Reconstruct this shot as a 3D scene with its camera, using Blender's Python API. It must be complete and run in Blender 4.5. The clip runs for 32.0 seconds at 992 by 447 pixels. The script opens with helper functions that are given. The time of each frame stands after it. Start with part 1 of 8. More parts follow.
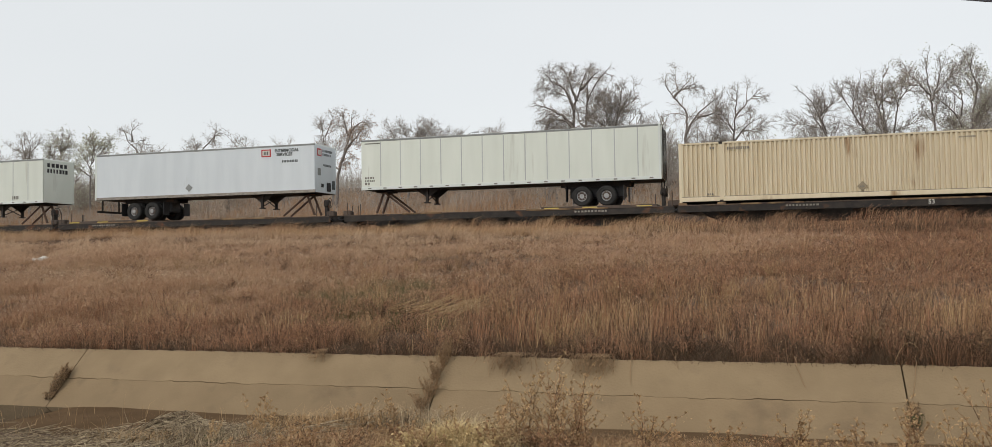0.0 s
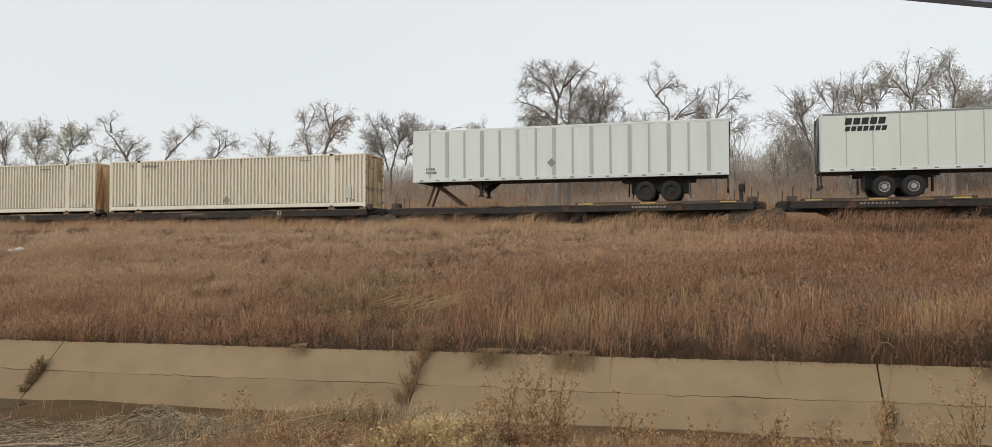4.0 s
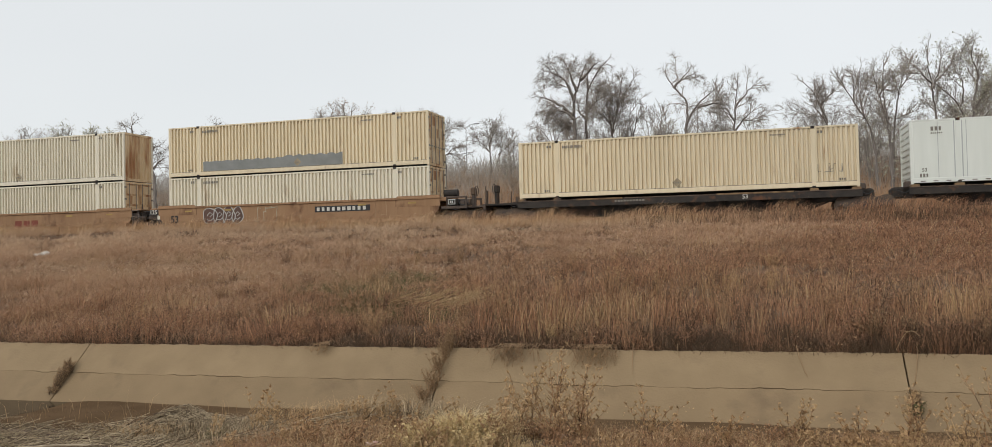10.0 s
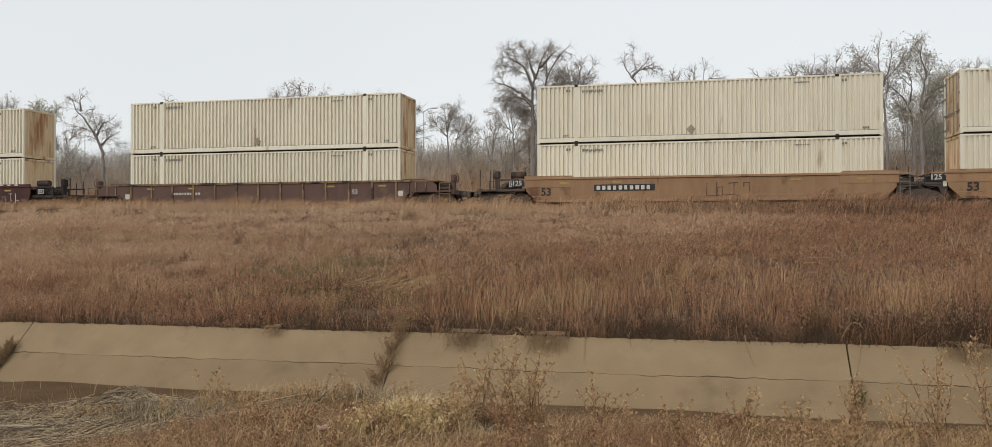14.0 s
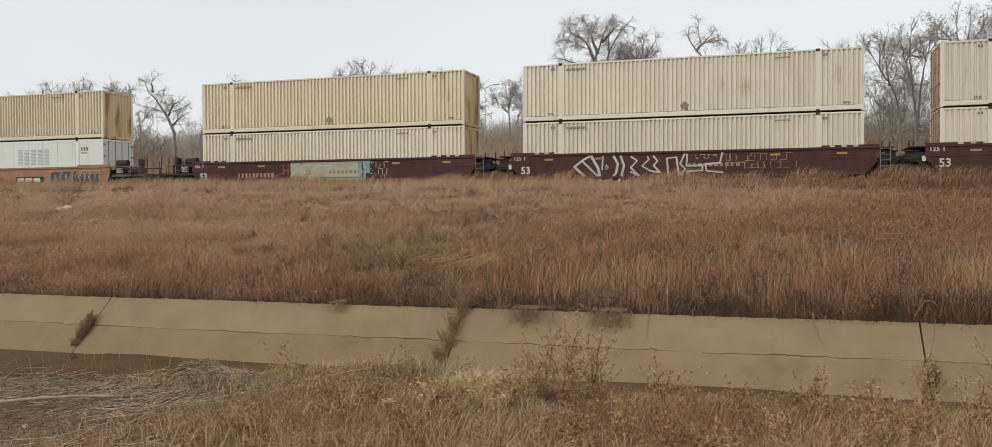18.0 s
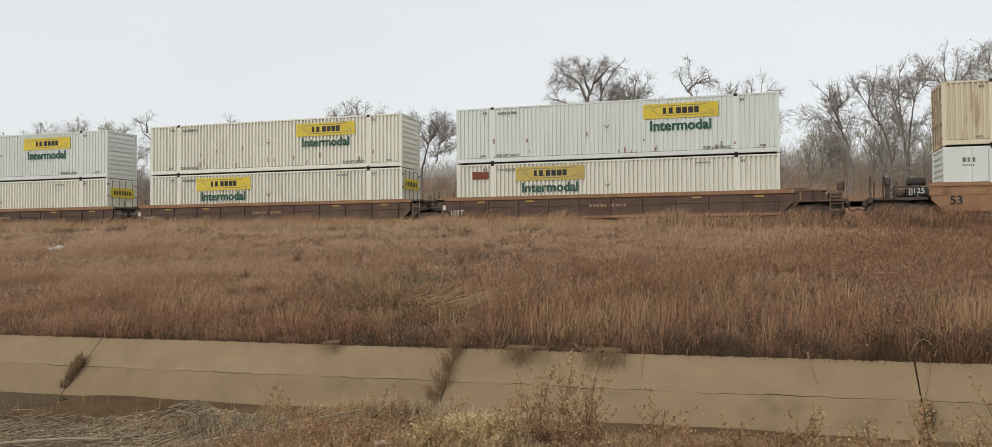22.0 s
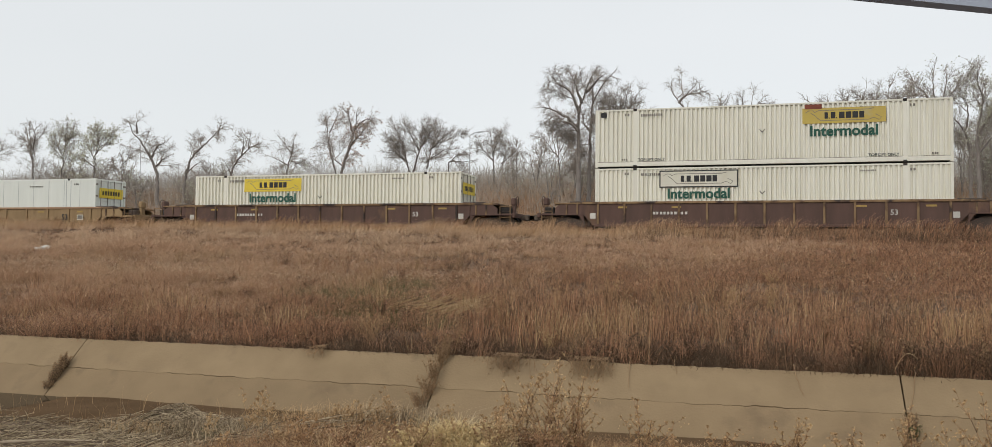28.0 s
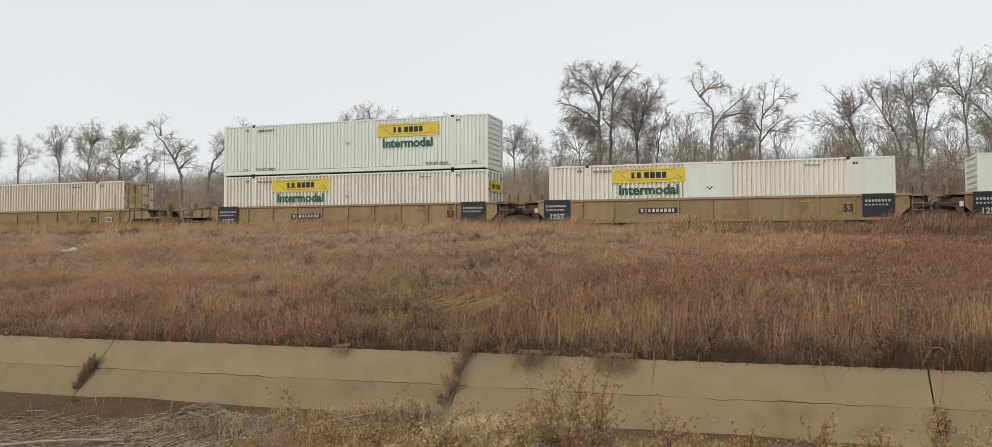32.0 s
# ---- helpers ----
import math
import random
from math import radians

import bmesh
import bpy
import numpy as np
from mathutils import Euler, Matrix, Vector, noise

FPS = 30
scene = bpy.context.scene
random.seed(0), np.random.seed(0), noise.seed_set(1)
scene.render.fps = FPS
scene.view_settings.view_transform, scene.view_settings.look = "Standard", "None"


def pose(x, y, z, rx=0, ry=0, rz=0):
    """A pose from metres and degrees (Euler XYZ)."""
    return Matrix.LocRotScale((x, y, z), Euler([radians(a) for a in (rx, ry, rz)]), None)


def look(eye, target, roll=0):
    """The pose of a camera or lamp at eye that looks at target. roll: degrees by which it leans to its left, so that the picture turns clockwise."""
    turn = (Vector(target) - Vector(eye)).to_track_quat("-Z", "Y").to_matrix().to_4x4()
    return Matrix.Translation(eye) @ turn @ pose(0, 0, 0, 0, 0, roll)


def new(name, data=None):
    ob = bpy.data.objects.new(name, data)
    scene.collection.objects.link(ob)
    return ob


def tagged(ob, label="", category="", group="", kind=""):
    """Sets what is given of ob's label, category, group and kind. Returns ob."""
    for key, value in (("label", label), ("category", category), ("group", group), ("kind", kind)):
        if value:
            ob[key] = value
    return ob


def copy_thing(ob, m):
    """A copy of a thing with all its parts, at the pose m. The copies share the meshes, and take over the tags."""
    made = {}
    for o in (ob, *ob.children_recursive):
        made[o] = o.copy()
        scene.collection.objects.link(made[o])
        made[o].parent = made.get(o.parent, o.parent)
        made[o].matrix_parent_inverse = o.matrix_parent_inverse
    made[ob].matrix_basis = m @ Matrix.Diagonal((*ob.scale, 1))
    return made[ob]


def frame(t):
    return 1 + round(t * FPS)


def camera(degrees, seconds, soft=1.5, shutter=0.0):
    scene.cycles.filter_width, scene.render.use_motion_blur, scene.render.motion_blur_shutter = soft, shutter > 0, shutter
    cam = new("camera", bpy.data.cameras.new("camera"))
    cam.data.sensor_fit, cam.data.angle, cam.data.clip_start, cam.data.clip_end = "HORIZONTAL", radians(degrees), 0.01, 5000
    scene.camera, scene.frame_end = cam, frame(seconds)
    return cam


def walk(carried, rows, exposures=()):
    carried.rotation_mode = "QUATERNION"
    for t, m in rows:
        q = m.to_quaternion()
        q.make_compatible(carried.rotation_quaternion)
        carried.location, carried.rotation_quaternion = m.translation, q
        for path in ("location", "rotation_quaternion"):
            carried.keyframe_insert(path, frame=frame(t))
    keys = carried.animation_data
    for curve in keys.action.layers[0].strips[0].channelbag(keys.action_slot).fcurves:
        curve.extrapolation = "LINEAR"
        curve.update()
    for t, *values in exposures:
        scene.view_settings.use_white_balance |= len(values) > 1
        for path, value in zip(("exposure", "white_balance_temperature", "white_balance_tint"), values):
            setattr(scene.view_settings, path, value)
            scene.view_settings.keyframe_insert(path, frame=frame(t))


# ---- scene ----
cam = camera(60.0, 32.0, soft=0.6)
# seconds, yaw, pitch and roll of a phone held at one spot
PATH = [
    (0, 16.40, 2.05, 0.87), (0.5, 16.65, 2.32, 0.94), (1, 16.70, 2.51, 1.00), (1.5, 16.47, 2.46, 0.97),
    (2, 16.17, 2.27, 0.92), (2.5, 15.86, 2.06, 0.74), (3, 15.42, 2.02, 0.58), (3.5, 15.01, 1.93, 0.32),
    (5.5, 16.15, 1.07, -0.00), (6, 16.23, 1.06, 0.29), (6.5, 16.17, 1.13, 0.61), (7, 16.09, 1.20, 0.68),
    (7.5, 15.88, 1.32, 0.67), (8, 15.72, 1.47, 0.82), (8.5, 15.53, 1.58, 0.99), (9, 15.56, 1.47, 1.11),
    (9.5, 15.85, 1.46, 1.21), (10, 16.48, 1.49, 1.32), (10.5, 16.77, 1.54, 1.27), (11, 16.81, 1.51, 1.28),
    (11.5, 16.61, 1.58, 1.25), (12, 16.04, 1.47, 1.09), (12.5, 15.37, 1.30, 1.03), (13, 14.42, 0.93, 0.58),
    (13.5, 13.56, 0.64, 0.14), (15.5, 13.69, -0.08, -0.05), (16, 15.18, -0.51, 0.02), (16.5, 16.31, -0.72, 0.13),
    (17, 16.97, -0.82, 0.21), (17.5, 17.43, -0.96, 0.22), (18, 17.63, -1.04, 0.32), (18.5, 17.64, -1.02, 0.40),
    (19, 17.68, -0.90, 0.43), (19.5, 17.63, -0.64, 0.44), (20, 17.48, -0.39, 0.43), (20.5, 17.27, -0.28, 0.41),
    (21, 17.17, 0.02, 0.42), (21.5, 17.20, 0.18, 0.48), (22, 17.21, 1.59, 0.40), (22.5, 17.23, 2.03, 0.24),
    (23, 17.23, 2.23, 0.24), (23.5, 17.16, 2.29, 0.24), (24, 16.96, 2.46, 0.17), (24.5, 16.71, 2.43, 0.04),
    (25, 16.53, 2.31, -0.11), (25.5, 16.30, 2.23, -0.22), (27.5, 16.50, 2.12, -0.49), (28, 16.49, 2.07, -0.57),
    (28.5, 16.56, 1.94, -0.42), (29, 16.47, 1.95, -0.25), (29.5, 16.46, 1.84, -0.17), (30, 16.55, 1.58, -0.16),
    (30.5, 16.81, 1.52, -0.17), (31, 17.10, 1.56, -0.08), (31.5, 17.50, 1.60, -0.08), (32, 17.94, 1.89, 0.08),
]
walk(cam, [(t, pose(0, 0, 0, 90 + tilt, lean, turn)) for t, turn, tilt, lean in PATH],
     exposures=[(0, 0.0), (32, 0.0)])

# ---- light: bright overcast day ----
world = bpy.data.worlds.new("overcast_sky")
scene.world = world
world.use_nodes = True
wn, wl = world.node_tree.nodes, world.node_tree.links
wn.clear()
sky = wn.new("ShaderNodeTexSky")
sky.sky_type, sky.sun_disc = "NISHITA", False
sky.sun_elevation, sky.sun_rotation = radians(28), radians(205)
sky_bg = wn.new("ShaderNodeBackground")
sky_bg.inputs["Strength"].default_value = 0.012
wl.new(sky.outputs["Color"], sky_bg.inputs["Color"])
geo = wn.new("ShaderNodeTexCoord")
cloud_map = wn.new("ShaderNodeMapping")
cloud_map.inputs["Scale"].default_value = (1.0, 1.0, 2.5)
cloud = wn.new("ShaderNodeTexNoise")
cloud.inputs["Scale"].default_value, cloud.inputs["Detail"].default_value = 1.3, 3.0
ramp = wn.new("ShaderNodeValToRGB")
ramp.color_ramp.elements[0].position, ramp.color_ramp.elements[1].position = 0.25, 0.75
ramp.color_ramp.elements[0].color = (0.74, 0.765, 0.775, 1)
ramp.color_ramp.elements[1].color = (0.81, 0.825, 0.83, 1)
cloud_bg = wn.new("ShaderNodeBackground")
cloud_bg.inputs["Strength"].default_value = 0.97
wl.new(geo.outputs["Generated"], cloud_map.inputs["Vector"])
wl.new(cloud_map.outputs["Vector"], cloud.inputs["Vector"])
wl.new(cloud.outputs["Fac"], ramp.inputs["Fac"])
wl.new(ramp.outputs["Color"], cloud_bg.inputs["Color"])
both = wn.new("ShaderNodeAddShader")
wl.new(sky_bg.outputs[0], both.inputs[0])
wl.new(cloud_bg.outputs[0], both.inputs[1])
wl.new(both.outputs[0], wn.new("ShaderNodeOutputWorld").inputs["Surface"])

sun_data = bpy.data.lights.new("sun", "SUN")
sun_data.energy, sun_data.angle, sun_data.color = 1.05, radians(25), (1.0, 0.95, 0.88)
sun = new("sun", sun_data)
sun.matrix_world = look((0, 0, 40), (25, 54, 8))
sun.matrix_world.translation = (0, 0, 60)

# ---- materials ----
def mat(name, a, b, scale=4.0, rough=0.8, bump=0.25, metal=0.0, vary=0.12, stretch=(1, 1, 1), stain=None, stain_at=0.62,
        stain_scale=0.7, island=0.0, odd=None, spec=0.35, stain_stretch=(1, 1, 1), fine=14.0):
    """A surface of two tones in grain and broad patches, with stains of a third tone, that differs from object to object."""
    m = bpy.data.materials.new(name)
    m.use_nodes = True
    n, l = m.node_tree.nodes, m.node_tree.links
    bsdf = n["Principled BSDF"]
    bsdf.inputs["Roughness"].default_value, bsdf.inputs["Metallic"].default_value = rough, metal
    bsdf.inputs["Specular IOR Level"].default_value = spec
    where = n.new("ShaderNodeTexCoord")
    shift = n.new("ShaderNodeVectorMath")
    info = n.new("ShaderNodeObjectInfo")
    times = n.new("ShaderNodeMath")
    times.operation, times.inputs[1].default_value = "MULTIPLY", 37.0
    l.new(info.outputs["Random"], times.inputs[0])
    l.new(where.outputs["Object"], shift.inputs[0])
    l.new(times.outputs[0], shift.inputs[1])

    def noise_at(size, stretched, detail=4.0):
        mapping, tex = n.new("ShaderNodeMapping"), n.new("ShaderNodeTexNoise")
        mapping.inputs["Scale"].default_value = stretched
        tex.inputs["Scale"].default_value, tex.inputs["Detail"].default_value = size, detail
        l.new(shift.outputs[0], mapping.inputs["Vector"])
        l.new(mapping.outputs[0], tex.inputs["Vector"])
        return tex.outputs["Fac"]

    def sharpen(fac, low, high):
        r = n.new("ShaderNodeMapRange")
        r.inputs["From Min"].default_value, r.inputs["From Max"].default_value = low, high
        l.new(fac, r.inputs["Value"])
        return r.outputs["Result"]

    def blend(fac, one, two):
        x = n.new("ShaderNodeMix")
        x.data_type = "RGBA"
        l.new(fac, x.inputs[0])
        for socket, value in ((6, one), (7, two)):
            if isinstance(value, tuple):
                x.inputs[socket].default_value = (*value, 1)
            else:
                l.new(value, x.inputs[socket])
        return x.outputs[2]

    colour = blend(sharpen(noise_at(scale, stretch), 0.3, 0.7), a, b)
    if stain:
        colour = blend(sharpen(noise_at(stain_scale, stain_stretch, 6.0), stain_at, stain_at + 0.14), colour, stain)
    if odd:
        g0 = n.new("ShaderNodeNewGeometry")
        scramble = n.new("ShaderNodeMath")
        scramble.operation, scramble.inputs[1].default_value = "PINGPONG", 0.031
        l.new(g0.outputs["Random Per Island"], scramble.inputs[0])
        colour = blend(sharpen(scramble.outputs[0], 0.019, 0.024), colour, odd)
    hsv = n.new("ShaderNodeHueSaturation")
    broad = sharpen(noise_at(scale * 0.13, (1, 1, 1), 2.0), 0.2, 0.8)
    add = n.new("ShaderNodeMath")
    add.operation = "MULTIPLY_ADD"
    add.inputs[1].default_value, add.inputs[2].default_value = vary, 1 - vary
    l.new(broad, add.inputs[0])
    add2 = n.new("ShaderNodeMath")
    add2.operation = "MULTIPLY_ADD"
    add2.inputs[1].default_value = vary if not island else island
    l.new(add.outputs[0], add2.inputs[2])
    if island:
        g = n.new("ShaderNodeNewGeometry")
        l.new(g.outputs["Random Per Island"], add2.inputs[0])
    else:
        l.new(info.outputs["Random"], add2.inputs[0])
    l.new(add2.outputs[0], hsv.inputs["Value"])
    l.new(colour, hsv.inputs["Color"])
    l.new(hsv.outputs[0], bsdf.inputs["Base Color"])
    if bump:
        bm_ = n.new("ShaderNodeBump")
        bm_.inputs["Strength"].default_value, bm_.inputs["Distance"].default_value = bump, 0.01
        l.new(noise_at(fine, stretch, 5.0), bm_.inputs["Height"])
        l.new(bm_.outputs[0], bsdf.inputs["Normal"])
    return m


RUST = (0.16, 0.07, 0.035)
M = {
    "tan": mat("tan_paint", (0.76, 0.66, 0.475), (0.68, 0.575, 0.39), 1.6, 0.55, 0.1, 0, 0.1, (3, 1, 0.25), (0.36, 0.22, 0.11), 0.63, 1.1, 0, None, 0.4, (1.6, 1, 0.35)),
    "cream": mat("cream_paint", (0.775, 0.725, 0.595), (0.70, 0.645, 0.51), 1.6, 0.55, 0.1, 0, 0.1, (3, 1, 0.25), (0.42, 0.31, 0.19), 0.63, 1.1, 0, None, 0.4, (1.6, 1, 0.35)),
    "pale_tan": mat("pale_tan_paint", (0.765, 0.69, 0.515), (0.69, 0.605, 0.435), 1.6, 0.55, 0.1, 0, 0.1, (3, 1, 0.25), (0.42, 0.29, 0.16), 0.64, 1.1, 0, None, 0.4, (1.6, 1, 0.35)),
    "white": mat("white_paint", (0.80, 0.785, 0.69), (0.73, 0.71, 0.605), 1.6, 0.5, 0.1, 0, 0.08, (3, 1, 0.25), (0.42, 0.37, 0.29), 0.70, 1.1, 0, None, 0.4, (1.6, 1, 0.35)),
    "clean": mat("clean_white_paint", (0.735, 0.765, 0.71), (0.675, 0.705, 0.65), 1.2, 0.4, 0.05, 0, 0.06, (2, 1, 0.25), (0.48, 0.47, 0.43), 0.72, 0.9, 0, None, 0.45, (1.6, 1, 0.3)),
    "trailer": mat("trailer_white_paint", (0.71, 0.755, 0.71), (0.65, 0.695, 0.65), 0.9, 0.35, 0.04, 0, 0.07, (2, 1, 0.3), (0.46, 0.46, 0.42), 0.7, 0.9, 0, None, 0.5, (1.6, 1, 0.3)),
    "trailer_cool": mat("cool_white_trailer_paint", (0.68, 0.73, 0.755), (0.62, 0.67, 0.70), 0.9, 0.35, 0.04, 0, 0.07, (2, 1, 0.3), (0.50, 0.52, 0.52), 0.72, 0.9, 0, None, 0.5, (1.6, 1, 0.3)),
    "trailer_green": mat("greenish_white_trailer_paint", (0.70, 0.735, 0.66), (0.64, 0.675, 0.60), 0.9, 0.35, 0.04, 0, 0.07, (2, 1, 0.3), (0.45, 0.44, 0.37), 0.66, 0.9, 0, None, 0.5, (2.2, 1, 0.2)),
    "patch": mat("grey_overpaint", (0.27, 0.28, 0.27), (0.22, 0.23, 0.22), 2.0, 0.7),
    "rusty_end": mat("rust_stained_end_paint", (0.70, 0.56, 0.37), (0.60, 0.43, 0.245), 1.8, 0.65, 0.2, 0, 0.1, (2, 2, 0.4), (0.36, 0.18, 0.08), 0.5, 1.1, 0, None, 0.35, (1.6, 1.6, 0.3)),
    "black": mat("black_paint", (0.018, 0.018, 0.02), (0.03, 0.03, 0.03), 3, 0.55),
    "worn_dark": mat("dusty_dark_brown_steel", (0.075, 0.058, 0.05), (0.12, 0.09, 0.07), 1.4, 0.8, 0.3, 0.1, 0.15, (1, 1, 1), (0.19, 0.12, 0.07), 0.58, 0.8),
    "diamond": mat("faded_brown_placard", (0.36, 0.30, 0.2), (0.26, 0.21, 0.14), 5, 0.6, 0.02),
    "dark": mat("dark_dirty_steel", (0.03, 0.027, 0.025), (0.055, 0.045, 0.038), 3, 0.75, 0.3, 0.2, 0.15, (1, 1, 1), RUST, 0.6, 1.5),
    "rod": mat("galvanised_rod", (0.30, 0.28, 0.25), (0.22, 0.19, 0.16), 8, 0.5, 0.1, 0.6),
    "yellow_car": mat("faded_yellow_car_paint", (0.34, 0.235, 0.125), (0.27, 0.18, 0.092), 1.2, 0.7, 0.2, 0, 0.12, (2, 1, 0.4), (0.17, 0.095, 0.045), 0.58, 1.0, 0, None, 0.3, (1, 1, 0.6)),
    "tan_car": mat("rusty_tan_car_paint", (0.345, 0.21, 0.116), (0.28, 0.163, 0.088), 1.2, 0.75, 0.25, 0, 0.12, (2, 1, 0.4), (0.12, 0.055, 0.03), 0.57, 1.0, 0, None, 0.3, (1, 1, 0.6)),
    "orange_car": mat("orange_brown_car_paint", (0.345, 0.195, 0.108), (0.28, 0.152, 0.083), 1.2, 0.75, 0.25, 0, 0.12, (2, 1, 0.4), (0.13, 0.055, 0.03), 0.6, 1.0, 0, None, 0.3, (1, 1, 0.6)),
    "maroon_car": mat("maroon_car_paint", (0.085, 0.035, 0.03), (0.06, 0.026, 0.024), 1.2, 0.75, 0.25, 0, 0.12, (2, 1, 0.4), (0.14, 0.085, 0.06), 0.62, 1.0, 0, None, 0.3, (1, 1, 0.6)),
    "brown_car": mat("dark_brown_car_paint", (0.135, 0.08, 0.064), (0.10, 0.062, 0.05), 1.2, 0.8, 0.3, 0, 0.12, (2, 1, 0.4), (0.20, 0.12, 0.07), 0.62, 1.0, 0, None, 0.3, (1, 1, 0.6)),
    "rust_car": mat("red_brown_car_paint", (0.138, 0.087, 0.064), (0.10, 0.064, 0.049), 1.2, 0.8, 0.3, 0, 0.12, (2, 1, 0.4), (0.09, 0.045, 0.03), 0.6, 1.0, 0, None, 0.3, (1, 1, 0.6)),
    "chord_red": mat("dusty_orange_brown_chord_paint", (0.34, 0.195, 0.105), (0.25, 0.135, 0.07), 2.0, 0.8, 0.2),
    "chord": mat("dusty_chord_paint", (0.40, 0.26, 0.155), (0.31, 0.19, 0.11), 2.0, 0.8, 0.2),
    "deck_edge": mat("worn_deck_paint", (0.28, 0.19, 0.10), (0.16, 0.09, 0.05), 2.4, 0.8, 0.3, 0, 0.15, (1, 1, 1), (0.05, 0.035, 0.03), 0.5, 1.2),
    "sign_yellow": mat("yellow_sign_vinyl", (0.72, 0.56, 0.055), (0.66, 0.49, 0.05), 1.5, 0.45, 0.03, 0, 0.06, (1, 1, 1), (0.5, 0.38, 0.12), 0.68, 0.9),
    "sign_pale": mat("faded_white_sign_vinyl", (0.66, 0.64, 0.55), (0.6, 0.57, 0.46), 1.5, 0.5, 0.03),
    "sign_worn": mat("faded_yellow_sign_vinyl", (0.55, 0.42, 0.09), (0.5, 0.37, 0.1), 1.5, 0.5, 0.03, 0, 0.06, (1, 1, 1), (0.45, 0.4, 0.25), 0.6, 0.9),
    "green": mat("dark_green_lettering", (0.012, 0.075, 0.05), (0.018, 0.095, 0.065), 3, 0.5, 0.02),
    "grey_text": mat("dark_grey_lettering", (0.05, 0.06, 0.06), (0.08, 0.09, 0.09), 3, 0.5, 0.02),
    "ink": mat("faded_black_lettering", (0.15, 0.14, 0.12), (0.24, 0.22, 0.19), 6, 0.7, 0.02),
    "red": mat("red_logo_vinyl", (0.42, 0.03, 0.035), (0.38, 0.03, 0.03), 3, 0.5, 0.02),
    "groove": mat("dark_rail_line", (0.17, 0.15, 0.12), (0.26, 0.23, 0.19), 3, 0.9, 0.05),
    "rust_patch": mat("red_primer_patch", (0.23, 0.065, 0.04), (0.18, 0.05, 0.032), 3, 0.7, 0.1),
    "white_text": mat("white_lettering", (0.62, 0.6, 0.55), (0.5, 0.48, 0.43), 3, 0.6, 0.02),
    "spray": mat("white_spray_paint", (0.55, 0.55, 0.52), (0.42, 0.42, 0.40), 3, 0.7, 0.02),
    "spray_pale": mat("pale_green_spray_paint", (0.44, 0.43, 0.33), (0.36, 0.34, 0.25), 1.4, 0.7, 0.02, 0, 0.12, (1, 1, 1), (0.16, 0.09, 0.07), 0.6, 1.2),
    "spray_blue": mat("pale_blue_spray_paint", (0.28, 0.38, 0.42), (0.2, 0.3, 0.34), 2.0, 0.7, 0.02),
    "tyre": mat("black_tyre_rubber", (0.02, 0.02, 0.02), (0.035, 0.033, 0.03), 5, 0.85, 0.2),
    "rim": mat("painted_wheel_rim", (0.40, 0.41, 0.41), (0.30, 0.30, 0.30), 5, 0.5, 0.1),
    "wheel": mat("worn_rail_wheel_steel", (0.10, 0.08, 0.065), (0.16, 0.12, 0.09), 4, 0.6, 0.2, 0.5),
    "concrete": mat("weathered_concrete", (0.305, 0.22, 0.128), (0.255, 0.182, 0.105), 2.0, 0.9, 0.5, 0, 0.1, (1, 1, 1), (0.235, 0.168, 0.10), 0.58, 1.7, 0, None, 0.25, (1, 1, 1), 30.0),
    "concrete_low": mat("water_stained_concrete", (0.275, 0.196, 0.113), (0.235, 0.166, 0.095), 2.0, 0.9, 0.5, 0, 0.1, (1, 1, 1), (0.20, 0.14, 0.083), 0.58, 1.7, 0, None, 0.25, (1, 1, 1), 30.0),
    "soil": mat("dry_brown_soil", (0.10, 0.066, 0.043), (0.15, 0.10, 0.065), 1.5, 0.95, 0.5, 0, 0.2, (1, 1, 1), (0.20, 0.155, 0.1), 0.58, 0.25, 0, None, 0.2, (1, 1, 1), 9.0),
    "mud": mat("dark_brown_mud", (0.105, 0.067, 0.038), (0.14, 0.09, 0.052), 2.5, 0.95, 0.5, spec=0.0),
    "ballast": mat("grey_brown_ballast", (0.16, 0.14, 0.12), (0.24, 0.21, 0.18), 8, 0.95, 0.4, 0, 0.15, island=0.4),
    "tie": mat("weathered_railway_tie", (0.07, 0.055, 0.045), (0.11, 0.09, 0.075), 4, 0.9, 0.4, 0, 0.15, (1, 6, 1)),
    "rail": mat("brown_rail_steel", (0.11, 0.065, 0.045), (0.15, 0.09, 0.06), 6, 0.6, 0.15, 0.6),
    "fringe": mat("pale_russet_fringe_grass", (0.53, 0.36, 0.215), (0.43, 0.275, 0.155), 0.8, 0.9, 0, 0, 0.2, (1, 1, 1), (0.52, 0.37, 0.22), 0.56, 0.3, 0.5, spec=0.2),
    "reflector": mat("dull_yellow_reflector", (0.42, 0.29, 0.09), (0.34, 0.22, 0.07), 4, 0.5, 0.02),
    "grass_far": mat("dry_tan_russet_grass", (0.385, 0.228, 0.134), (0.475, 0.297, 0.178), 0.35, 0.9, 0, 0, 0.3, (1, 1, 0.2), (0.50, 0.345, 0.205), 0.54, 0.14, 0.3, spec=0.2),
    "grass": mat("dry_russet_grass", (0.33, 0.168, 0.096), (0.46, 0.26, 0.148), 0.9, 0.9, 0, 0, 0.42, (1, 1, 0.2), (0.42, 0.28, 0.165), 0.55, 0.22, 0.6, odd=(0.075, 0.042, 0.028), spec=0.2),
    "pale_head": mat("pale_dried_flower_head", (0.56, 0.43, 0.29), (0.44, 0.32, 0.205), 3, 0.9, 0, 0, 0.15, island=0.4, spec=0.2),
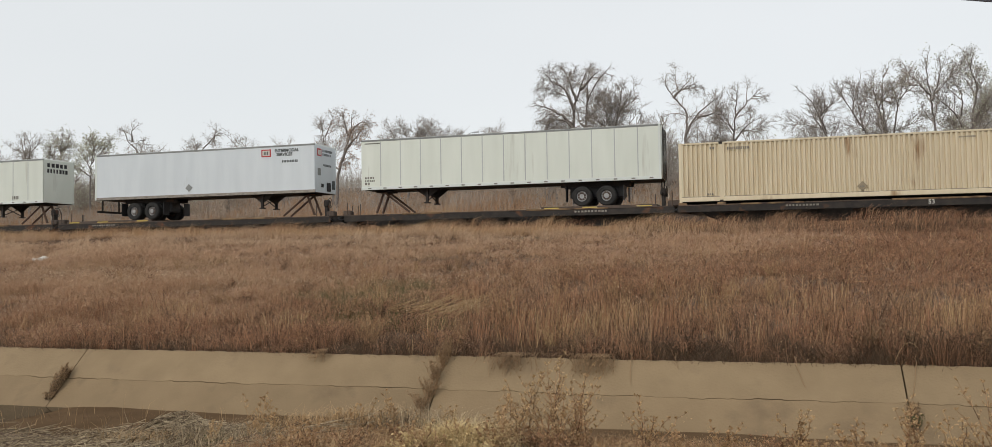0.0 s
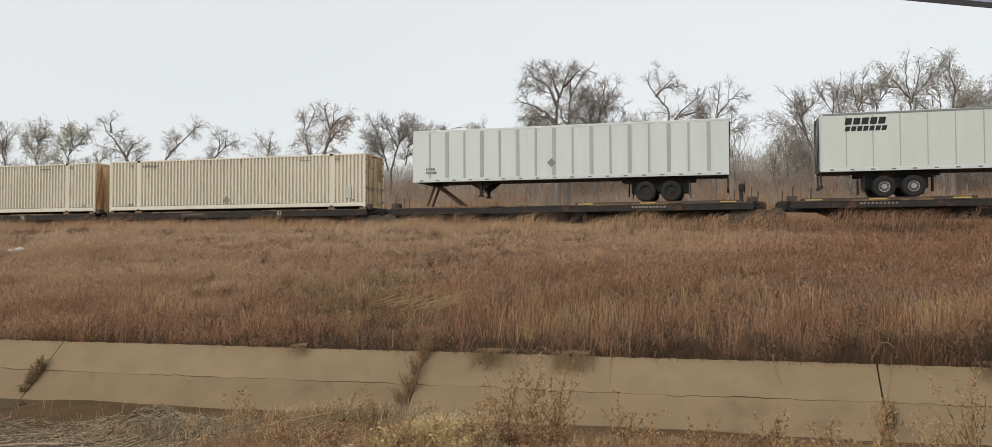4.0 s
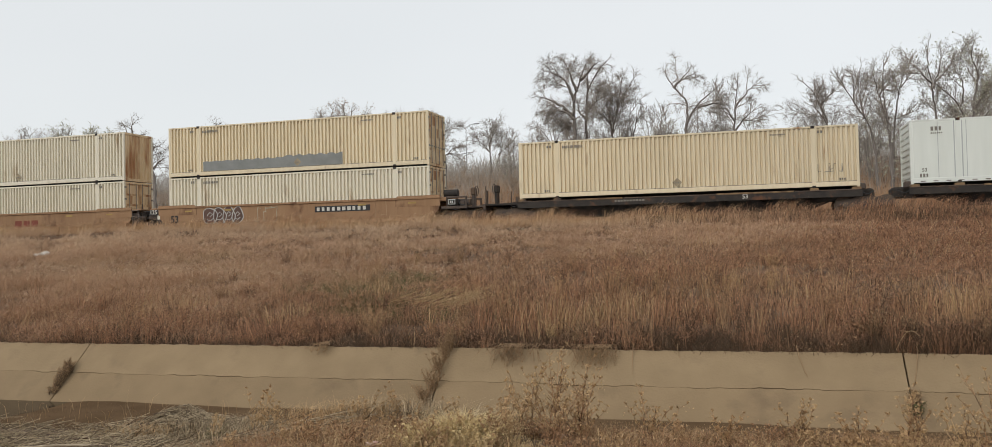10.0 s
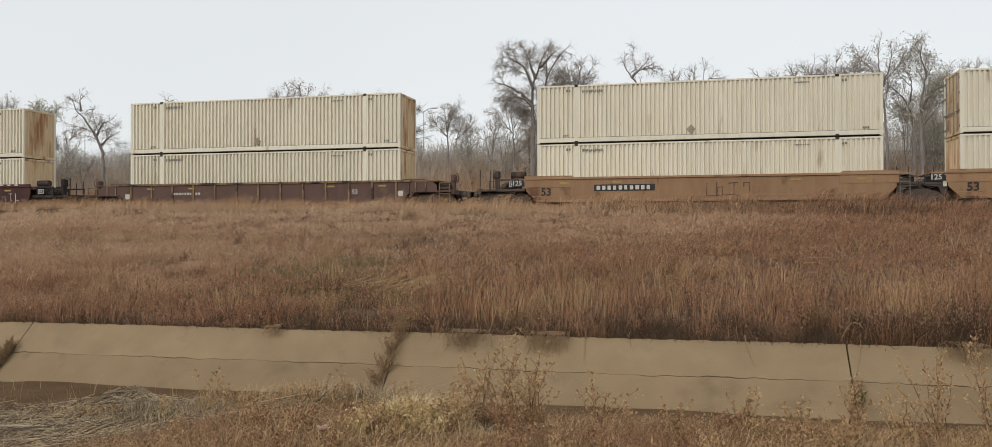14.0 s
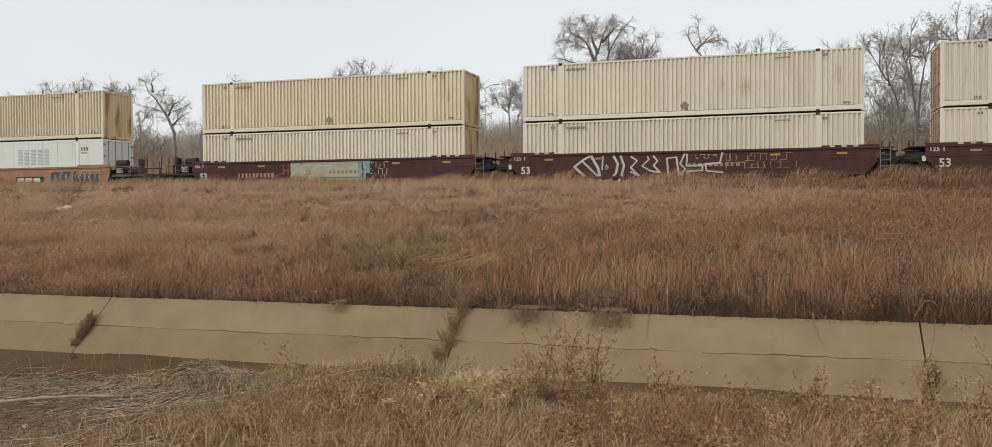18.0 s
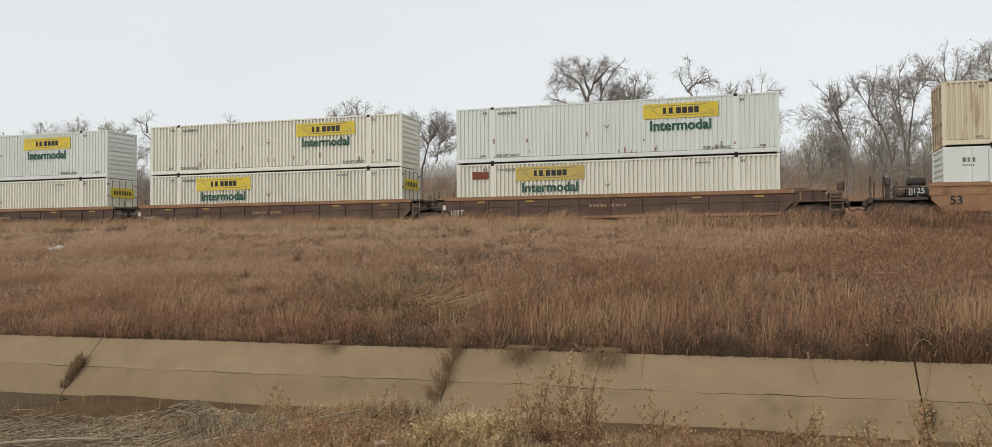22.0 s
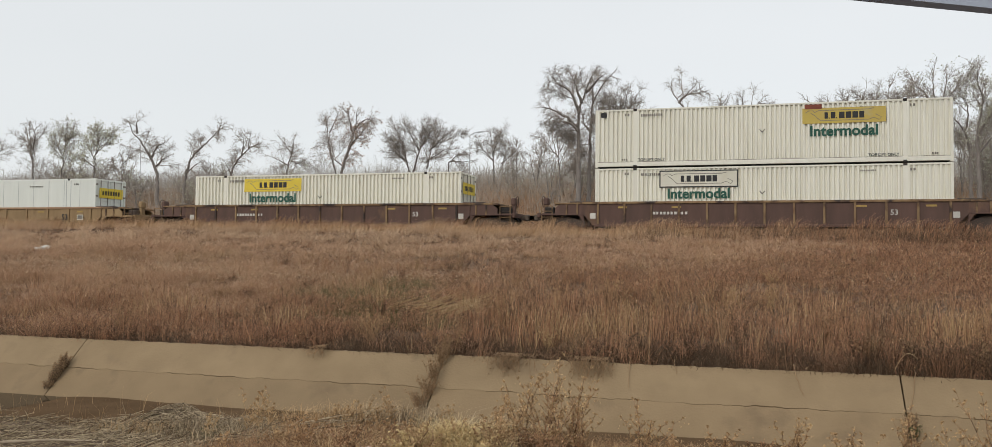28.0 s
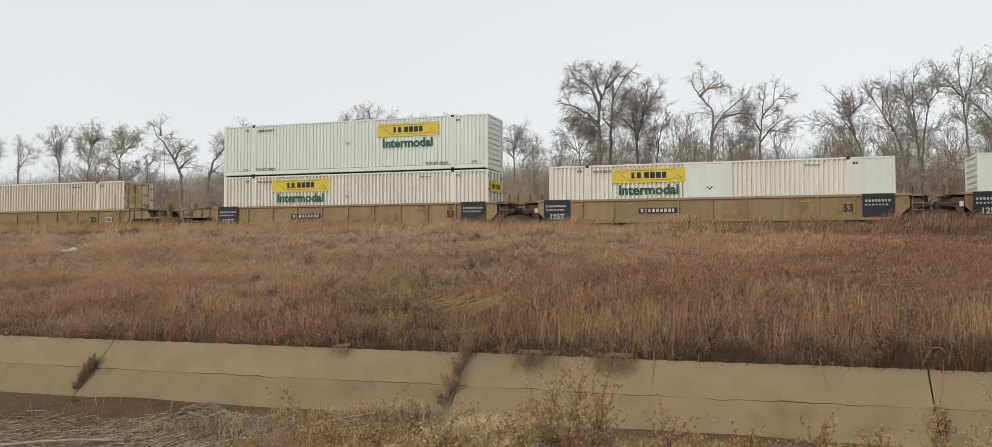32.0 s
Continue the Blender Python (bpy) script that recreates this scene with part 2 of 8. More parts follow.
    "thatch": mat("matted_brown_thatch", (0.235, 0.128, 0.075), (0.33, 0.195, 0.115), 0.6, 0.9, 0, 0, 0.3, (1, 1, 1), (0.36, 0.25, 0.16), 0.56, 0.3, 0.6, odd=(0.10, 0.062, 0.042), spec=0.2),
    "grass_pale": mat("pale_tan_track_grass", (0.50, 0.345, 0.225), (0.58, 0.42, 0.285), 0.35, 0.9, 0, 0, 0.2, (1, 1, 0.2), (0.42, 0.27, 0.17), 0.56, 0.2, 0.3, spec=0.2),
    "grass_dark": mat("darker_russet_grass", (0.28, 0.14, 0.08), (0.38, 0.205, 0.118), 0.6, 0.9, 0, 0, 0.35, (1, 1, 0.3), (0.33, 0.215, 0.135), 0.57, 0.25, 0.5, odd=(0.08, 0.048, 0.034), spec=0.2),
    "fuzz": mat("russet_twig_fuzz", (0.31, 0.155, 0.088), (0.43, 0.245, 0.145), 0.5, 0.9, 0, 0, 0.3, (1, 1, 1), (0.42, 0.30, 0.20), 0.55, 0.3, 0.5, odd=(0.09, 0.055, 0.04), spec=0.2),
    "fuzz_far": mat("dusty_pink_twig_fuzz", (0.43, 0.272, 0.175), (0.53, 0.36, 0.24), 0.5, 0.9, 0, 0, 0.25, (1, 1, 1), (0.30, 0.18, 0.115), 0.57, 0.3, 0.4, spec=0.2),
    "straw": mat("pale_straw_grass", (0.46, 0.325, 0.178), (0.37, 0.235, 0.122), 0.8, 0.9, 0, 0, 0.15, (1, 1, 1), (0.25, 0.14, 0.07), 0.58, 0.3, 0.5, spec=0.2),
    "pale_clump": mat("pale_yellow_dead_grass", (0.57, 0.44, 0.235), (0.45, 0.33, 0.17), 2, 0.9, 0, 0, 0.15, island=0.5, spec=0.2),
    "joint_weed": mat("brown_joint_weed", (0.31, 0.205, 0.115), (0.22, 0.142, 0.08), 2, 0.9, 0, 0, 0.15, island=0.6, spec=0.2),
    "faint": mat("faint_grey_lettering", (0.47, 0.49, 0.48), (0.42, 0.44, 0.43), 3, 0.6, 0.02),
    "reed": mat("flattened_grey_straw", (0.40, 0.32, 0.21), (0.27, 0.205, 0.13), 1.0, 0.9, 0, 0, 0.15, (1, 1, 1), (0.16, 0.11, 0.07), 0.6, 0.3, 0.7, odd=(0.12, 0.085, 0.055), spec=0.2),
    "weed": mat("russet_dry_weed", (0.30, 0.165, 0.092), (0.38, 0.235, 0.128), 0.9, 0.9, 0, 0, 0.3, (1, 1, 1), (0.40, 0.29, 0.15), 0.56, 0.35, 0.8, odd=(0.15, 0.09, 0.055), spec=0.2),
    "seed": mat("tan_seed_head", (0.48, 0.33, 0.18), (0.34, 0.20, 0.105), 2, 0.9, 0, 0, 0.15, island=0.45, spec=0.2),
    # dark weed tone, also used to paint shade at the lip and lining foot
    "darkweed": mat("dark_dead_weed", (0.10, 0.066, 0.043), (0.145, 0.098, 0.062), 2, 0.9, 0, 0, 0.15, island=0.4, spec=0.2),
    "green_leaf": mat("dull_green_leaf", (0.075, 0.085, 0.03), (0.11, 0.11, 0.045), 2, 0.8, 0, 0, 0.15, island=0.4, spec=0.25),
    "bark": mat("grey_brown_bark", (0.19, 0.165, 0.148), (0.27, 0.24, 0.215), 3, 0.95, 0.6, 0, 0.15, (2, 2, 0.5)),
    "twig": mat("grey_twig_bark", (0.28, 0.243, 0.212), (0.38, 0.335, 0.295), 2, 0.95, 0, 0, 0.15, island=0.3, spec=0.2),
    "leaf_pale": mat("pale_grey_green_leaf", (0.42, 0.42, 0.31), (0.54, 0.53, 0.41), 2, 0.85, 0, 0, 0.15, island=0.4, spec=0.2),
    "leaf_rust": mat("dry_rust_leaf", (0.31, 0.19, 0.125), (0.39, 0.26, 0.17), 2, 0.85, 0, 0, 0.15, island=0.4, spec=0.2),
    "shrub": mat("brown_grey_thicket", (0.35, 0.27, 0.205), (0.45, 0.36, 0.28), 0.3, 0.95, 0, 0, 0.15, island=0.35, spec=0.2),
    # brush grey with the haze of distance mixed into the colour
    "haze": mat("hazed_far_thicket", (0.36, 0.33, 0.295), (0.43, 0.395, 0.35), 0.2, 0.95, 0, 0, 0.1, island=0.25, spec=0.2),
    "stone": mat("white_rock", (0.66, 0.63, 0.58), (0.5, 0.46, 0.4), 5, 0.9, 0.4),
    "litter": mat("faded_pink_plastic", (0.5, 0.27, 0.2), (0.6, 0.45, 0.38), 9, 0.5, 0.1),
    "stick": mat("bleached_dead_wood", (0.42, 0.34, 0.24), (0.3, 0.23, 0.16), 6, 0.9, 0.3, 0, 0.1, (0.4, 4, 4)),
    "trim": mat("dark_vehicle_trim", (0.32, 0.36, 0.44), (0.36, 0.4, 0.48), 8, 0.45, 0.05),
    "pole": mat("grey_galvanised_pole", (0.36, 0.37, 0.37), (0.3, 0.31, 0.31), 4, 0.5, 0.05, 0.4),
}

# dark water in the canal
water_mat = bpy.data.materials.new("murky_water")
water_mat.use_nodes = True
wb = water_mat.node_tree.nodes["Principled BSDF"]
wb.inputs["Base Color"].default_value = (0.022, 0.015, 0.010, 1)
wb.inputs["Roughness"].default_value = 0.05
wb.inputs["Specular IOR Level"].default_value = 0.25
wb.inputs["IOR"].default_value = 1.33
wtex = water_mat.node_tree.nodes.new("ShaderNodeTexNoise")
wtex.inputs["Scale"].default_value = 5.0
wbump = water_mat.node_tree.nodes.new("ShaderNodeBump")
wbump.inputs["Strength"].default_value, wbump.inputs["Distance"].default_value = 0.008, 0.01
water_mat.node_tree.links.new(wtex.outputs["Fac"], wbump.inputs["Height"])
water_mat.node_tree.links.new(wbump.outputs[0], wb.inputs["Normal"])
M["water"] = water_mat


# ---- building helpers ----
def ground_mesh(name, verts, faces, smooth=False):
    me = bpy.data.meshes.new(name)
    me.from_pydata([tuple(map(float, v)) for v in verts], [], [tuple(map(int, f)) for f in faces])
    if smooth:
        me.polygons.foreach_set("use_smooth", [True] * len(me.polygons))
    me.update()
    return me


def array_mesh(name, verts, tris):
    """A mesh from arrays of vertices (n, 3) and triangles (m, 3)."""
    me = bpy.data.meshes.new(name)
    me.vertices.add(len(verts))
    me.vertices.foreach_set("co", np.ascontiguousarray(verts, dtype=np.float32).ravel())
    me.loops.add(len(tris) * 3)
    me.loops.foreach_set("vertex_index", np.ascontiguousarray(tris, dtype=np.int32).ravel())
    me.polygons.add(len(tris))
    me.polygons.foreach_set("loop_start", np.arange(0, len(tris) * 3, 3, dtype=np.int32))
    me.update(calc_edges=True)
    return me


def to_mesh(bm, name):
    if isinstance(bm, bpy.types.Mesh):
        return bm
    me = bpy.data.meshes.new(name)
    bm.to_mesh(me)
    bm.free()
    return me


def part(name, bm, material, parent=None, label="", at=None):
    """Links a bmesh or a mesh as one object under a thing or a part."""
    me = to_mesh(bm, name)
    if not me.materials:
        me.materials.append(M[material])
    ob = new(name, me)
    if parent is not None:
        ob.parent = parent
    if at is not None:
        ob.matrix_basis = at if isinstance(at, Matrix) else Matrix.Translation(at)
    if label:
        tagged(ob, label)
    return ob


def box(bm, x0, x1, y0, y1, z0, z1, bevel=0.0):
    made = bmesh.ops.create_cube(bm, size=1.0)["verts"]
    bmesh.ops.scale(bm, vec=(x1 - x0, y1 - y0, z1 - z0), verts=made)
    bmesh.ops.translate(bm, vec=((x0 + x1) / 2, (y0 + y1) / 2, (z0 + z1) / 2), verts=made)
    if bevel:
        edges = list({e for v in made for e in v.link_edges})
        bmesh.ops.bevel(bm, geom=edges, offset=bevel, segments=1, affect="EDGES")
    return bm


def boxes(*list_of, bevel=0.0):
    bm = bmesh.new()
    for b in list_of:
        box(bm, *b, bevel=bevel)
    return bm


def rod(bm, a, b, r, sides=6, r2=None):
    """A round bar from a to b."""
    a, b = Vector(a), Vector(b)
    made = bmesh.ops.create_cone(bm, cap_ends=True, segments=sides, radius1=r, radius2=r if r2 is None else r2, depth=(b - a).length)["verts"]
    turn = (b - a).to_track_quat("Z", "Y").to_matrix().to_4x4()
    bmesh.ops.transform(bm, matrix=Matrix.Translation((a + b) / 2) @ turn, verts=made)
    return bm


def rods(*list_of, sides=6):
    bm = bmesh.new()
    for a, b, r in list_of:
        rod(bm, a, b, r, sides)
    return bm


def extrude_y(points, y0, y1):
    """A solid with the outline points in the xz plane, between y0 and y1."""
    bm = bmesh.new()
    front = [bm.verts.new((x, y0, z)) for x, z in points]
    back = [bm.verts.new((x, y1, z)) for x, z in points]
    bm.faces.new(front)
    bm.faces.new(back[::-1])
    for i in range(len(points)):
        j = (i + 1) % len(points)
        bm.faces.new((front[j], front[i], back[i], back[j]))
    bmesh.ops.recalc_face_normals(bm, faces=bm.faces)
    return bm


def extrude_x(points, x0, x1):
    """A solid with the outline points in the yz plane, between x0 and x1."""
    bm = extrude_y(points, x0, x1)
    for v in bm.verts:
        v.co = (v.co.y, v.co.x, v.co.z)
    bmesh.ops.recalc_face_normals(bm, faces=bm.faces)
    return bm


def thing(name, m=None, label="", category="", group="", kind=""):
    ob = new(name)
    ob.empty_display_size = 0.2
    if m is not None:
        ob.matrix_basis = m
    return tagged(ob, label, category, group, kind)


def unit(v):
    return v / (np.linalg.norm(v, axis=-1, keepdims=True) + 1e-9)


def smooth_line(points, r, wiggle=0.03, step=0.3):
    """A gently crooked line through a few points."""
    p = [np.array(q, dtype=float) for q in points]
    p = [2 * p[0] - p[1]] + p + [2 * p[-1] - p[-2]]
    out = []
    for a, b, c, d in zip(p, p[1:], p[2:], p[3:]):
        n = max(2, int(np.linalg.norm(c - b) / step))
        for k in range(n):
            f = k / n
            out.append(0.5 * (2 * b + (c - a) * f + (2 * a - 5 * b + 4 * c - d) * f * f + (3 * b - a - 3 * c + d) * f ** 3))
    out.append(p[-2])
    out = np.array(out)
    out[1:] += r.normal(0, wiggle, (len(out) - 1, 3))
    return out


def limb_mesh(name, line, radii, sides=7):
    """One unbroken tube along a crooked limb."""
    d = unit(np.gradient(line, axis=0))
    p = unit(np.cross(d, np.array([0.13, 1.0, 0.07])))
    q = np.cross(d, p)
    ang = np.arange(sides) * math.tau / sides
    v = line[:, None] + (np.cos(ang)[None, :, None] * p[:, None] + np.sin(ang)[None, :, None] * q[:, None]) * radii[:, None, None]
    t = []
    for k in range(len(line) - 1):
        for i in range(sides):
            j = (i + 1) % sides
            a, b = k * sides, (k + 1) * sides
            t += [(a + i, a + j, b + j), (a + i, b + j, b + i)]
    return array_mesh(name, v.reshape(-1, 3), np.array(t))


def lumps(x, y, size, seed=0.0):
    """Smooth waves between about -1 and 1 over the plan, for arrays."""
    x, y = np.asarray(x, dtype=float) / size + seed * 7.3, np.asarray(y, dtype=float) / size - seed * 3.1
    return (np.sin(x * 1.0 + 1.7 * np.sin(y * 0.9 + seed)) * 0.45 + np.sin(y * 1.3 + 1.1 * np.sin(x * 1.7 + 2 * seed)) * 0.35
            + np.sin(x * 2.9 - y * 2.3 + seed) * 0.2)


# ---- the lie of the land: canal, rising field, track bed, flat land behind ----
LIP_Y, LIP_Z, TOE_Y, TOE_Z = 12.0, -1.476, 11.12, -2.275
RAIL_Y, RAIL_Z, SPEED = 43.75, 1.08, 15.55


def ground_z(x, y):
    x, y = np.broadcast_arrays(np.asarray(x, dtype=float), np.asarray(y, dtype=float))
    left = 1 / (1 + np.exp(np.clip((x + 5.2) / 0.7, -50, 50)))  # 1 on the low, matted stretch of the near bank
    low = np.interp(y, (-60, 0, 3.5, 5.5, 7.2, 9.3, 9.75), (-1.5, -1.5, -1.66, -1.86, -2.06, -2.27, -2.42))
    high = np.interp(y, (-60, 0, 5.0, 7.6, 8.3, 9.2, 9.6), (-1.5, -1.5, -1.58, -1.70, -1.86, -2.36, -2.5))
    near = left * low + (1 - left) * high
    silt = 1 / (1 + np.exp(np.clip(-(x + 10.75) / 0.12, -50, 50)))  # the bed has silted up past the second joint
    bed = -2.55 + silt * (0.275 + 0.02 * lumps(x, y, 0.7, 32))
    field = np.interp(y, (12.0, 12.5, 16, 22, 30, 38, 40.2, 41.6, 45.9, 47.5, 54, 64, 78, 95, 125, 400, 3000), (-1.6, -1.46, -1.2, -0.72, 0.02, 0.72, 0.78, 0.86, 0.86, 0.7, 1.1, 3.0, 5.8, 8.3, 11.0, 14, 14))
    rise = np.interp(y, (13, 18, 38, 40.5), (0, 1, 1, 0)) * (0.05 * lumps(x, y, 2.2, 1) + 0.12 * lumps(x, y, 7, 2) + np.interp(x, (-50, -28, -12), (0.38, 0.28, 0.0)) * np.interp(y, (16, 34), (0, 1))) + np.interp(y, (37, 39, 40.6, 41.4), (0, 1, 1, 0)) * np.interp(x, (-36, -14, 2), (0.32, 0.15, 0.0))
    behind = np.interp(y, (50, 62, 300), (0, 1, 0)) * 0.3 * lumps(x, y, 9, 3)
    bank = np.maximum(np.interp(y, (TOE_Y - 0.1, LIP_Y), (-2.5, LIP_Z - 0.13)), np.where(y < 11.2, bed, -9))
    near = np.where(y > 9.0, np.maximum(near, bed), near)
    z = np.where(y < 9.7, near + 0.035 * lumps(x, y, 0.8, 4) * np.interp(y, (2, 5), (0, 1)), bed)
    z = np.where(y > TOE_Y - 0.1, bank, z)
    return np.where(y >= LIP_Y, field + rise + behind, z)


def grid_ground():
    ys = np.concatenate([np.array([-400, -150, -60, -20]), np.arange(-8, 3, 1.5), np.arange(3, 9.0, 0.3), np.arange(9.0, 12.61, 0.12), np.arange(12.8, 24, 0.45),
                         np.arange(24, 48, 0.7), np.arange(48, 80, 2.5), np.array([90, 110, 150, 220, 400, 800, 1600, 3000])])
    xs = np.concatenate([np.array([-3000, -1200, -500, -250, -150, -110]), np.arange(-90, -30, 2.0), np.arange(-30, 18, 0.5), np.arange(18, 60, 2.0), np.array([80, 120, 250, 500, 1200, 3000])])
    gx, gy = np.meshgrid(xs, ys)
    gz = ground_z(gx, gy)
    v = np.stack([gx, gy, gz], -1).reshape(-1, 3)
    n = len(xs)
    f = [(j * n + i, j * n + i + 1, (j + 1) * n + i + 1, (j + 1) * n + i) for j in range(len(ys) - 1) for i in range(n - 1)]
    return ground_mesh("ground", v, f, True)


ground = part("ground", grid_ground(), "soil")
ground.data.materials.append(M["mud"])
for face in ground.data.polygons:
    if 9.3 < face.center.y < 11.3 and abs(face.center.x) < 120:
        face.material_index = 1
tagged(ground, "dry brown soil with a canal cut and a rising field", "ground", "", "structure")

water = part("water", ground_mesh("water", [(-120, 9.2, -2.3), (60, 9.2, -2.3), (60, 11.4, -2.3), (-120, 11.4, -2.3)], [(0, 1, 2, 3)]), "water")
tagged(water, "dark murky water on the canal bed", "water", "", "structure")


# ---- concrete lining of the far canal bank ----
def lining():
    root = thing("canal_lining", None, "weathered tan concrete slabs lining the canal bank", "canal lining", "", "structure")
    along = Vector((0, LIP_Y - TOE_Y, LIP_Z - TOE_Z))
    up = along.normalized()
    out = Vector((0, -up.z, up.y))
    length = along.length
    joints = [-55.2, -48.9, -42.6, -36.3, -30.0, -23.6, -17.1, -10.72, -4.32, 1.82, 8.2, 14.6, 21.0, 27.4]
    rng = random.Random(5)

    def slab(x0, x1, top_row):
        n = max(8, int((x1 - x0) / 0.06))
        crack = lambda x: 0.464 * length + 0.008 * math.sin(x * 0.9) + 0.006 * math.sin(x * 3.7 + 1) + 0.006 * math.sin(x * 11.3) + 0.005 * math.sin(x * 19 + 2 * math.sin(x * 3)) + 0.004 * math.sin(x * 43)
        slit = lambda x: max(0.0012, 0.0042 + 0.0024 * math.sin(x * 2.3 + 1) + 0.0012 * math.sin(x * 7.1) + 0.0008 * math.sin(x * 23))
        bm = bmesh.new()
        rows = []
        for i in range(n + 1):
            x = x0 + (x1 - x0) * i / n
            wob = 0.006 * math.sin(x * 17 + 2) + 0.004 * math.sin(x * 41)
            if top_row:
                low, high = crack(x) + slit(x), length + wob
            else:
                low, high = -0.25, crack(x) - slit(x)
            face = 0.004 * math.sin(x * 1.3)
            edge = 0.02 if top_row else 0.0008
            ring = []
            for s, d in ((low, -0.11), (low, face - 0.002), (low + 0.0015, face), ((low + high) / 2, face), (high - edge, face), (high, face - edge), (high, -0.11)):
                c = Vector((x, TOE_Y, TOE_Z)) + up * s + out * d
                ring.append(bm.verts.new(c))
            rows.append(ring)
        for a, b in zip(rows, rows[1:]):
            for k in range(6):
                bm.faces.new((a[k], b[k], b[k + 1], a[k + 1]))
            bm.faces.new((a[6], b[6], b[0], a[0]))
        bm.faces.new(rows[0])
        bm.faces.new(rows[-1][::-1])
        bmesh.ops.recalc_face_normals(bm, faces=bm.faces)
        return bm

    for a, b in zip(joints, joints[1:]):
        gap = 0.007 + 0.004 * rng.random()
        part("slab", slab(a + gap, b - gap, True), "concrete", root)
        part("slab", slab(a + gap, b - gap, False), "concrete_low", root)
    return root


lining()


# ---- the track: ballast, ties, rails ----
def track():
    rng = np.random.default_rng(3)
    n = 15000
    x, y = rng.uniform(-75, 40, n), rng.uniform(-2.5, 2.5, n)
    z = 0.86 + np.clip(0.2 - 0.09 * np.maximum(np.abs(y) - 1.2, 0) ** 2, -0.1, 0.2) - 0.12 + rng.uniform(-0.02, 0.03, n)
    s = rng.uniform(0.04, 0.085, n)
    base = np.array([(1, 0, -0.6), (-0.5, 0.87, -0.6), (-0.5, -0.87, -0.6), (0, 0, 0.8)])
    ang = rng.uniform(0, 6.28, n)
    v = base[None] * s[:, None, None]
    c, d = np.cos(ang)[:, None], np.sin(ang)[:, None]
    vx, vy = v[:, :, 0] * c - v[:, :, 1] * d, v[:, :, 0] * d + v[:, :, 1] * c
    v = np.stack([vx + x[:, None], vy + (y + RAIL_Y)[:, None], v[:, :, 2] + z[:, None]], -1).reshape(-1, 3)
    tri = np.array([(0, 1, 3), (1, 2, 3), (2, 0, 3)])
    tris = (tri[None] + 4 * np.arange(n)[:, None, None]).reshape(-1, 3)
    tagged(part("ballast_stones", array_mesh("ballast_stones", v, tris), "ballast"), "crushed grey-brown ballast stones under the track", "ballast", "", "stuff")
    outline = [(RAIL_Y - 3.2, 0.70), (RAIL_Y - 1.8, 0.9), (RAIL_Y + 1.8, 0.9), (RAIL_Y + 3.2, 0.70), (RAIL_Y + 3.2, 0.4), (RAIL_Y - 3.2, 0.4)]
    tagged(part("track_bed", extrude_x(outline, -400, 400), "ballast"), "raised gravel track bed across the field", "track bed", "", "structure")
    root = thing("railway_track", None, "brown steel rails on weathered wooden ties", "railway track", "", "structure")
    for side in (-1, 1):
        yc = RAIL_Y + side * 0.7535
        outline = [(yc - 0.07, 0.905), (yc - 0.07, 0.92), (yc - 0.012, 0.94), (yc - 0.012, 1.04), (yc - 0.036, 1.05), (yc - 0.036, 1.08),
                   (yc + 0.036, 1.08), (yc + 0.036, 1.05), (yc + 0.012, 1.04), (yc + 0.012, 0.94), (yc + 0.07, 0.92), (yc + 0.07, 0.905)]
        part("rail", extrude_x(outline, -400, 400), "rail", root)
    tie = to_mesh(boxes((-0.115, 0.115, -1.3, 1.3, -0.17, 0.0), bevel=0.01), "tie")
    for i in range(200):
        part("tie", tie, "tie", root, at=(-70 + i * 0.55, RAIL_Y, 0.905))


track()


# ---- the train ----
LONG, WIDE, TALL = 16.15, 2.59, 2.896
HALF, SIDE = LONG / 2, WIDE / 2
MOVING = []  # every thing of the train with its place at 16 s
LETTERS = {}
MESHES = {}


def lettering(text, height, bold=0.0):
    """A mesh of a word in the built-in font, upright in the xz plane, facing -y, its middle at the origin."""
    key = (text, height, bold)
    if key not in LETTERS:
        curve = bpy.data.curves.new("lettering", "FONT")
        curve.body, curve.size, curve.align_x, curve.align_y = text, height / 0.70, "CENTER", "CENTER"
        curve.extrude, curve.offset, curve.resolution_u = 0.002, bold, 3
        ob = new("lettering", curve)
        bpy.context.view_layer.update()
        me = bpy.data.meshes.new_from_object(ob.evaluated_get(bpy.context.evaluated_depsgraph_get()))
        bpy.data.objects.remove(ob)
        bpy.data.curves.remove(curve)
        me.transform(pose(0, 0, 0, 90, 0, 0))
        LETTERS[key] = me
    return LETTERS[key].copy()


def word(text, height, material, parent, x, y, z, bold=0.0, end=False, label=""):
    m = pose(y, x, z, 0, 0, 90) if end else pose(x, y, z)
    return part("lettering", lettering(text, height, bold), material, parent, label, m)


def bars(parent, x, z, widths, height, material, y=-SIDE - 0.003, end_x=None, name="marking"):
    """Writing too small or not to be told: a row of plain bars."""
    bm = bmesh.new()
    at = 0.0
    for w in widths:
        if w > 0:
            if end_x is None:
                box(bm, at, at + w, -0.002, 0.002, 0, height)
            else:
                box(bm, -0.002, 0.002, at, at + w, 0, height)
        at += abs(w)
    place = (x, y, z) if end_x is None else (end_x, x, z)
    return tagged(part(name, bm, material, parent, at=place), kind="stuff")


def glyphs(total, n, rng):
    """Bar widths that read like n characters over a length."""
    out, step = [], total / n
    for _ in range(n):
        w = step * rng.uniform(0.5, 0.75)
        out += [w, -(step - w)]
    return out


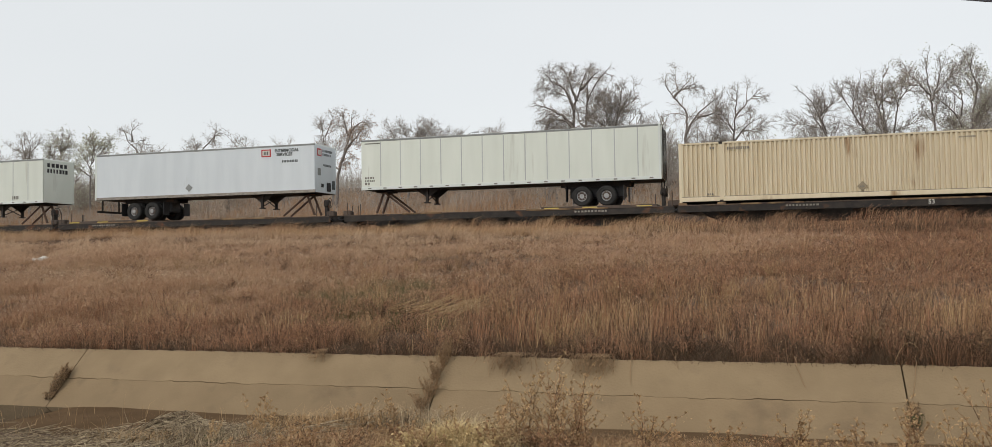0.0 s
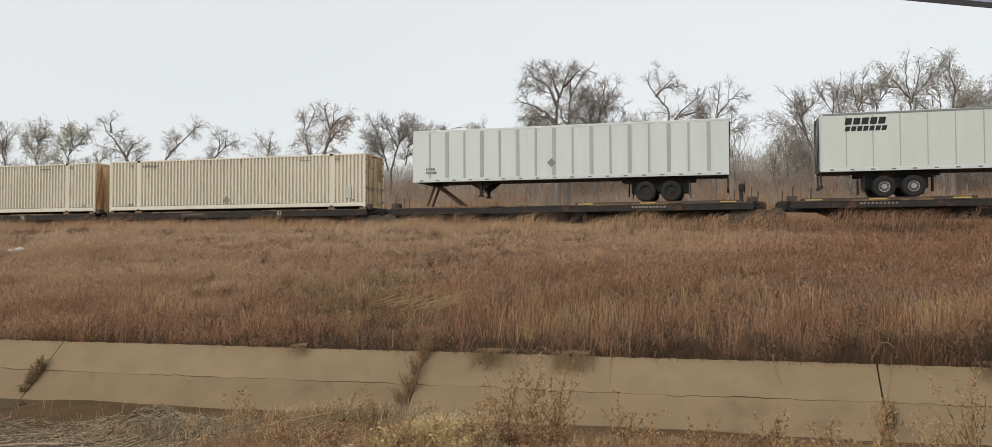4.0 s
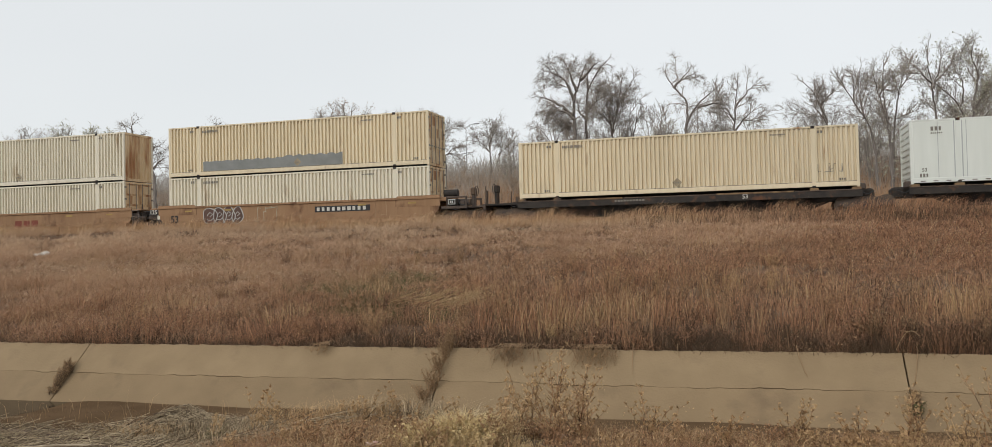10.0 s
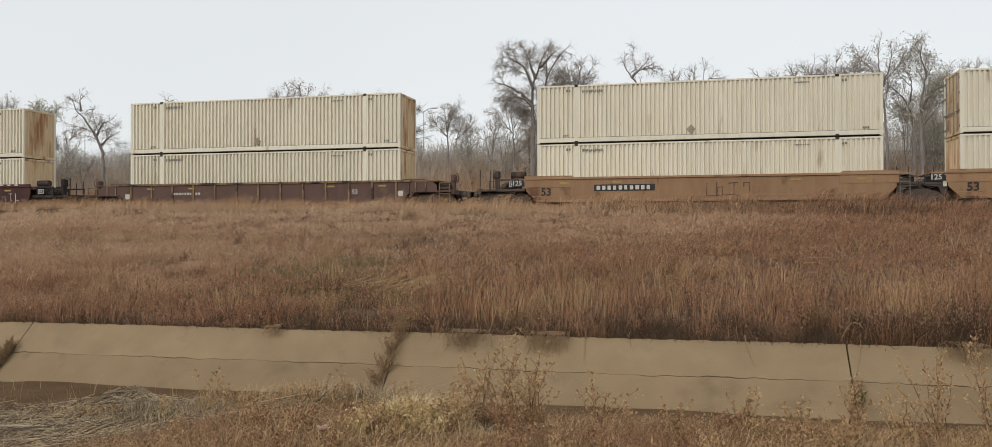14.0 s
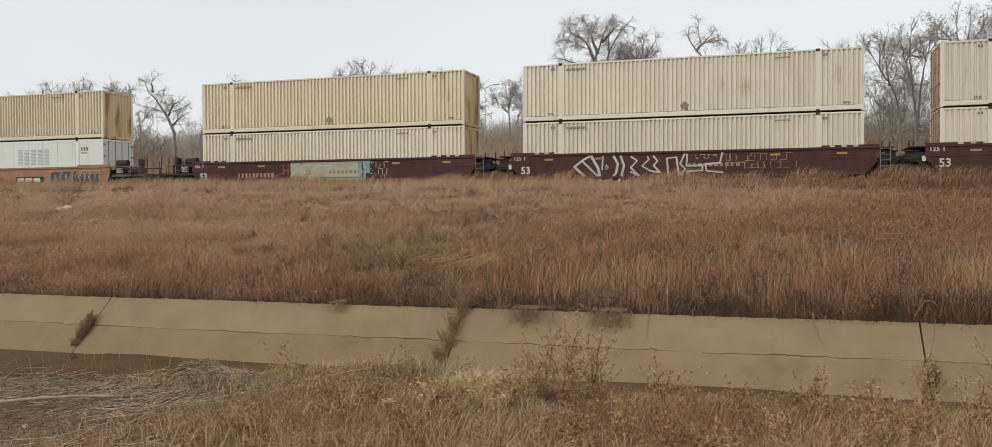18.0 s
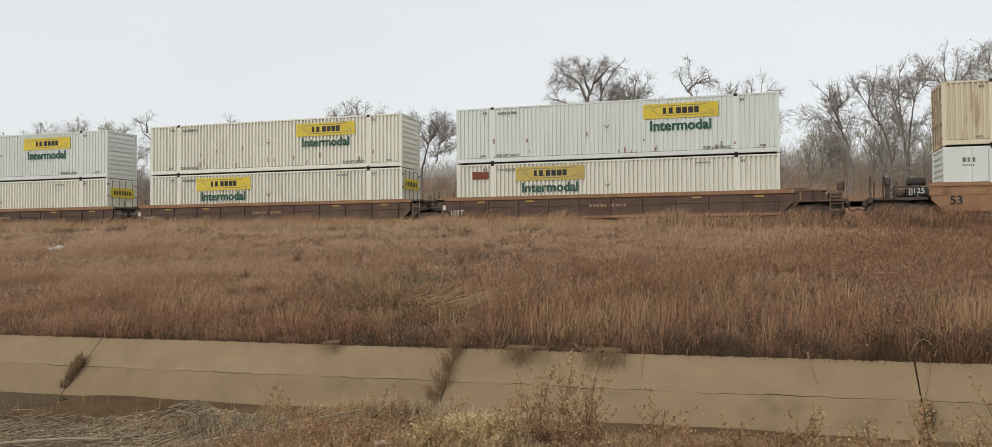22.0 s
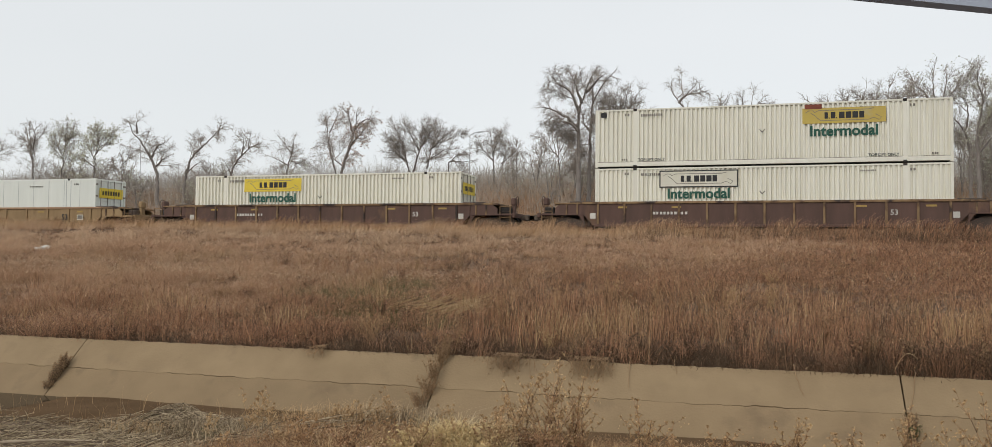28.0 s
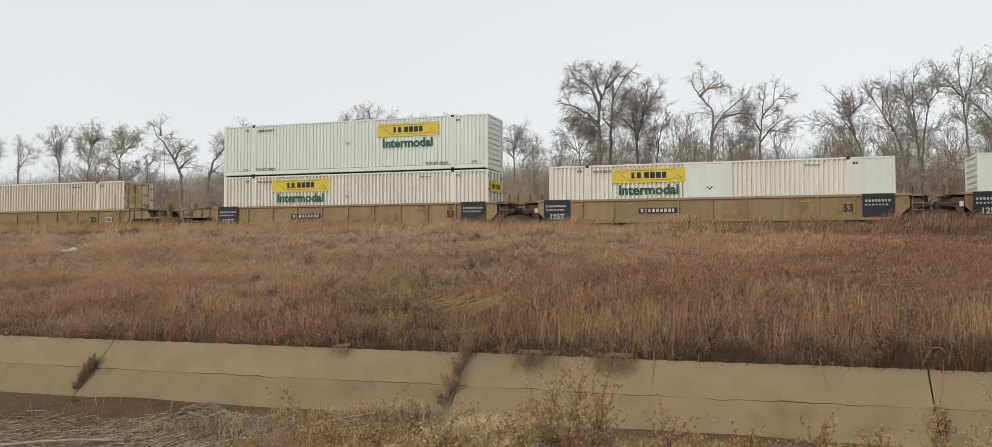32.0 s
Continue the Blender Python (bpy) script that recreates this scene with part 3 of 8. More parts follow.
def corrugated(x0, x1, z0, z1, y, depth, pitch, out):
    """A pressed steel wall with upright folds; out = -1 towards -y."""
    n = max(1, int(round((x1 - x0) / pitch)))
    p = (x1 - x0) / n
    xs, ds = [], []
    for i in range(n):
        for fx, d in ((0.0, 0), (0.4, 0), (0.5, 1), (0.9, 1)):
            xs.append(x0 + (i + fx) * p)
            ds.append(d)
    xs.append(x1)
    ds.append(0)
    bm = bmesh.new()
    rows = []
    for z in (z0, z1):
        rows.append([bm.verts.new((x, y - out * depth * d, z)) for x, d in zip(xs, ds)])
    for i in range(len(xs) - 1):
        f = (rows[0][i], rows[0][i + 1], rows[1][i + 1], rows[1][i])
        bm.faces.new(f if out < 0 else f[::-1])
    return bm


def turned(bm):
    """Swaps a wall along x for one along y (an end wall facing +x from one facing -y)."""
    bmesh.ops.rotate(bm, cent=(0, 0, 0), matrix=Matrix.Rotation(radians(90), 3, "Z"), verts=bm.verts)
    return bm


def container_base(paint, style, doors_end):
    """A 53-foot box on its base at z = 0. style: folded, shallow (slighter folds) or smooth walls. doors_end: +1 or -1, the end with the doors."""
    root = thing("shipping_container", Matrix.Translation((0, -200, 0)))
    for out in (-1, 1):
        y = out * (SIDE - 0.012)
        if style != "smooth":
            spans = ((-HALF + 0.12, -6.19), (-6.0, 6.0), (6.19, HALF - 0.12))
            bm = bmesh.new()
            for a, b in spans:
                piece = corrugated(a, b, 0.27, TALL - 0.09, y, 0.098 if style == "folded" else 0.045, 0.216, out)
                me = bpy.data.meshes.new("t")
                piece.to_mesh(me)
                piece.free()
                bm.from_mesh(me)
                bpy.data.meshes.remove(me)
            part("side_wall", bm, paint, root)
            # dark strip along the top of the bottom rail
            part("rail_seam", boxes((-HALF + 0.13, HALF - 0.13, min(y + out * 0.002, y - out * 0.05), max(y + out * 0.002, y - out * 0.05), 0.262, 0.283)), "groove", root)
        else:
            part("side_wall", boxes((-HALF + 0.1, HALF - 0.1, min(y, y - out * 0.05), max(y, y - out * 0.05), 0.12, TALL - 0.09)), paint, root)
            for i in range(1, 14) if out < 0 else ():
                x = -HALF + i * LONG / 14
                if abs(abs(x) - 6.1) > 0.3:
                    part("panel_seam", boxes((x - 0.012, x + 0.012, min(y, y + out * 0.006), max(y, y + out * 0.006), 0.27, TALL - 0.1)), "faint", root)
            for px in (-6.26, 6.26, -5.94, 5.94) if out < 0 else ():
                part("post_seam", boxes((px - 0.022, px + 0.022, min(y, y + out * 0.006), max(y, y + out * 0.006), 0.27, TALL - 0.1)), "faint", root)
            for i in range(30) if out < 0 else ():
                x = -HALF + 0.5 + i * (LONG - 1) / 29
                part("rail_slot", boxes((x - 0.1, x + 0.1, min(y + out * 0.011, y + out * 0.016), max(y + out * 0.011, y + out * 0.016), 0.1, 0.14)), "ink", root)
        for px in (-6.096, 6.096):
            part("lift_post", boxes((px - 0.1, px + 0.1, min(y + out * 0.008, y - out * 0.06), max(y + out * 0.008, y - out * 0.06), 0.12, TALL - 0.03), bevel=0.008), paint, root)
            for z0, z1 in ((-0.004, 0.118), (TALL - 0.12, TALL + 0.012)):
                part("corner_casting", boxes((px - 0.09, px + 0.09, min(y + out * 0.014, y - out * 0.15), max(y + out * 0.014, y - out * 0.15), z0, z1), bevel=0.01), "dark", root)
        part("bottom_rail", boxes((-HALF + 0.08, HALF - 0.08, min(y + out * 0.011, y - out * 0.08), max(y + out * 0.011, y - out * 0.08), 0.05, 0.262), bevel=0.012), paint, root)
        part("top_rail", boxes((-HALF + 0.08, HALF - 0.08, min(y + out * 0.004, y - out * 0.07), max(y + out * 0.004, y - out * 0.07), TALL - 0.09, TALL - 0.008), bevel=0.008), paint, root)
        for ex in (-1, 1):
            x0, x1 = sorted((ex * HALF, ex * (HALF - 0.13)))
            part("corner_post", boxes((x0, x1, min(y + out * 0.01, y - out * 0.12), max(y + out * 0.01, y - out * 0.12), 0.0, TALL), bevel=0.012), paint, root)
    roof = corrugated(-HALF + 0.1, HALF - 0.1, -SIDE + 0.07, SIDE - 0.07, -(TALL - 0.02), 0.02, 0.55, -1)
    for v in roof.verts:
        v.co = (v.co.x, v.co.z, -v.co.y)
    part("roof", roof, paint, root)
    part("floor", boxes((-HALF + 0.1, HALF - 0.1, -SIDE + 0.1, SIDE - 0.1, 0.03, 0.14)), "dark", root)
    end_paint = "rusty_end" if paint in ("tan", "cream", "pale_tan") else paint
    for ex in (-1, 1):
        x0, x1 = sorted((ex * (HALF - 0.01), ex * (HALF - 0.12)))
        part("end_sill", boxes((x0, x1, -SIDE + 0.12, SIDE - 0.12, 0.0, 0.16), bevel=0.01), end_paint, root)
        part("end_header", boxes((x0, x1, -SIDE + 0.12, SIDE - 0.12, TALL - 0.14, TALL - 0.01), bevel=0.01), end_paint, root)
        if ex == doors_end:
            for sy in (-1, 1):
                y0, y1 = sorted((sy * 0.012, sy * (SIDE - 0.13)))
                d0, d1 = sorted((ex * (HALF - 0.04), ex * (HALF - 0.09)))
                door = part("door", boxes((d0, d1, y0, y1, 0.17, TALL - 0.15), bevel=0.01), end_paint, root)
                for k in range(4):
                    z = 0.32 + k * 0.62
                    r0, r1 = sorted((ex * (HALF - 0.04), ex * (HALF - 0.025)))
                    part("door_panel", boxes((r0, r1, y0 + 0.05, y1 - 0.05, z, z + 0.5), bevel=0.006), end_paint, door)
                for ry in (0.28, 0.86):
                    part("lock_rod", rods(((ex * (HALF + 0.015), sy * ry, 0.12), (ex * (HALF + 0.015), sy * ry, TALL - 0.1), 0.02)), "rod", door)
                    part("rod_handle", boxes((min(ex * HALF, ex * (HALF + 0.04)), max(ex * HALF, ex * (HALF + 0.04)), sy * ry - 0.17, sy * ry + 0.17, 1.02, 1.07)), "rod", door)
                for hz in (0.35, 1.05, 1.85, 2.55):
                    h0, h1 = sorted((ex * (HALF - 0.03), ex * (HALF + 0.012)))
                    q0, q1 = sorted((sy * (SIDE - 0.2), sy * (SIDE - 0.02)))
                    part("hinge", boxes((h0, h1, q0, q1, hz - 0.05, hz + 0.05)), "rod", door)
        elif paint in ("white", "clean"):
            w = part("front_wall", boxes((min(ex * (HALF - 0.05), ex * (HALF - 0.1)), max(ex * (HALF - 0.05), ex * (HALF - 0.1)), -SIDE + 0.12, SIDE - 0.12, 0.16, TALL - 0.14)), end_paint, root)
            for k in range(9):
                z = 0.3 + k * 0.27
                part("front_rib", boxes((min(ex * (HALF - 0.052), ex * (HALF - 0.012)), max(ex * (HALF - 0.052), ex * (HALF - 0.012)), -SIDE + 0.16, SIDE - 0.16, z, z + 0.13), bevel=0.012), end_paint, w)
        else:
            bm = turned(corrugated(-SIDE + 0.12, SIDE - 0.12, 0.16, TALL - 0.14, -(HALF - 0.03), 0.04, 0.26, -1))
            if ex < 0:
                bmesh.ops.rotate(bm, cent=(0, 0, 0), matrix=Matrix.Rotation(radians(180), 3, "Z"), verts=bm.verts)
            part("front_wall", bm, end_paint, root)
    return root


BASES = {}


def container(paint, style, doors_end, u, z, label):
    key = (paint, style, doors_end)
    if key not in BASES:
        BASES[key] = container_base(*key)
    ob = copy_thing(BASES[key], Matrix())
    tagged(ob, label, "shipping container", "containers on the train")
    MOVING.append((ob, u + HALF, RAIL_Z + z))
    return ob


def face_marks(ob, rng, diamond=True, colour="ink"):
    """Small stencilled numbers by the posts, and the diamond placard."""
    y = -SIDE - 0.004
    bars(ob, -6.6, 2.55, glyphs(0.26, 2, rng), 0.12, colour, y)
    bars(ob, 6.3, 2.55, glyphs(0.26, 2, rng), 0.12, colour, y)
    bars(ob, -5.8, 2.5, glyphs(1.05, 10, rng), 0.13, colour, y)
    bars(ob, -6.75, 0.34, glyphs(0.3, 3, rng), 0.09, colour, y)
    bars(ob, 7.2, 0.34, glyphs(0.3, 3, rng), 0.09, colour, y)
    bars(ob, 4.2, 2.55, glyphs(0.7, 9, rng), 0.07, colour, y)
    if diamond:
        x = rng.uniform(-0.6, 0.3)
        bm = extrude_y([(x, 0.30), (x + 0.23, 0.53), (x, 0.76), (x - 0.23, 0.53)], y - 0.002, y + 0.002)
        plate = part("placard", bm, "diamond", ob, "faded brown diamond placard")
        bars(plate, x - 0.11, 0.49, glyphs(0.22, 3, rng), 0.06, "ink", y - 0.005)


def scroll_mark(parent, x0, x1, z0, z1, ground_paint, ink, framed, y):
    """A long sign: a coloured field with a bar of dark block marks, whose name is not lettered."""
    w, h = x1 - x0, z1 - z0
    sign = part("sign", boxes((x0, x1, y - 0.004, y, z0, z1)), ground_paint, parent, "yellow company sign" if "pale" not in ground_paint else "faded white company sign")
    if framed:
        t = 0.055
        part("sign_frame", boxes((x0 - t, x1 + t, y - 0.006, y, z1, z1 + t), (x0 - t, x1 + t, y - 0.006, y, z0 - t, z0), (x0 - t, x0, y - 0.006, y, z0, z1), (x1, x1 + t, y - 0.006, y, z0, z1)), "black", sign)
    at = x0 + 0.27 * w
    for wide, gap, tall in ((0.042, 0.008, 1.0), (0.014, 0.012, 0.16), (0.055, 0.008, 1.0), (0.014, 0.022, 0.16), (0.066, 0.014, 1.0), (0.066, 0.014, 1.0), (0.068, 0.012, 1.0), (0.06, 0.0, 1.0)):
        low = z0 + 0.3 * h
        part("sign_mark", boxes((at, at + wide * w, y - 0.008, y - 0.004, low, low + 0.42 * h * tall)), ink, sign)
        at += (wide + gap) * w
    # the thin scroll drawn round the name
    at = lambda points: [(x0 + a * w, z0 + b * h) for a, b in points]
    part("sign_scroll", ribbon(at(((0.04, 0.72), (0.08, 0.84), (0.13, 0.84), (0.15, 0.72), (0.2, 0.84), (0.8, 0.84), (0.86, 0.9))), 0.028, y - 0.006), "ink", sign)
    part("sign_scroll", ribbon(at(((0.1, 0.7), (0.15, 0.52), (0.22, 0.18), (0.8, 0.18), (0.86, 0.3), (0.92, 0.14), (0.95, 0.3), (0.88, 0.5))), 0.028, y - 0.006), "ink", sign)
    return sign


def company(ob, rng, high, ground_paint="sign_yellow", framed=False, text=True, text_height=0.47, text_paint="green", big=False):
    """The yellow sign with the word under it; high: on the upper box, near its far end."""
    x0 = 1.7 if high else -4.85
    if framed:
        x0 -= 0.15 if high else 0.0
    x1 = x0 + 3.6
    z1, z0 = ((2.6, 1.88) if high else (2.68, 1.96)) if not big else (2.32, 1.42)
    y = -SIDE - 0.004
    scroll_mark(ob, x0, x1, z0, z1, ground_paint, "black", framed, y)
    if text:
        word("Intermodal", text_height, text_paint, ob, (x0 + x1) / 2, y - 0.004, z0 - 0.14 - text_height / 2, 0.02 * text_height / 0.47, label="dark green word Intermodal" if text_paint == "green" else "dark grey word Intermodal")
    if high:
        word("TOP LIFT ONLY", 0.13, "grey_text", ob, -5.3, y, 0.36, 0.004)
        word("TOP LIFT ONLY", 0.13, "grey_text", ob, 5.2, y, 0.36, 0.004)
    d = [(0.35, 1.5), (0.5, 1.32), (0.65, 1.5), (0.6, 1.5), (0.5, 1.4), (0.4, 1.5)]
    part("arrow_mark", extrude_y([(px - 0.6, pz + 0.2) for px, pz in d], y - 0.002, y + 0.001), "ink", ob)


def end_sign(ob, u_end=1):
    x = HALF + 0.03
    sign = part("end_sign", boxes((x - 0.004, x, -1.0, 1.0, 1.75, 2.35)), "sign_yellow", ob, "yellow sign on the end doors")
    for i in range(7):
        part("sign_mark", boxes((x, x + 0.004, -0.75 + i * 0.22, -0.61 + i * 0.22, 1.92, 2.18)), "black", sign)


# -- rail bogie --
def bogie(parent, x):
    b = part("bogie", boxes((x - 0.25, x + 0.25, -1.1, 1.1, 0.5, 0.78), bevel=0.03), "worn_dark", parent, "dark cast steel bogie")
    if "frame" not in MESHES:
        pts = [(-1.25, 0.38), (-1.25, 0.56), (-0.8, 0.66), (-0.35, 0.82), (0.35, 0.82), (0.8, 0.66), (1.25, 0.56), (1.25, 0.38), (0.95, 0.40), (0.45, 0.22), (-0.45, 0.22), (-0.95, 0.40)]
        MESHES["frame"] = to_mesh(extrude_y(pts, -0.09, 0.09), "side_frame")
        bm = bmesh.new()
        rod(bm, (0, -0.06, 0), (0, 0.06, 0), 0.42, 22)
        rod(bm, (0, -0.085, 0), (0, 0.02, 0), 0.445, 22)
        rod(bm, (0, -0.1, 0), (0, 0.1, 0), 0.1, 10)
        MESHES["rail_wheel"] = to_mesh(bm, "wheel")
        MESHES["spring"] = to_mesh(rods(((0, 0, 0), (0, 0, 0.26), 0.07), sides=8), "spring")
        MESHES["axle_cap"] = to_mesh(rods(((0, -0.1, 0), (0, 0.06, 0), 0.12), sides=10), "axle_cap")
    for s in (-1, 1):
        f = part("side_frame", MESHES["frame"], "worn_dark", b, at=(x, s * 1.02, 0))
        for w in (-0.14, 0.14):
            part("spring", MESHES["spring"], "wheel", b, at=(x + w, s * 1.03, 0.27))
        for w in (-0.9, 0.9):
            part("wheel", MESHES["rail_wheel"], "wheel", b, at=pose(x + w, s * 0.77, 0.445, 0, 0, 0 if s > 0 else 180))
            part("axle_cap", MESHES["axle_cap"], "wheel", b, at=(x + w, s * 1.1, 0.445))
    return b


def coupler(parent, x, way):
    shank = part("coupler", boxes((min(x, x + way * 0.75), max(x, x + way * 0.75), -0.11, 0.11, 0.72, 0.98), bevel=0.02), "wheel", parent, "rusty coupler")
    part("knuckle", boxes((min(x + way * 0.75, x + way * 1.0), max(x + way * 0.75, x + way * 1.0), -0.22, 0.2, 0.68, 1.02), bevel=0.05), "wheel", shank)


def rungs(parent, x, y, z0, z1, wide=0.4, paint="dark"):
    ladder = part("ladder", rods(((x - wide / 2, y, z0), (x - wide / 2, y, z1), 0.016), ((x + wide / 2, y, z0), (x + wide / 2, y, z1), 0.016)), paint, parent)
    n = int((z1 - z0) / 0.28)
    for i in range(n + 1):
        z = z0 + 0.05 + i * (z1 - z0 - 0.1) / max(n, 1)
        part("rung", rods(((x - wide / 2, y, z), (x + wide / 2, y, z), 0.013)), paint, ladder)


def wheel_ring(x, y, z, radius, r):
    """A hand wheel that faces along the track, as one mesh."""
    bm = bmesh.new()
    rows = []
    for k in range(14):
        a = k * math.tau / 14
        rows.append([bm.verts.new((x + r * math.cos(b), y + (radius + r * math.sin(b)) * math.cos(a), z + (radius + r * math.sin(b)) * math.sin(a))) for b in (0.0, 1.57, 3.14, 4.71)])
    for k in range(14):
        p, q = rows[k], rows[(k + 1) % 14]
        for i in range(4):
            bm.faces.new((p[i], p[(i + 1) % 4], q[(i + 1) % 4], q[i]))
    return bm


def hose(parent, points, r=0.025, material="black"):
    rng_ = np.random.default_rng(3)
    line = smooth_line(points, rng_, 0.0, 0.12)
    part("air_hose", limb_mesh("air_hose", line, np.full(len(line), r), 5), material, parent)


def hand_brake(parent, x, y, foot, iron, ex):
    stand = part("brake_stand", boxes((x - 0.09, x + 0.09, y - 0.16, y + 0.16, foot, foot + 0.85), bevel=0.03), iron, parent)
    part("brake_wheel", wheel_ring(x + ex * 0.16, y, foot + 0.8, 0.27, 0.022), iron, stand)
    part("gear_box", boxes((x - 0.13, x + 0.13, y - 0.22, y + 0.22, foot + 0.58, foot + 0.98), bevel=0.06), iron, stand)


def stakes(parent, places, foot, iron):
    for x, y, top in places:
        part("stake", rods(((x, y, foot), (x + 0.02, y, top), 0.028)), iron, parent)


def coupler_end_ribbed(root, ex, span, paint, top_paint, iron, sill_top):
    """Painted end with an arched plate over the bogie and a flat top plate that reaches past the load."""
    part("top_plate", boxes((*span(8.2, 10.15), -1.42, 1.42, sill_top - 0.02, sill_top + 0.06), bevel=0.012), top_paint, root)
    part("load_stop", boxes((*span(8.2, 9.35), -1.36, 1.36, sill_top + 0.06, sill_top + 0.13), bevel=0.012), "worn_dark", root)
    for s in (-1, 1):
        pts = [(8.62, 0.5), (8.62, sill_top - 0.02), (9.85, sill_top - 0.02), (10.1, sill_top - 0.2), (10.1, 0.98), (9.95, 0.94), (9.0, 0.94), (8.85, 0.88), (8.72, 0.7)]
        cheek = part("end_cheek", extrude_y([(ex * a, b) for a, b in pts], *sorted((s * 1.33, s * 1.38))), paint, root)
        for x in (8.95, 9.5):
            part("cheek_rib", boxes((*span(x - 0.04, x + 0.04), *sorted((s * 1.38, s * 1.43)), 0.95, sill_top - 0.03), bevel=0.008), top_paint, cheek)
        part("cheek_lip", boxes((*span(8.7, 10.9), *sorted((s * 1.3, s * 1.42)), 0.93, 1.0), bevel=0.01), paint, cheek)
    part("end_deck", boxes((*span(10.0, 10.95), -1.3, 1.3, 0.96, 1.04), bevel=0.01), paint, root)
    part("end_beam", boxes((*span(10.85, 11.02), -1.35, 1.35, 0.82, 1.06), bevel=0.015), paint, root)
    frame_ = part("step_frame", boxes((*span(10.22, 10.27), -1.4, -1.35, 0.5, 1.42), bevel=0.006), top_paint, root)
    part("step_post", boxes((*span(10.76, 10.81), -1.4, -1.35, 0.5, 1.42), bevel=0.006), top_paint, frame_)
    for z in (0.52, 0.82, 1.12, 1.38):
        part("step_rung", boxes((*span(10.24, 10.8), -1.4, -1.36, z, z + 0.045), bevel=0.005), top_paint, frame_)
    part("deck_cabinet", boxes((*span(10.2, 10.7), -1.0, -0.3, 1.04, 1.36), bevel=0.04), iron, root)
    part("brake_cylinder", rods(((ex * 9.2, -0.9, 1.2), (ex * 9.9, -0.9, 1.2), 0.14), sides=12), iron, root)
    hand_brake(root, ex * 10.75, -0.45, 0.9, paint, ex)
    bogie(root, ex * 9.6)
    coupler(root, ex * 11.0, ex)
    hose(root, ((ex * 10.9, -0.7, 0.9), (ex * 11.2, -0.75, 0.5), (ex * 11.55, -0.5, 0.62)))
    hose(root, ((ex * 10.3, -1.2, 1.3), (ex * 10.0, -1.25, 0.8), (ex * 9.6, -1.15, 0.95)), 0.02)


def coupler_end_plain(root, ex, span, paint, iron, sill_top):
    """Low dark end crowded with brake gear: tank, valves, wheel, stakes and a step ladder."""
    part("end_platform", boxes((*span(8.15, 9.0), -1.36, 1.36, sill_top - 0.16, sill_top + 0.03), bevel=0.02), paint, root)
    part("end_deck", boxes((*span(8.7, 11.15), -1.25, 1.25, 0.94, 1.04), bevel=0.015), iron, root)
    part("end_beam", boxes((*span(11.0, 11.15), -1.33, 1.33, 0.8, 1.08), bevel=0.015), iron, root)
    for s in (-1, 1):
        side = part("gear_frame", boxes((*span(8.7, 10.15), *sorted((s * 1.24, s * 1.31)), 0.92, 1.06), bevel=0.01), iron, root)
        part("frame_post", boxes((*span(9.0, 9.08), *sorted((s * 1.24, s * 1.31)), 1.06, 1.5), bevel=0.008), iron, side)
        part("frame_post", boxes((*span(10.05, 10.13), *sorted((s * 1.24, s * 1.31)), 1.06, 1.5), bevel=0.008), iron, side)
        part("frame_bar", boxes((*span(8.75, 10.15), *sorted((s * 1.23, s * 1.32)), 1.48, 1.56), bevel=0.01), iron, side)
    part("air_tank", rods(((ex * 8.75, -0.85, 1.76), (ex * 9.5, -0.85, 1.76), 0.19), sides=14), "dark", root)
    part("tank_saddle", boxes((*span(8.9, 9.35), -1.05, -0.65, 1.5, 1.6), bevel=0.02), iron, root)
    part("valve_box", boxes((*span(9.15, 9.6), -1.2, -0.75, 1.06, 1.44), bevel=0.05), "dark", root)
    part("valve_body", boxes((*span(9.66, 9.98), -1.15, -0.7, 1.06, 1.34), bevel=0.08), iron, root)
    part("brake_cylinder", rods(((ex * 9.1, -0.2, 1.28), (ex * 10.0, -0.2, 1.28), 0.18), sides=12), iron, root)
    plate = part("data_plate", boxes((*span(9.12, 9.5), -1.335, -1.325, 1.14, 1.42)), "faint", root, "small pale data plate")
    part("plate_field", boxes((*span(9.16, 9.46), -1.34, -1.335, 1.18, 1.38)), "dark", plate)
    bars(plate, ex * 9.31 - 0.1, 1.22, [0.07, -0.03, 0.07], 0.12, "faint", -1.343)
    hand_brake(root, ex * 10.3, -0.6, 1.04, iron, ex)
    rungs(root, ex * 10.35, -1.36, 0.4, 1.5)
    stakes(root, ((ex * 10.55, -1.15, 2.0), (ex * 10.75, 0.4, 1.9), (ex * 11.1, -1.1, 2.05), (ex * 9.7, 1.1, 1.9)), 1.0, iron)
    bogie(root, ex * 9.85)
    coupler(root, ex * 11.1, ex)
    hose(root, ((ex * 9.6, -1.1, 1.3), (ex * 9.85, -1.3, 1.1), (ex * 10.2, -1.2, 1.2)))
    hose(root, ((ex * 11.0, -0.7, 0.95), (ex * 11.25, -0.75, 0.5), (ex * 11.6, -0.5, 0.62)))
    hose(root, ((ex * 9.2, -1.2, 1.1), (ex * 9.5, -1.33, 0.86), (ex * 9.9, -1.25, 1.0)), 0.02)


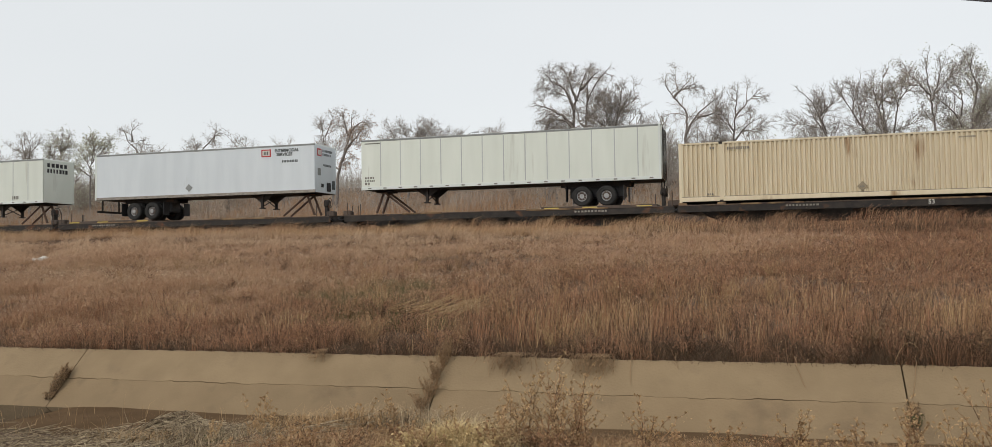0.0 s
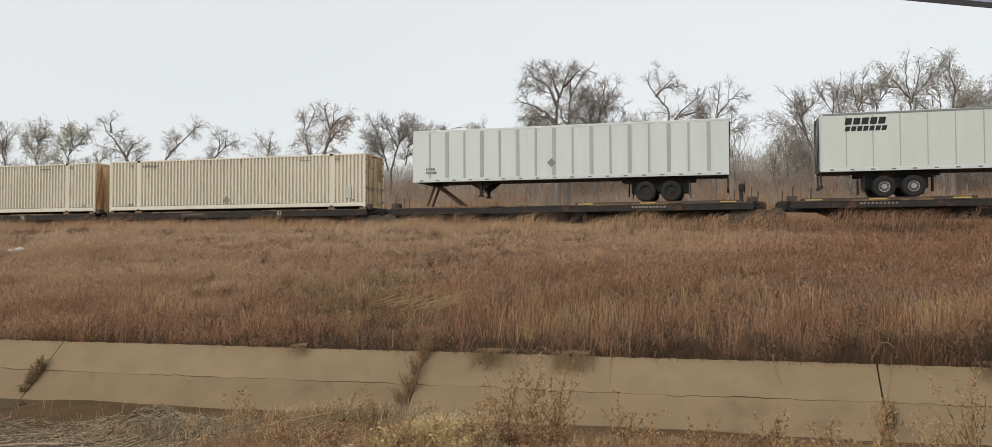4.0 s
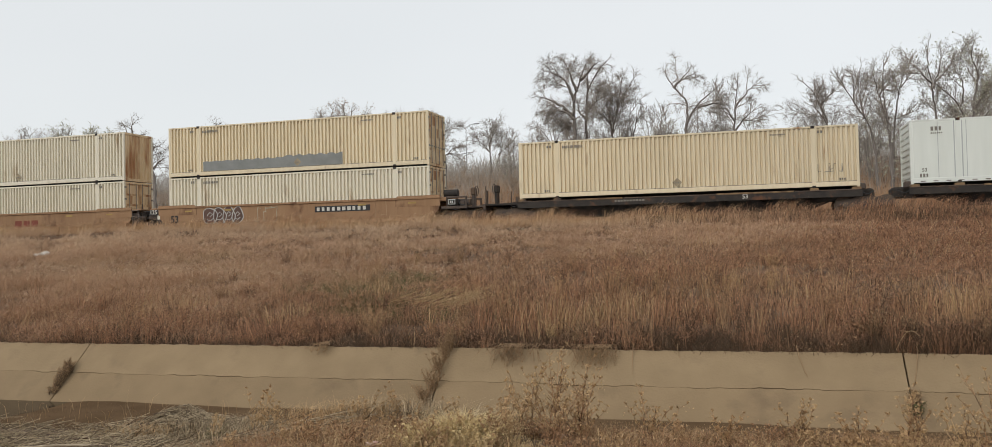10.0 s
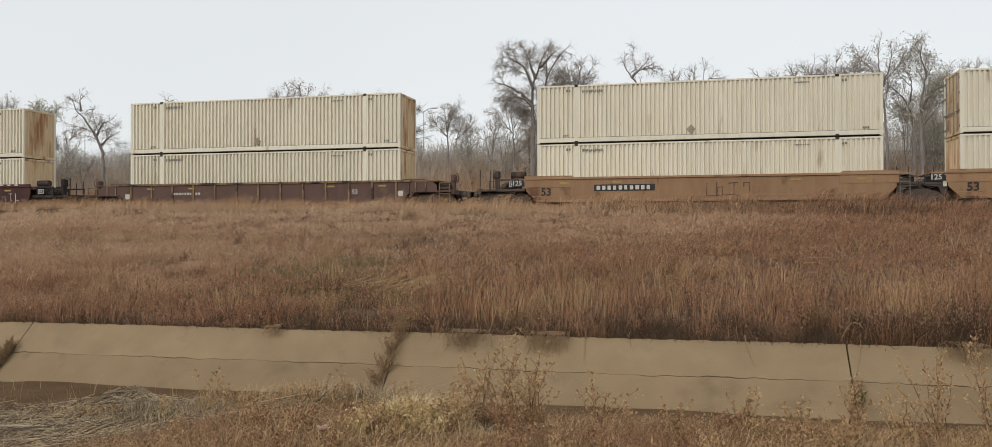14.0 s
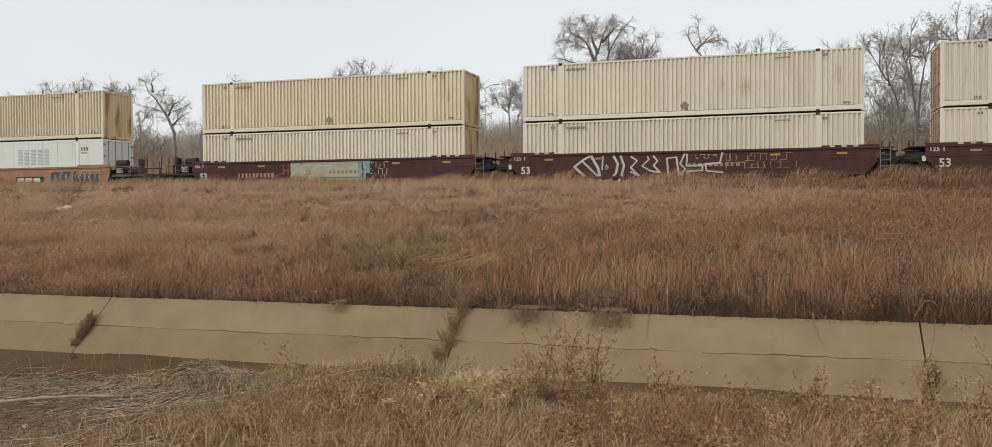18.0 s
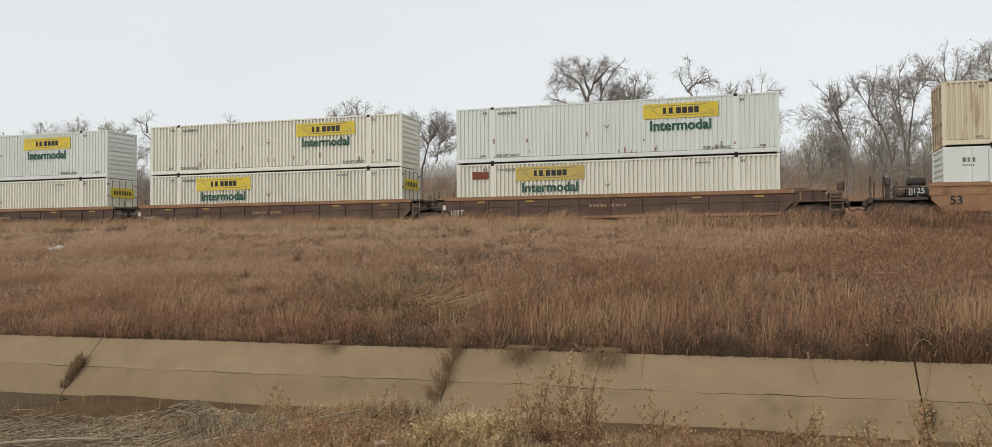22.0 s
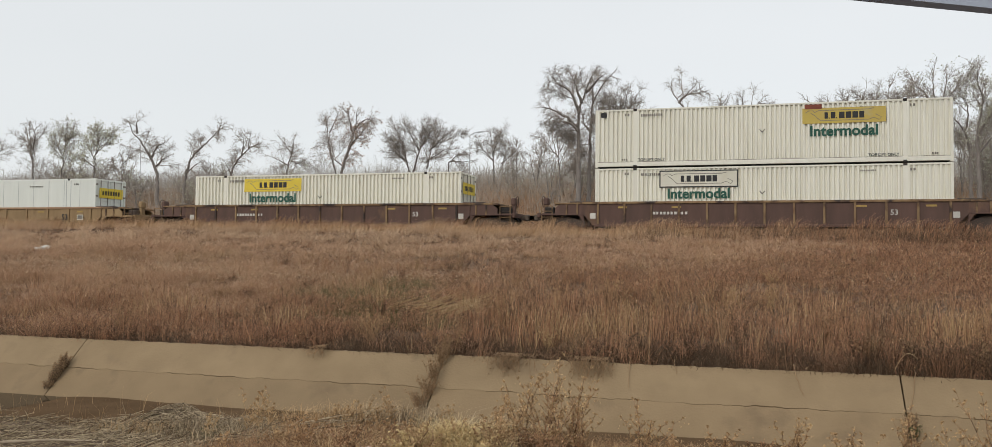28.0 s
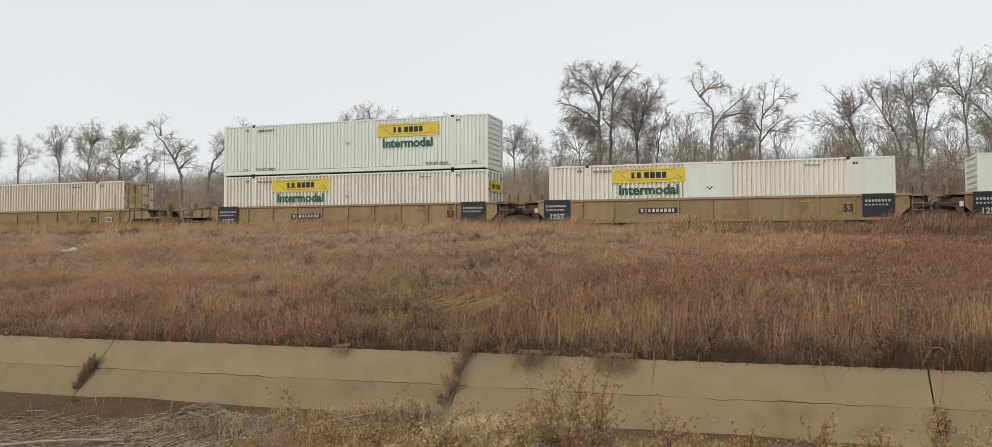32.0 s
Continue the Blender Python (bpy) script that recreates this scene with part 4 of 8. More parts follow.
def joint_end(root, ex, span, paint, top_paint, iron, sill_top, carries):
    """The end that shares a bogie with the next unit: dark gear behind a step ladder."""
    part("top_plate", boxes((*span(8.2, 9.3), -1.4, 1.4, sill_top - 0.02, sill_top + 0.05), bevel=0.012), top_paint, root)
    part("end_platform", boxes((*span(8.2, 9.5), -1.32, 1.32, 1.0, 1.1), bevel=0.02), iron, root)
    if carries:
        bogie(root, ex * 9.63)
    for s in (-1, 1):
        cheek = part("end_cheek", extrude_y([(ex * a, b) for a, b in ((8.62, 0.5), (8.62, 1.32), (9.05, 1.32), (9.2, 1.15), (9.52, 1.1), (9.52, 0.96), (9.0, 0.9), (8.85, 0.6))], *sorted((s * 1.22, s * 1.28))), iron, root)
        part("cheek_bolt_plate", boxes((*span(8.7, 8.95), *sorted((s * 1.28, s * 1.31)), 1.0, 1.25), bevel=0.008), iron, cheek)
    part("joint_casting", boxes((*span(9.3, 9.62), -0.42, 0.42, 0.8, 1.22), bevel=0.06), iron, root)
    part("valve_box", boxes((*span(9.0, 9.42), -1.1, -0.6, 1.1, 1.46), bevel=0.06), "dark", root)
    part("hose_rack", boxes((*span(8.85, 9.5), -1.2, -1.14, 1.36, 1.42), bevel=0.01), iron, root)
    hose(root, ((ex * 9.0, -1.15, 1.35), (ex * 9.3, -1.3, 1.05), (ex * 9.62, -1.1, 1.25)))
    hose(root, ((ex * 8.9, -1.05, 1.2), (ex * 9.2, -1.28, 0.85), (ex * 9.6, -1.1, 1.0)), 0.02)
    if ex > 0:
        rungs(root, ex * 8.95, -1.45, 0.42, sill_top + 0.02, 0.42, "rod")
    else:
        part("white_plate", boxes((*span(8.66, 8.82), -1.4, -1.385, 0.9, 1.14)), "sign_pale", root, "small white plate")
    stakes(root, ((ex * 9.15, -1.1, 1.85), (ex * 9.05, 0.9, 2.0)), 1.1, iron)


# -- a well unit: two deep side sills with a floor between, platforms at the ends --
def well_unit(kind, u, left_end, right_end, label, rng):
    """left_end, right_end: 'joint' (shared bogie on the right one's side), 'link' (rests on the next one's bogie) or 'coupler'."""
    paint, sill_top = {"tan": ("tan_car", 1.5), "yellow": ("yellow_car", 1.44), "orange": ("orange_car", 1.5), "maroon": ("maroon_car", 1.54), "brown": ("brown_car", 1.5), "rust": ("rust_car", 1.45)}[kind]
    root = thing("well_car", Matrix.Translation((0, -220, 0)), label, "well car", "well cars of the train")
    iron = "dark" if kind in ("maroon", "brown") else "worn_dark"
    ribbed = kind in ("brown", "yellow", "rust")
    for s in (-1, 1):
        y = s * 1.40
        a, b = sorted((y, y + s * 0.03))
        outline = [(-8.62, 0.92), (-8.1, 0.40), (8.1, 0.40), (8.62, 0.92), (8.62, sill_top), (-8.62, sill_top)]
        sill = part("side_sill", extrude_y(outline, a, b), paint, root)
        c, d = sorted((y - s * 0.03, y + s * 0.10))
        chord_paint = {"rust": "chord_red", "yellow": "chord", "brown": "deck_edge"}.get(kind, paint)
        part("top_chord", boxes((-8.7, 8.7, c, d, sill_top - (0.02 if kind != "rust" else 0.1), sill_top + 0.09), bevel=0.012), chord_paint, sill)
        part("bottom_chord", boxes((-8.1, 8.1, c, d, 0.34, 0.46), bevel=0.012), paint if kind != "rust" else "chord_red", sill)
        if kind == "rust":
            part("middle_rail", boxes((-8.3, 8.3, *sorted((y + s * 0.03, y + s * 0.06)), 0.98, 1.03), bevel=0.006), "worn_dark", sill)
        if ribbed:
            n = 13 if kind == "brown" else 11
            for i in range(n):
                x = -7.9 + i * 15.8 / (n - 1)
                e, g = sorted((y + s * 0.03, y + s * 0.10))
                part("sill_rib", boxes((x - 0.05, x + 0.05, e, g, 0.46, sill_top - (0.02 if kind != "rust" else 0.12)), bevel=0.008), "deck_edge" if kind == "brown" else paint, sill)
        else:
            for x in (-6.3, -2.1, 2.1, 6.3):
                e, g = sorted((y + s * 0.03, y + s * 0.034))
                part("sill_seam", boxes((x - 0.03, x + 0.03, e, g, 0.46, sill_top - 0.02)), paint, sill)
            e, g = sorted((y + s * 0.03, y + s * 0.036))
            part("sill_fold", boxes((-8.3, 8.3, e, g, 0.62, 0.66)), paint, sill)
        if kind in ("tan", "orange", "maroon"):
            for ex in (-1, 1):
                pts = [(ex * 8.7, 1.1), (ex * 8.7, sill_top + 0.17), (ex * 6.3, sill_top + 0.17), (ex * 6.15, sill_top + 0.06), (ex * 6.15, 1.1)]
                e, g = sorted((y + s * 0.032, y + s * 0.05))
                part("end_plate", extrude_y(pts, e, g), paint, sill)
        for ex in (-6.9, -4.3, 4.0, 6.9):
            e, g = sorted((y + s * 0.05, y + s * 0.058))
            part("reflector", boxes((ex, ex + 0.45, e, g, sill_top - 0.24, sill_top - 0.15)), "reflector", sill)
    for i in range(7):
        x = -7.2 + i * 2.4
        part("cross_bearer", boxes((x - 0.12, x + 0.12, -1.38, 1.38, 0.24, 0.35)), iron, root)
    for ex, style in ((-1, left_end), (1, right_end)):
        def span(a, b):
            return sorted((ex * a, ex * b))

        part("bulkhead", boxes((*span(8.15, 8.25), -1.36, 1.36, 0.4, sill_top), bevel=0.01), paint, root)
        part("draft_sill", boxes((*span(8.3, 9.55 if style != "coupler" else 11.0), -0.36, 0.36, 0.72, 1.06), bevel=0.03), iron, root)
        top_paint = "deck_edge" if ribbed else paint
        if style == "coupler" and ribbed:
            coupler_end_ribbed(root, ex, span, paint, top_paint, iron, sill_top)
        elif style == "coupler":
            coupler_end_plain(root, ex, span, paint, iron, sill_top)
        else:
            joint_end(root, ex, span, paint, top_paint, iron, sill_top, style == "joint")
    # marks on the near sill
    y = -1.45
    if kind == "yellow":
        for x0 in (-8.3,) if right_end == "coupler" else (-8.3, 6.65):
            panel = part("black_panel", boxes((x0, x0 + 1.35, y - 0.06, y - 0.04, 0.5, sill_top + 0.1)), "black", root, "black data panel with white marks")
            bars(panel, x0 + 0.12, 1.17, glyphs(1.1, 8, rng), 0.1, "faint", y - 0.064)
            bars(panel, x0 + 0.12, 1.0, glyphs(1.0, 7, rng), 0.07, "faint", y - 0.064)
        word("125T", 0.26, "white_text", root, -7.62, y - 0.064, 0.68, 0.008)
        word("53", 0.32, "black", root, 6.05, y - 0.045, 0.9, 0.008)
        if right_end == "coupler":
            plate = part("data_plate", boxes((6.95, 7.4, y - 0.05, y - 0.04, 0.76, 1.06)), "sign_pale", root, "small pale data plate")
            part("plate_field", boxes((6.99, 7.36, y - 0.054, y - 0.05, 0.8, 1.02)), "ink", plate)
        bars(root, -3.5, 0.8, [1.9], 0.26, "black", y - 0.02)
        bars(root, -3.4, 0.85, glyphs(1.7, 9, rng), 0.16, "white_text", y - 0.026)
        bars(root, 0.4, 0.66, [0.4, -0.1, 0.36, -0.1, 0.4], 0.3, "tan_car", y - 0.02)
    elif kind in ("tan", "orange"):
        word("53", 0.38, "black", root, -7.6, y - 0.006, 0.85, 0.01)
        if abs(u - 41.92) > 1:
            x0, long = (1.4, 3.3) if abs(u - 61.19) < 1 else (-5.2, 2.95)
            bars(root, x0, 0.98 if x0 > 0 else 0.88, [long], 0.32, "black", y + 0.006)
            bars(root, x0 + 0.12, 1.04 if x0 > 0 else 0.94, glyphs(long - 0.24, 10, rng), 0.2, "white_text", y)
        else:
            bars(root, 0.15, 0.72, [0.5, -0.14, 0.46, -0.14, 0.5], 0.4, "rust_patch", y + 0.006)
        word("125 T", 0.24, "white_text", root, -8.95, -1.39, 1.32, 0.006)
        part("placard_board", boxes((-9.35, -8.55, -1.385, -1.375, 1.15, 1.5)), "black", root)
    elif kind == "maroon":
        word("53", 0.36, "sign_pale", root, -7.9, y - 0.006, 0.8, 0.012)
        word("125 T", 0.2, "white_text", root, -8.2, y - 0.006, 1.42, 0.006)
        bars(root, 0.2, 0.85, glyphs(2.5, 10, rng), 0.17, "chord", y + 0.006)
        for x in (-7.4, -6.9, -6.4, 6.6, 7.1, 7.6):
            bars(root, x, sill_top + 0.02, [0.22], 0.14, "white_text", y - 0.012)
    elif kind == "rust":
        word("125T", 0.26, "white_text", root, -8.0, y - 0.062, 0.72, 0.004)
        bars(root, -1.0, 0.9, glyphs(1.9, 10, rng), 0.13, "chord", y - 0.01)
    else:
        bars(root, -5.2, 0.95, glyphs(1.7, 10, rng), 0.13, "white_text", y - 0.005)
        word("53", 0.24, "white_text", root, 5.6, y - 0.005, 1.0, 0.004)
        bars(root, 8.0, 0.75, [0.28], 0.28, "white_text", y + 0.012)
        bars(root, -8.3, 0.75, [0.28], 0.28, "white_text", y + 0.012)
    MOVING.append((root, u + HALF, RAIL_Z))
    return root


def ribbon(pts, thick, y):
    """One unbroken sprayed line of even width along points in the xz plane."""
    bm = bmesh.new()
    p = [Vector(q) for q in pts]
    rows = []
    for k, q in enumerate(p):
        a, b = (q - p[k - 1]).normalized() if k else None, (p[k + 1] - q).normalized() if k + 1 < len(p) else None
        way = (a if a is not None else b) if a is None or b is None else (a + b)
        if way.length < 0.3:
            way = a
        way = way.normalized()
        side = Vector((-way.y, way.x)) * thick / 2
        ends = way * thick * 0.4 * (-1 if a is None else 1 if b is None else 0)
        rows.append([bm.verts.new((c.x, y - 0.0006 * k, c.y)) for c in (q + ends - side, q + ends + side)])
    for (a, b), (c, d) in zip(rows, rows[1:]):
        bm.faces.new((a, c, d, b))
    return bm


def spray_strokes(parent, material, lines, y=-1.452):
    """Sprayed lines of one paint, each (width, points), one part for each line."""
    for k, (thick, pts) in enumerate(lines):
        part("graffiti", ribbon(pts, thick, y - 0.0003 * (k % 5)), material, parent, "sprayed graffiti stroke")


def scrawl(parent, x, z, width, height, material, seed, y=-1.452, n=6, thick=0.07):
    """Sprayed loops and strokes that cannot be read, one part for each tangle."""
    rng = random.Random(seed)
    for i in range(n):
        cx, w = x + i * width / n, width / n * 1.05
        col, row = rng.choice((0, 2)), rng.choice((0, 3))
        pts = []
        for _ in range(7):
            pts.append((cx + (col / 2 + rng.uniform(-0.08, 0.08)) * w * 0.85, z + (row / 3 + rng.uniform(-0.06, 0.06)) * height))
            if rng.random() < 0.55:
                row = max(0, min(3, row + rng.choice((-3, -2, -1, 1, 2, 3))))
            else:
                col = max(0, min(2, col + rng.choice((-2, -1, 1, 2))))
        part("graffiti", ribbon(pts, thick, y), material, parent, "sprayed graffiti strokes")


# -- a spine unit: one deep middle beam with arms, for a box or a road trailer --
def spine_unit(u, length, loaded, left_coupler, label, rng, platform=None):
    half = length / 2
    root = thing("spine_car", Matrix.Translation((0, -240, 0)), label, "spine car", "spine cars of the train")
    part("spine_beam", extrude_y([(-half - 0.5, 0.72), (-half + 1.3, 0.66), (-half + 2.1, 0.3), (half - 2.1, 0.3), (half - 1.3, 0.66), (half + 0.5, 0.72), (half + 0.5, 1.2), (-half - 0.5, 1.2)], -0.42, 0.42), "dark", root)
    for s in (-1, 1):
        part("beam_flange", boxes((-half + 2.1, half - 2.1, *sorted((s * 0.42, s * 0.6)), 0.28, 0.36), bevel=0.01), "dark", root)
    for s in (-1, 1):
        a, b = sorted((s * 1.28, s * 1.36))
        part("side_rail", boxes((-half, half, a, b, 0.8, 1.1), bevel=0.01), "dark", root)
        cuts = [-half] + sorted(-half + length * f for f in (0.17 + rng.uniform(-0.03, 0.03), 0.36 + rng.uniform(-0.04, 0.04), 0.6 + rng.uniform(-0.04, 0.04), 0.82)) + [half]
        for k, (c, d) in enumerate(zip(cuts, cuts[1:])):
            part("rail_lip", boxes((c + 0.03, d - 0.03, *sorted((s * 1.2, s * 1.385)), 1.1, 1.15 + 0.03 * (k % 2)), bevel=0.01), "deck_edge" if k % 2 else "worn_dark", root)
    n = 9
    for i in range(n):
        x = -half + 0.5 + i * (length - 1.0) / (n - 1)
        part("cross_arm", boxes((x - 0.14, x + 0.14, -1.3, 1.3, 0.8, 1.12), bevel=0.02), "worn_dark", root)
    if loaded == "box":
        for px in (-HALF + 0.15, -6.1, 6.1, HALF - 0.15):
            for s in (-1, 1):
                part("pedestal", boxes((px - 0.2, px + 0.2, *sorted((s * 1.05, s * 1.34)), 1.12, 1.258), bevel=0.015), "deck_edge", root)
        word("53", 0.2, "white_text", root, 3.0, -1.366, 0.98, 0.003)
        bars(root, -3.2, 0.96, glyphs(1.5, 10, rng), 0.085, "rod", -1.364)
    else:
        p0, p1 = platform
        plat = part("wheel_platform", boxes((p0, p1, -1.38, 1.38, 1.12, 1.262), bevel=0.012), "worn_dark", root, "worn platform with faded yellow edge")
        for x in (p0 + 0.15, (p0 + p1) / 2 - 0.8, p1 - 1.0):
            part("platform_stripe", boxes((x, x + 0.75, -1.388, -1.38, 1.16, 1.22)), "sign_worn", plat)
        bars(root, (p0 + p1) / 2 - 1.2, 0.95, glyphs(1.7, 10, rng), 0.09, "rod", -1.364)
    for ex in (-1, 1):
        if ex > 0 or left_coupler:
            bogie(root, ex * (half + 0.15))
        part("joint_casting", boxes((*sorted((ex * (half + 0.05), ex * (half + 0.6))), -0.5, 0.5, 0.7, 1.16), bevel=0.06), "dark", root)
        part("valve_box", boxes((*sorted((ex * (half - 0.3), ex * (half + 0.15))), -1.2, -0.75, 1.12, 1.42), bevel=0.05), "worn_dark", root)
        hose(root, ((ex * (half - 0.2), -1.2, 1.2), (ex * (half + 0.15), -1.35, 0.9), (ex * (half + 0.5), -1.1, 1.05)))
        if loaded != "box":
            stakes(root, ((ex * (half - 0.9), -1.25, 1.75), (ex * (half - 0.1), -1.2, 1.85), (ex * (half + 0.25), 0.9, 1.8)), 1.1, "worn_dark")
            if ex > 0:
                hand_brake(root, half - 0.55, -0.6, 1.1, "dark", 1)
    if left_coupler:
        part("end_deck", boxes((-half - 1.9, -half, -1.25, 1.25, 1.0, 1.1), bevel=0.015), "dark", root)
        coupler(root, -half - 1.8, -1)
        hand_brake(root, -half - 1.3, -0.6, 1.1, "dark", -1)
        stakes(root, ((-half - 1.7, -1.15, 1.8), (-half - 0.4, -1.15, 1.7)), 1.05, "dark")
    MOVING.append((root, u + half, RAIL_Z))
    return root


def road_wheel(parent, x, z, y, way, pale):
    if "tyre" not in MESHES:
        bm = bmesh.new()
        ring = [(0.26, -0.12), (0.3, -0.15), (0.44, -0.15), (0.5, -0.1), (0.5, 0.1), (0.44, 0.15), (0.3, 0.15), (0.26, 0.12)]
        cols = []
        for k in range(26):
            a = k * math.tau / 26
            cols.append([bm.verts.new((r * math.cos(a), w, r * math.sin(a))) for r, w in ring])
        for k in range(26):
            p, q = cols[k], cols[(k + 1) % 26]
            for i in range(len(ring)):
                j = (i + 1) % len(ring)
                bm.faces.new((p[i], p[j], q[j], q[i]))
        bmesh.ops.recalc_face_normals(bm, faces=bm.faces)
        MESHES["tyre"] = to_mesh(bm, "tyre")
        bm = bmesh.new()
        rod(bm, (0, -0.06, 0), (0, 0.1, 0), 0.27, 20)
        rod(bm, (0, -0.13, 0), (0, -0.05, 0), 0.12, 12)
        for k in range(8):
            a = k * math.tau / 8
            rod(bm, (0.18 * math.cos(a), -0.085, 0.18 * math.sin(a)), (0.18 * math.cos(a), -0.05, 0.18 * math.sin(a)), 0.022, 5)
        MESHES["rim_pale"] = to_mesh(bm, "rim")
        MESHES["rim_edge"] = to_mesh(rods(((0, -0.075, 0), (0, -0.02, 0), 0.215), sides=18), "dish")
        MESHES["rim_dark"] = MESHES["rim_pale"].copy()
    tyre = part("tyre", MESHES["tyre"], "tyre", parent, at=pose(x, y, z, 0, 0, 0 if way < 0 else 180))
    rim = part("rim", MESHES["rim_pale" if pale else "rim_dark"], "rim" if pale else "dark", tyre)
    if pale:
        part("dish", MESHES["rim_edge"], "worn_dark", rim)


def trailer(u, length, front, style, label, rng):
    """A road trailer on its own wheels. front: +1 or -1, the end that rests on the hitch stand."""
    half, z0, z1 = length / 2, 1.22, 3.93
    paint = {"plain": "trailer_cool", "seamed": "trailer_green"}.get(style, "trailer")
    root = thing("road_trailer", Matrix.Translation((0, -260, 0)), label, "trailer", "trailers on the train")
    for s in (-1, 1):
        y = s * 1.27
        a, b = sorted((y, y - s * 0.04))
        wall = part("side_wall", boxes((-half + 0.02, half - 0.02, a, b, z0 + 0.16, z1 - 0.1)), paint, root)
        n = 14 if style != "ribbed" else 17
        for i in range(1, n):
            x = -half + i * length / n
            e, g = sorted((y, y + s * (0.006 if style != "ribbed" else 0.028)))
            w = 0.025 if style != "ribbed" else (0.05 if i % 2 else 0.09)
            if style != "plain":
                part("wall_seam", boxes((x - w, x + w, e, g, z0 + 0.2, z1 - 0.12)), "faint", wall)
        part("top_rail", boxes((-half, half, *sorted((y + s * 0.012, y - s * 0.06)), z1 - 0.1, z1), bevel=0.01), "patch" if style != "ribbed" else "trailer", root)
        part("bottom_rail", boxes((-half, half, *sorted((y + s * 0.012, y - s * 0.06)), z0, z0 + 0.16), bevel=0.01), "trailer" if style != "plain" else "rod", root)
        for i in range(18) if s < 0 else ():
            x = -half + 0.5 + i * (length - 1) / 17
            part("rail_marker", boxes((x - 0.09, x + 0.09, *sorted((y + s * 0.012, y + s * 0.018)), z0 + 0.05, z0 + 0.11)), "ink", root)
    part("roof", boxes((-half + 0.02, half - 0.02, -1.23, 1.23, z1 - 0.05, z1 + 0.015), bevel=0.01), "clean", root)
    part("floor", boxes((-half + 0.05, half - 0.05, -1.22, 1.22, z0 + 0.02, z0 + 0.14)), "dark", root)
    fx, bx = front * half, -front * half
    part("front_wall", boxes((*sorted((fx, fx - front * 0.06)), -1.21, 1.21, z0 + 0.02, z1 - 0.04), bevel=0.015), paint, root)
    for s in (-1, 1):
        door = part("door", boxes((*sorted((bx, bx + front * 0.05)), *sorted((s * 0.01, s * 1.2)), z0 + 0.1, z1 - 0.1), bevel=0.01), "trailer", root)
        for ry in (0.3, 0.85):
            part("lock_rod", rods(((bx - front * 0.03, s * ry, z0 + 0.08), (bx - front * 0.03, s * ry, z1 - 0.1), 0.022)), "dark", door)
        part("rear_post", boxes((*sorted((bx + front * 0.02, bx + front * 0.14)), *sorted((s * 1.19, s * 1.285)), z0, z1), bevel=0.012), "trailer", root)
    part("rear_bumper", boxes((*sorted((bx + front * 0.02, bx + front * 0.12)), -1.1, 1.1, 0.5, 0.62)), "dark", root)
    for s in (-0.7, 0.7):
        part("bumper_leg", boxes((*sorted((bx + front * 0.04, bx + front * 0.1)), s - 0.05, s + 0.05, 0.6, z0 + 0.05)), "dark", root)
    slider = part("axle_slider", boxes((*sorted((bx + front * 1.6, bx + front * 5.2)), -0.55, -0.42, 1.0, z0 + 0.03), (*sorted((bx + front * 1.6, bx + front * 5.2)), 0.42, 0.55, 1.0, z0 + 0.03)), "dark", root)
    for k in (0, 1):
        x = bx + front * (2.75 + 1.24 * k)
        part("axle", rods(((x, -1.1, 0.5), (x, 1.1, 0.5), 0.07), sides=8), "dark", slider)
        for s in (-1, 1):
            road_wheel(root, x, 0.5, s * 1.1, s, style != "ribbed")
            road_wheel(root, x, 0.5, s * 0.75, s, False)
        for s in (-0.5, 0.5):
            part("air_bag", rods(((x, s, 0.6), (x, s, 1.05), 0.14), sides=10), "black", root)
    for k in range(2):
        x = bx + front * (1.9 + 2.9 * k)
        for s in (-0.96, 0.96):
            part("mud_flap", boxes((x - 0.012, x + 0.012, s - 0.26, s + 0.26, 0.25, 1.0)), "black", root)
    part("suspension_frame", boxes((*sorted((bx + front * 1.95, bx + front * 4.75)), -0.4, 0.4, 0.45, 1.15), bevel=0.04), "black", root)
    lx = fx - front * 3.6
    for s in (-1, 1):
        leg = part("landing_leg", boxes((lx - 0.07, lx + 0.07, s * 0.75 - 0.07, s * 0.75 + 0.07, 0.5, z0 + 0.02), (lx - 0.14, lx + 0.14, s * 0.75 - 0.14, s * 0.75 + 0.14, 0.44, 0.5)), "dark", root)
        part("leg_brace", rods(((lx, s * 0.75, 0.75), (lx - front * 0.75, s * 0.6, z0 + 0.05), 0.035), ((lx, s * 0.75, 0.75), (lx + front * 0.6, s * 0.6, z0 + 0.05), 0.03)), "dark", leg)
    for s in (-0.68, 0.68):
        part("leg_gusset", extrude_y([(lx - 0.8, z0 + 0.02), (lx - 0.1, 0.82), (lx + 0.1, 0.82), (lx + 0.7, z0 + 0.02)], s - 0.015, s + 0.015), "dark", root)
    part("leg_cross_brace", rods(((lx, -0.75, 0.55), (lx, 0.75, 1.1), 0.03), ((lx, 0.75, 0.55), (lx, -0.75, 1.1), 0.03)), "dark", root)
    hx = fx - front * 0.95
    part("hitch_stand", rods(((hx, -0.4, 1.15), (hx - front * 1.5, -0.4, 0.02), 0.06), ((hx, 0.4, 1.15), (hx - front * 1.5, 0.4, 0.02), 0.06), ((hx, -0.4, 1.15), (hx + front * 0.45, -0.4, 0.02), 0.07), ((hx, 0.4, 1.15), (hx + front * 0.45, 0.4, 0.02), 0.07)), "rust_car", root, "rusty folding hitch stand")
    part("hitch_plate", boxes((hx - 0.45, hx + 0.45, -0.5, 0.5, 1.12, 1.2), bevel=0.03), "dark", root)
    MOVING.append((root, u + half, RAIL_Z + 1.262))
    return root


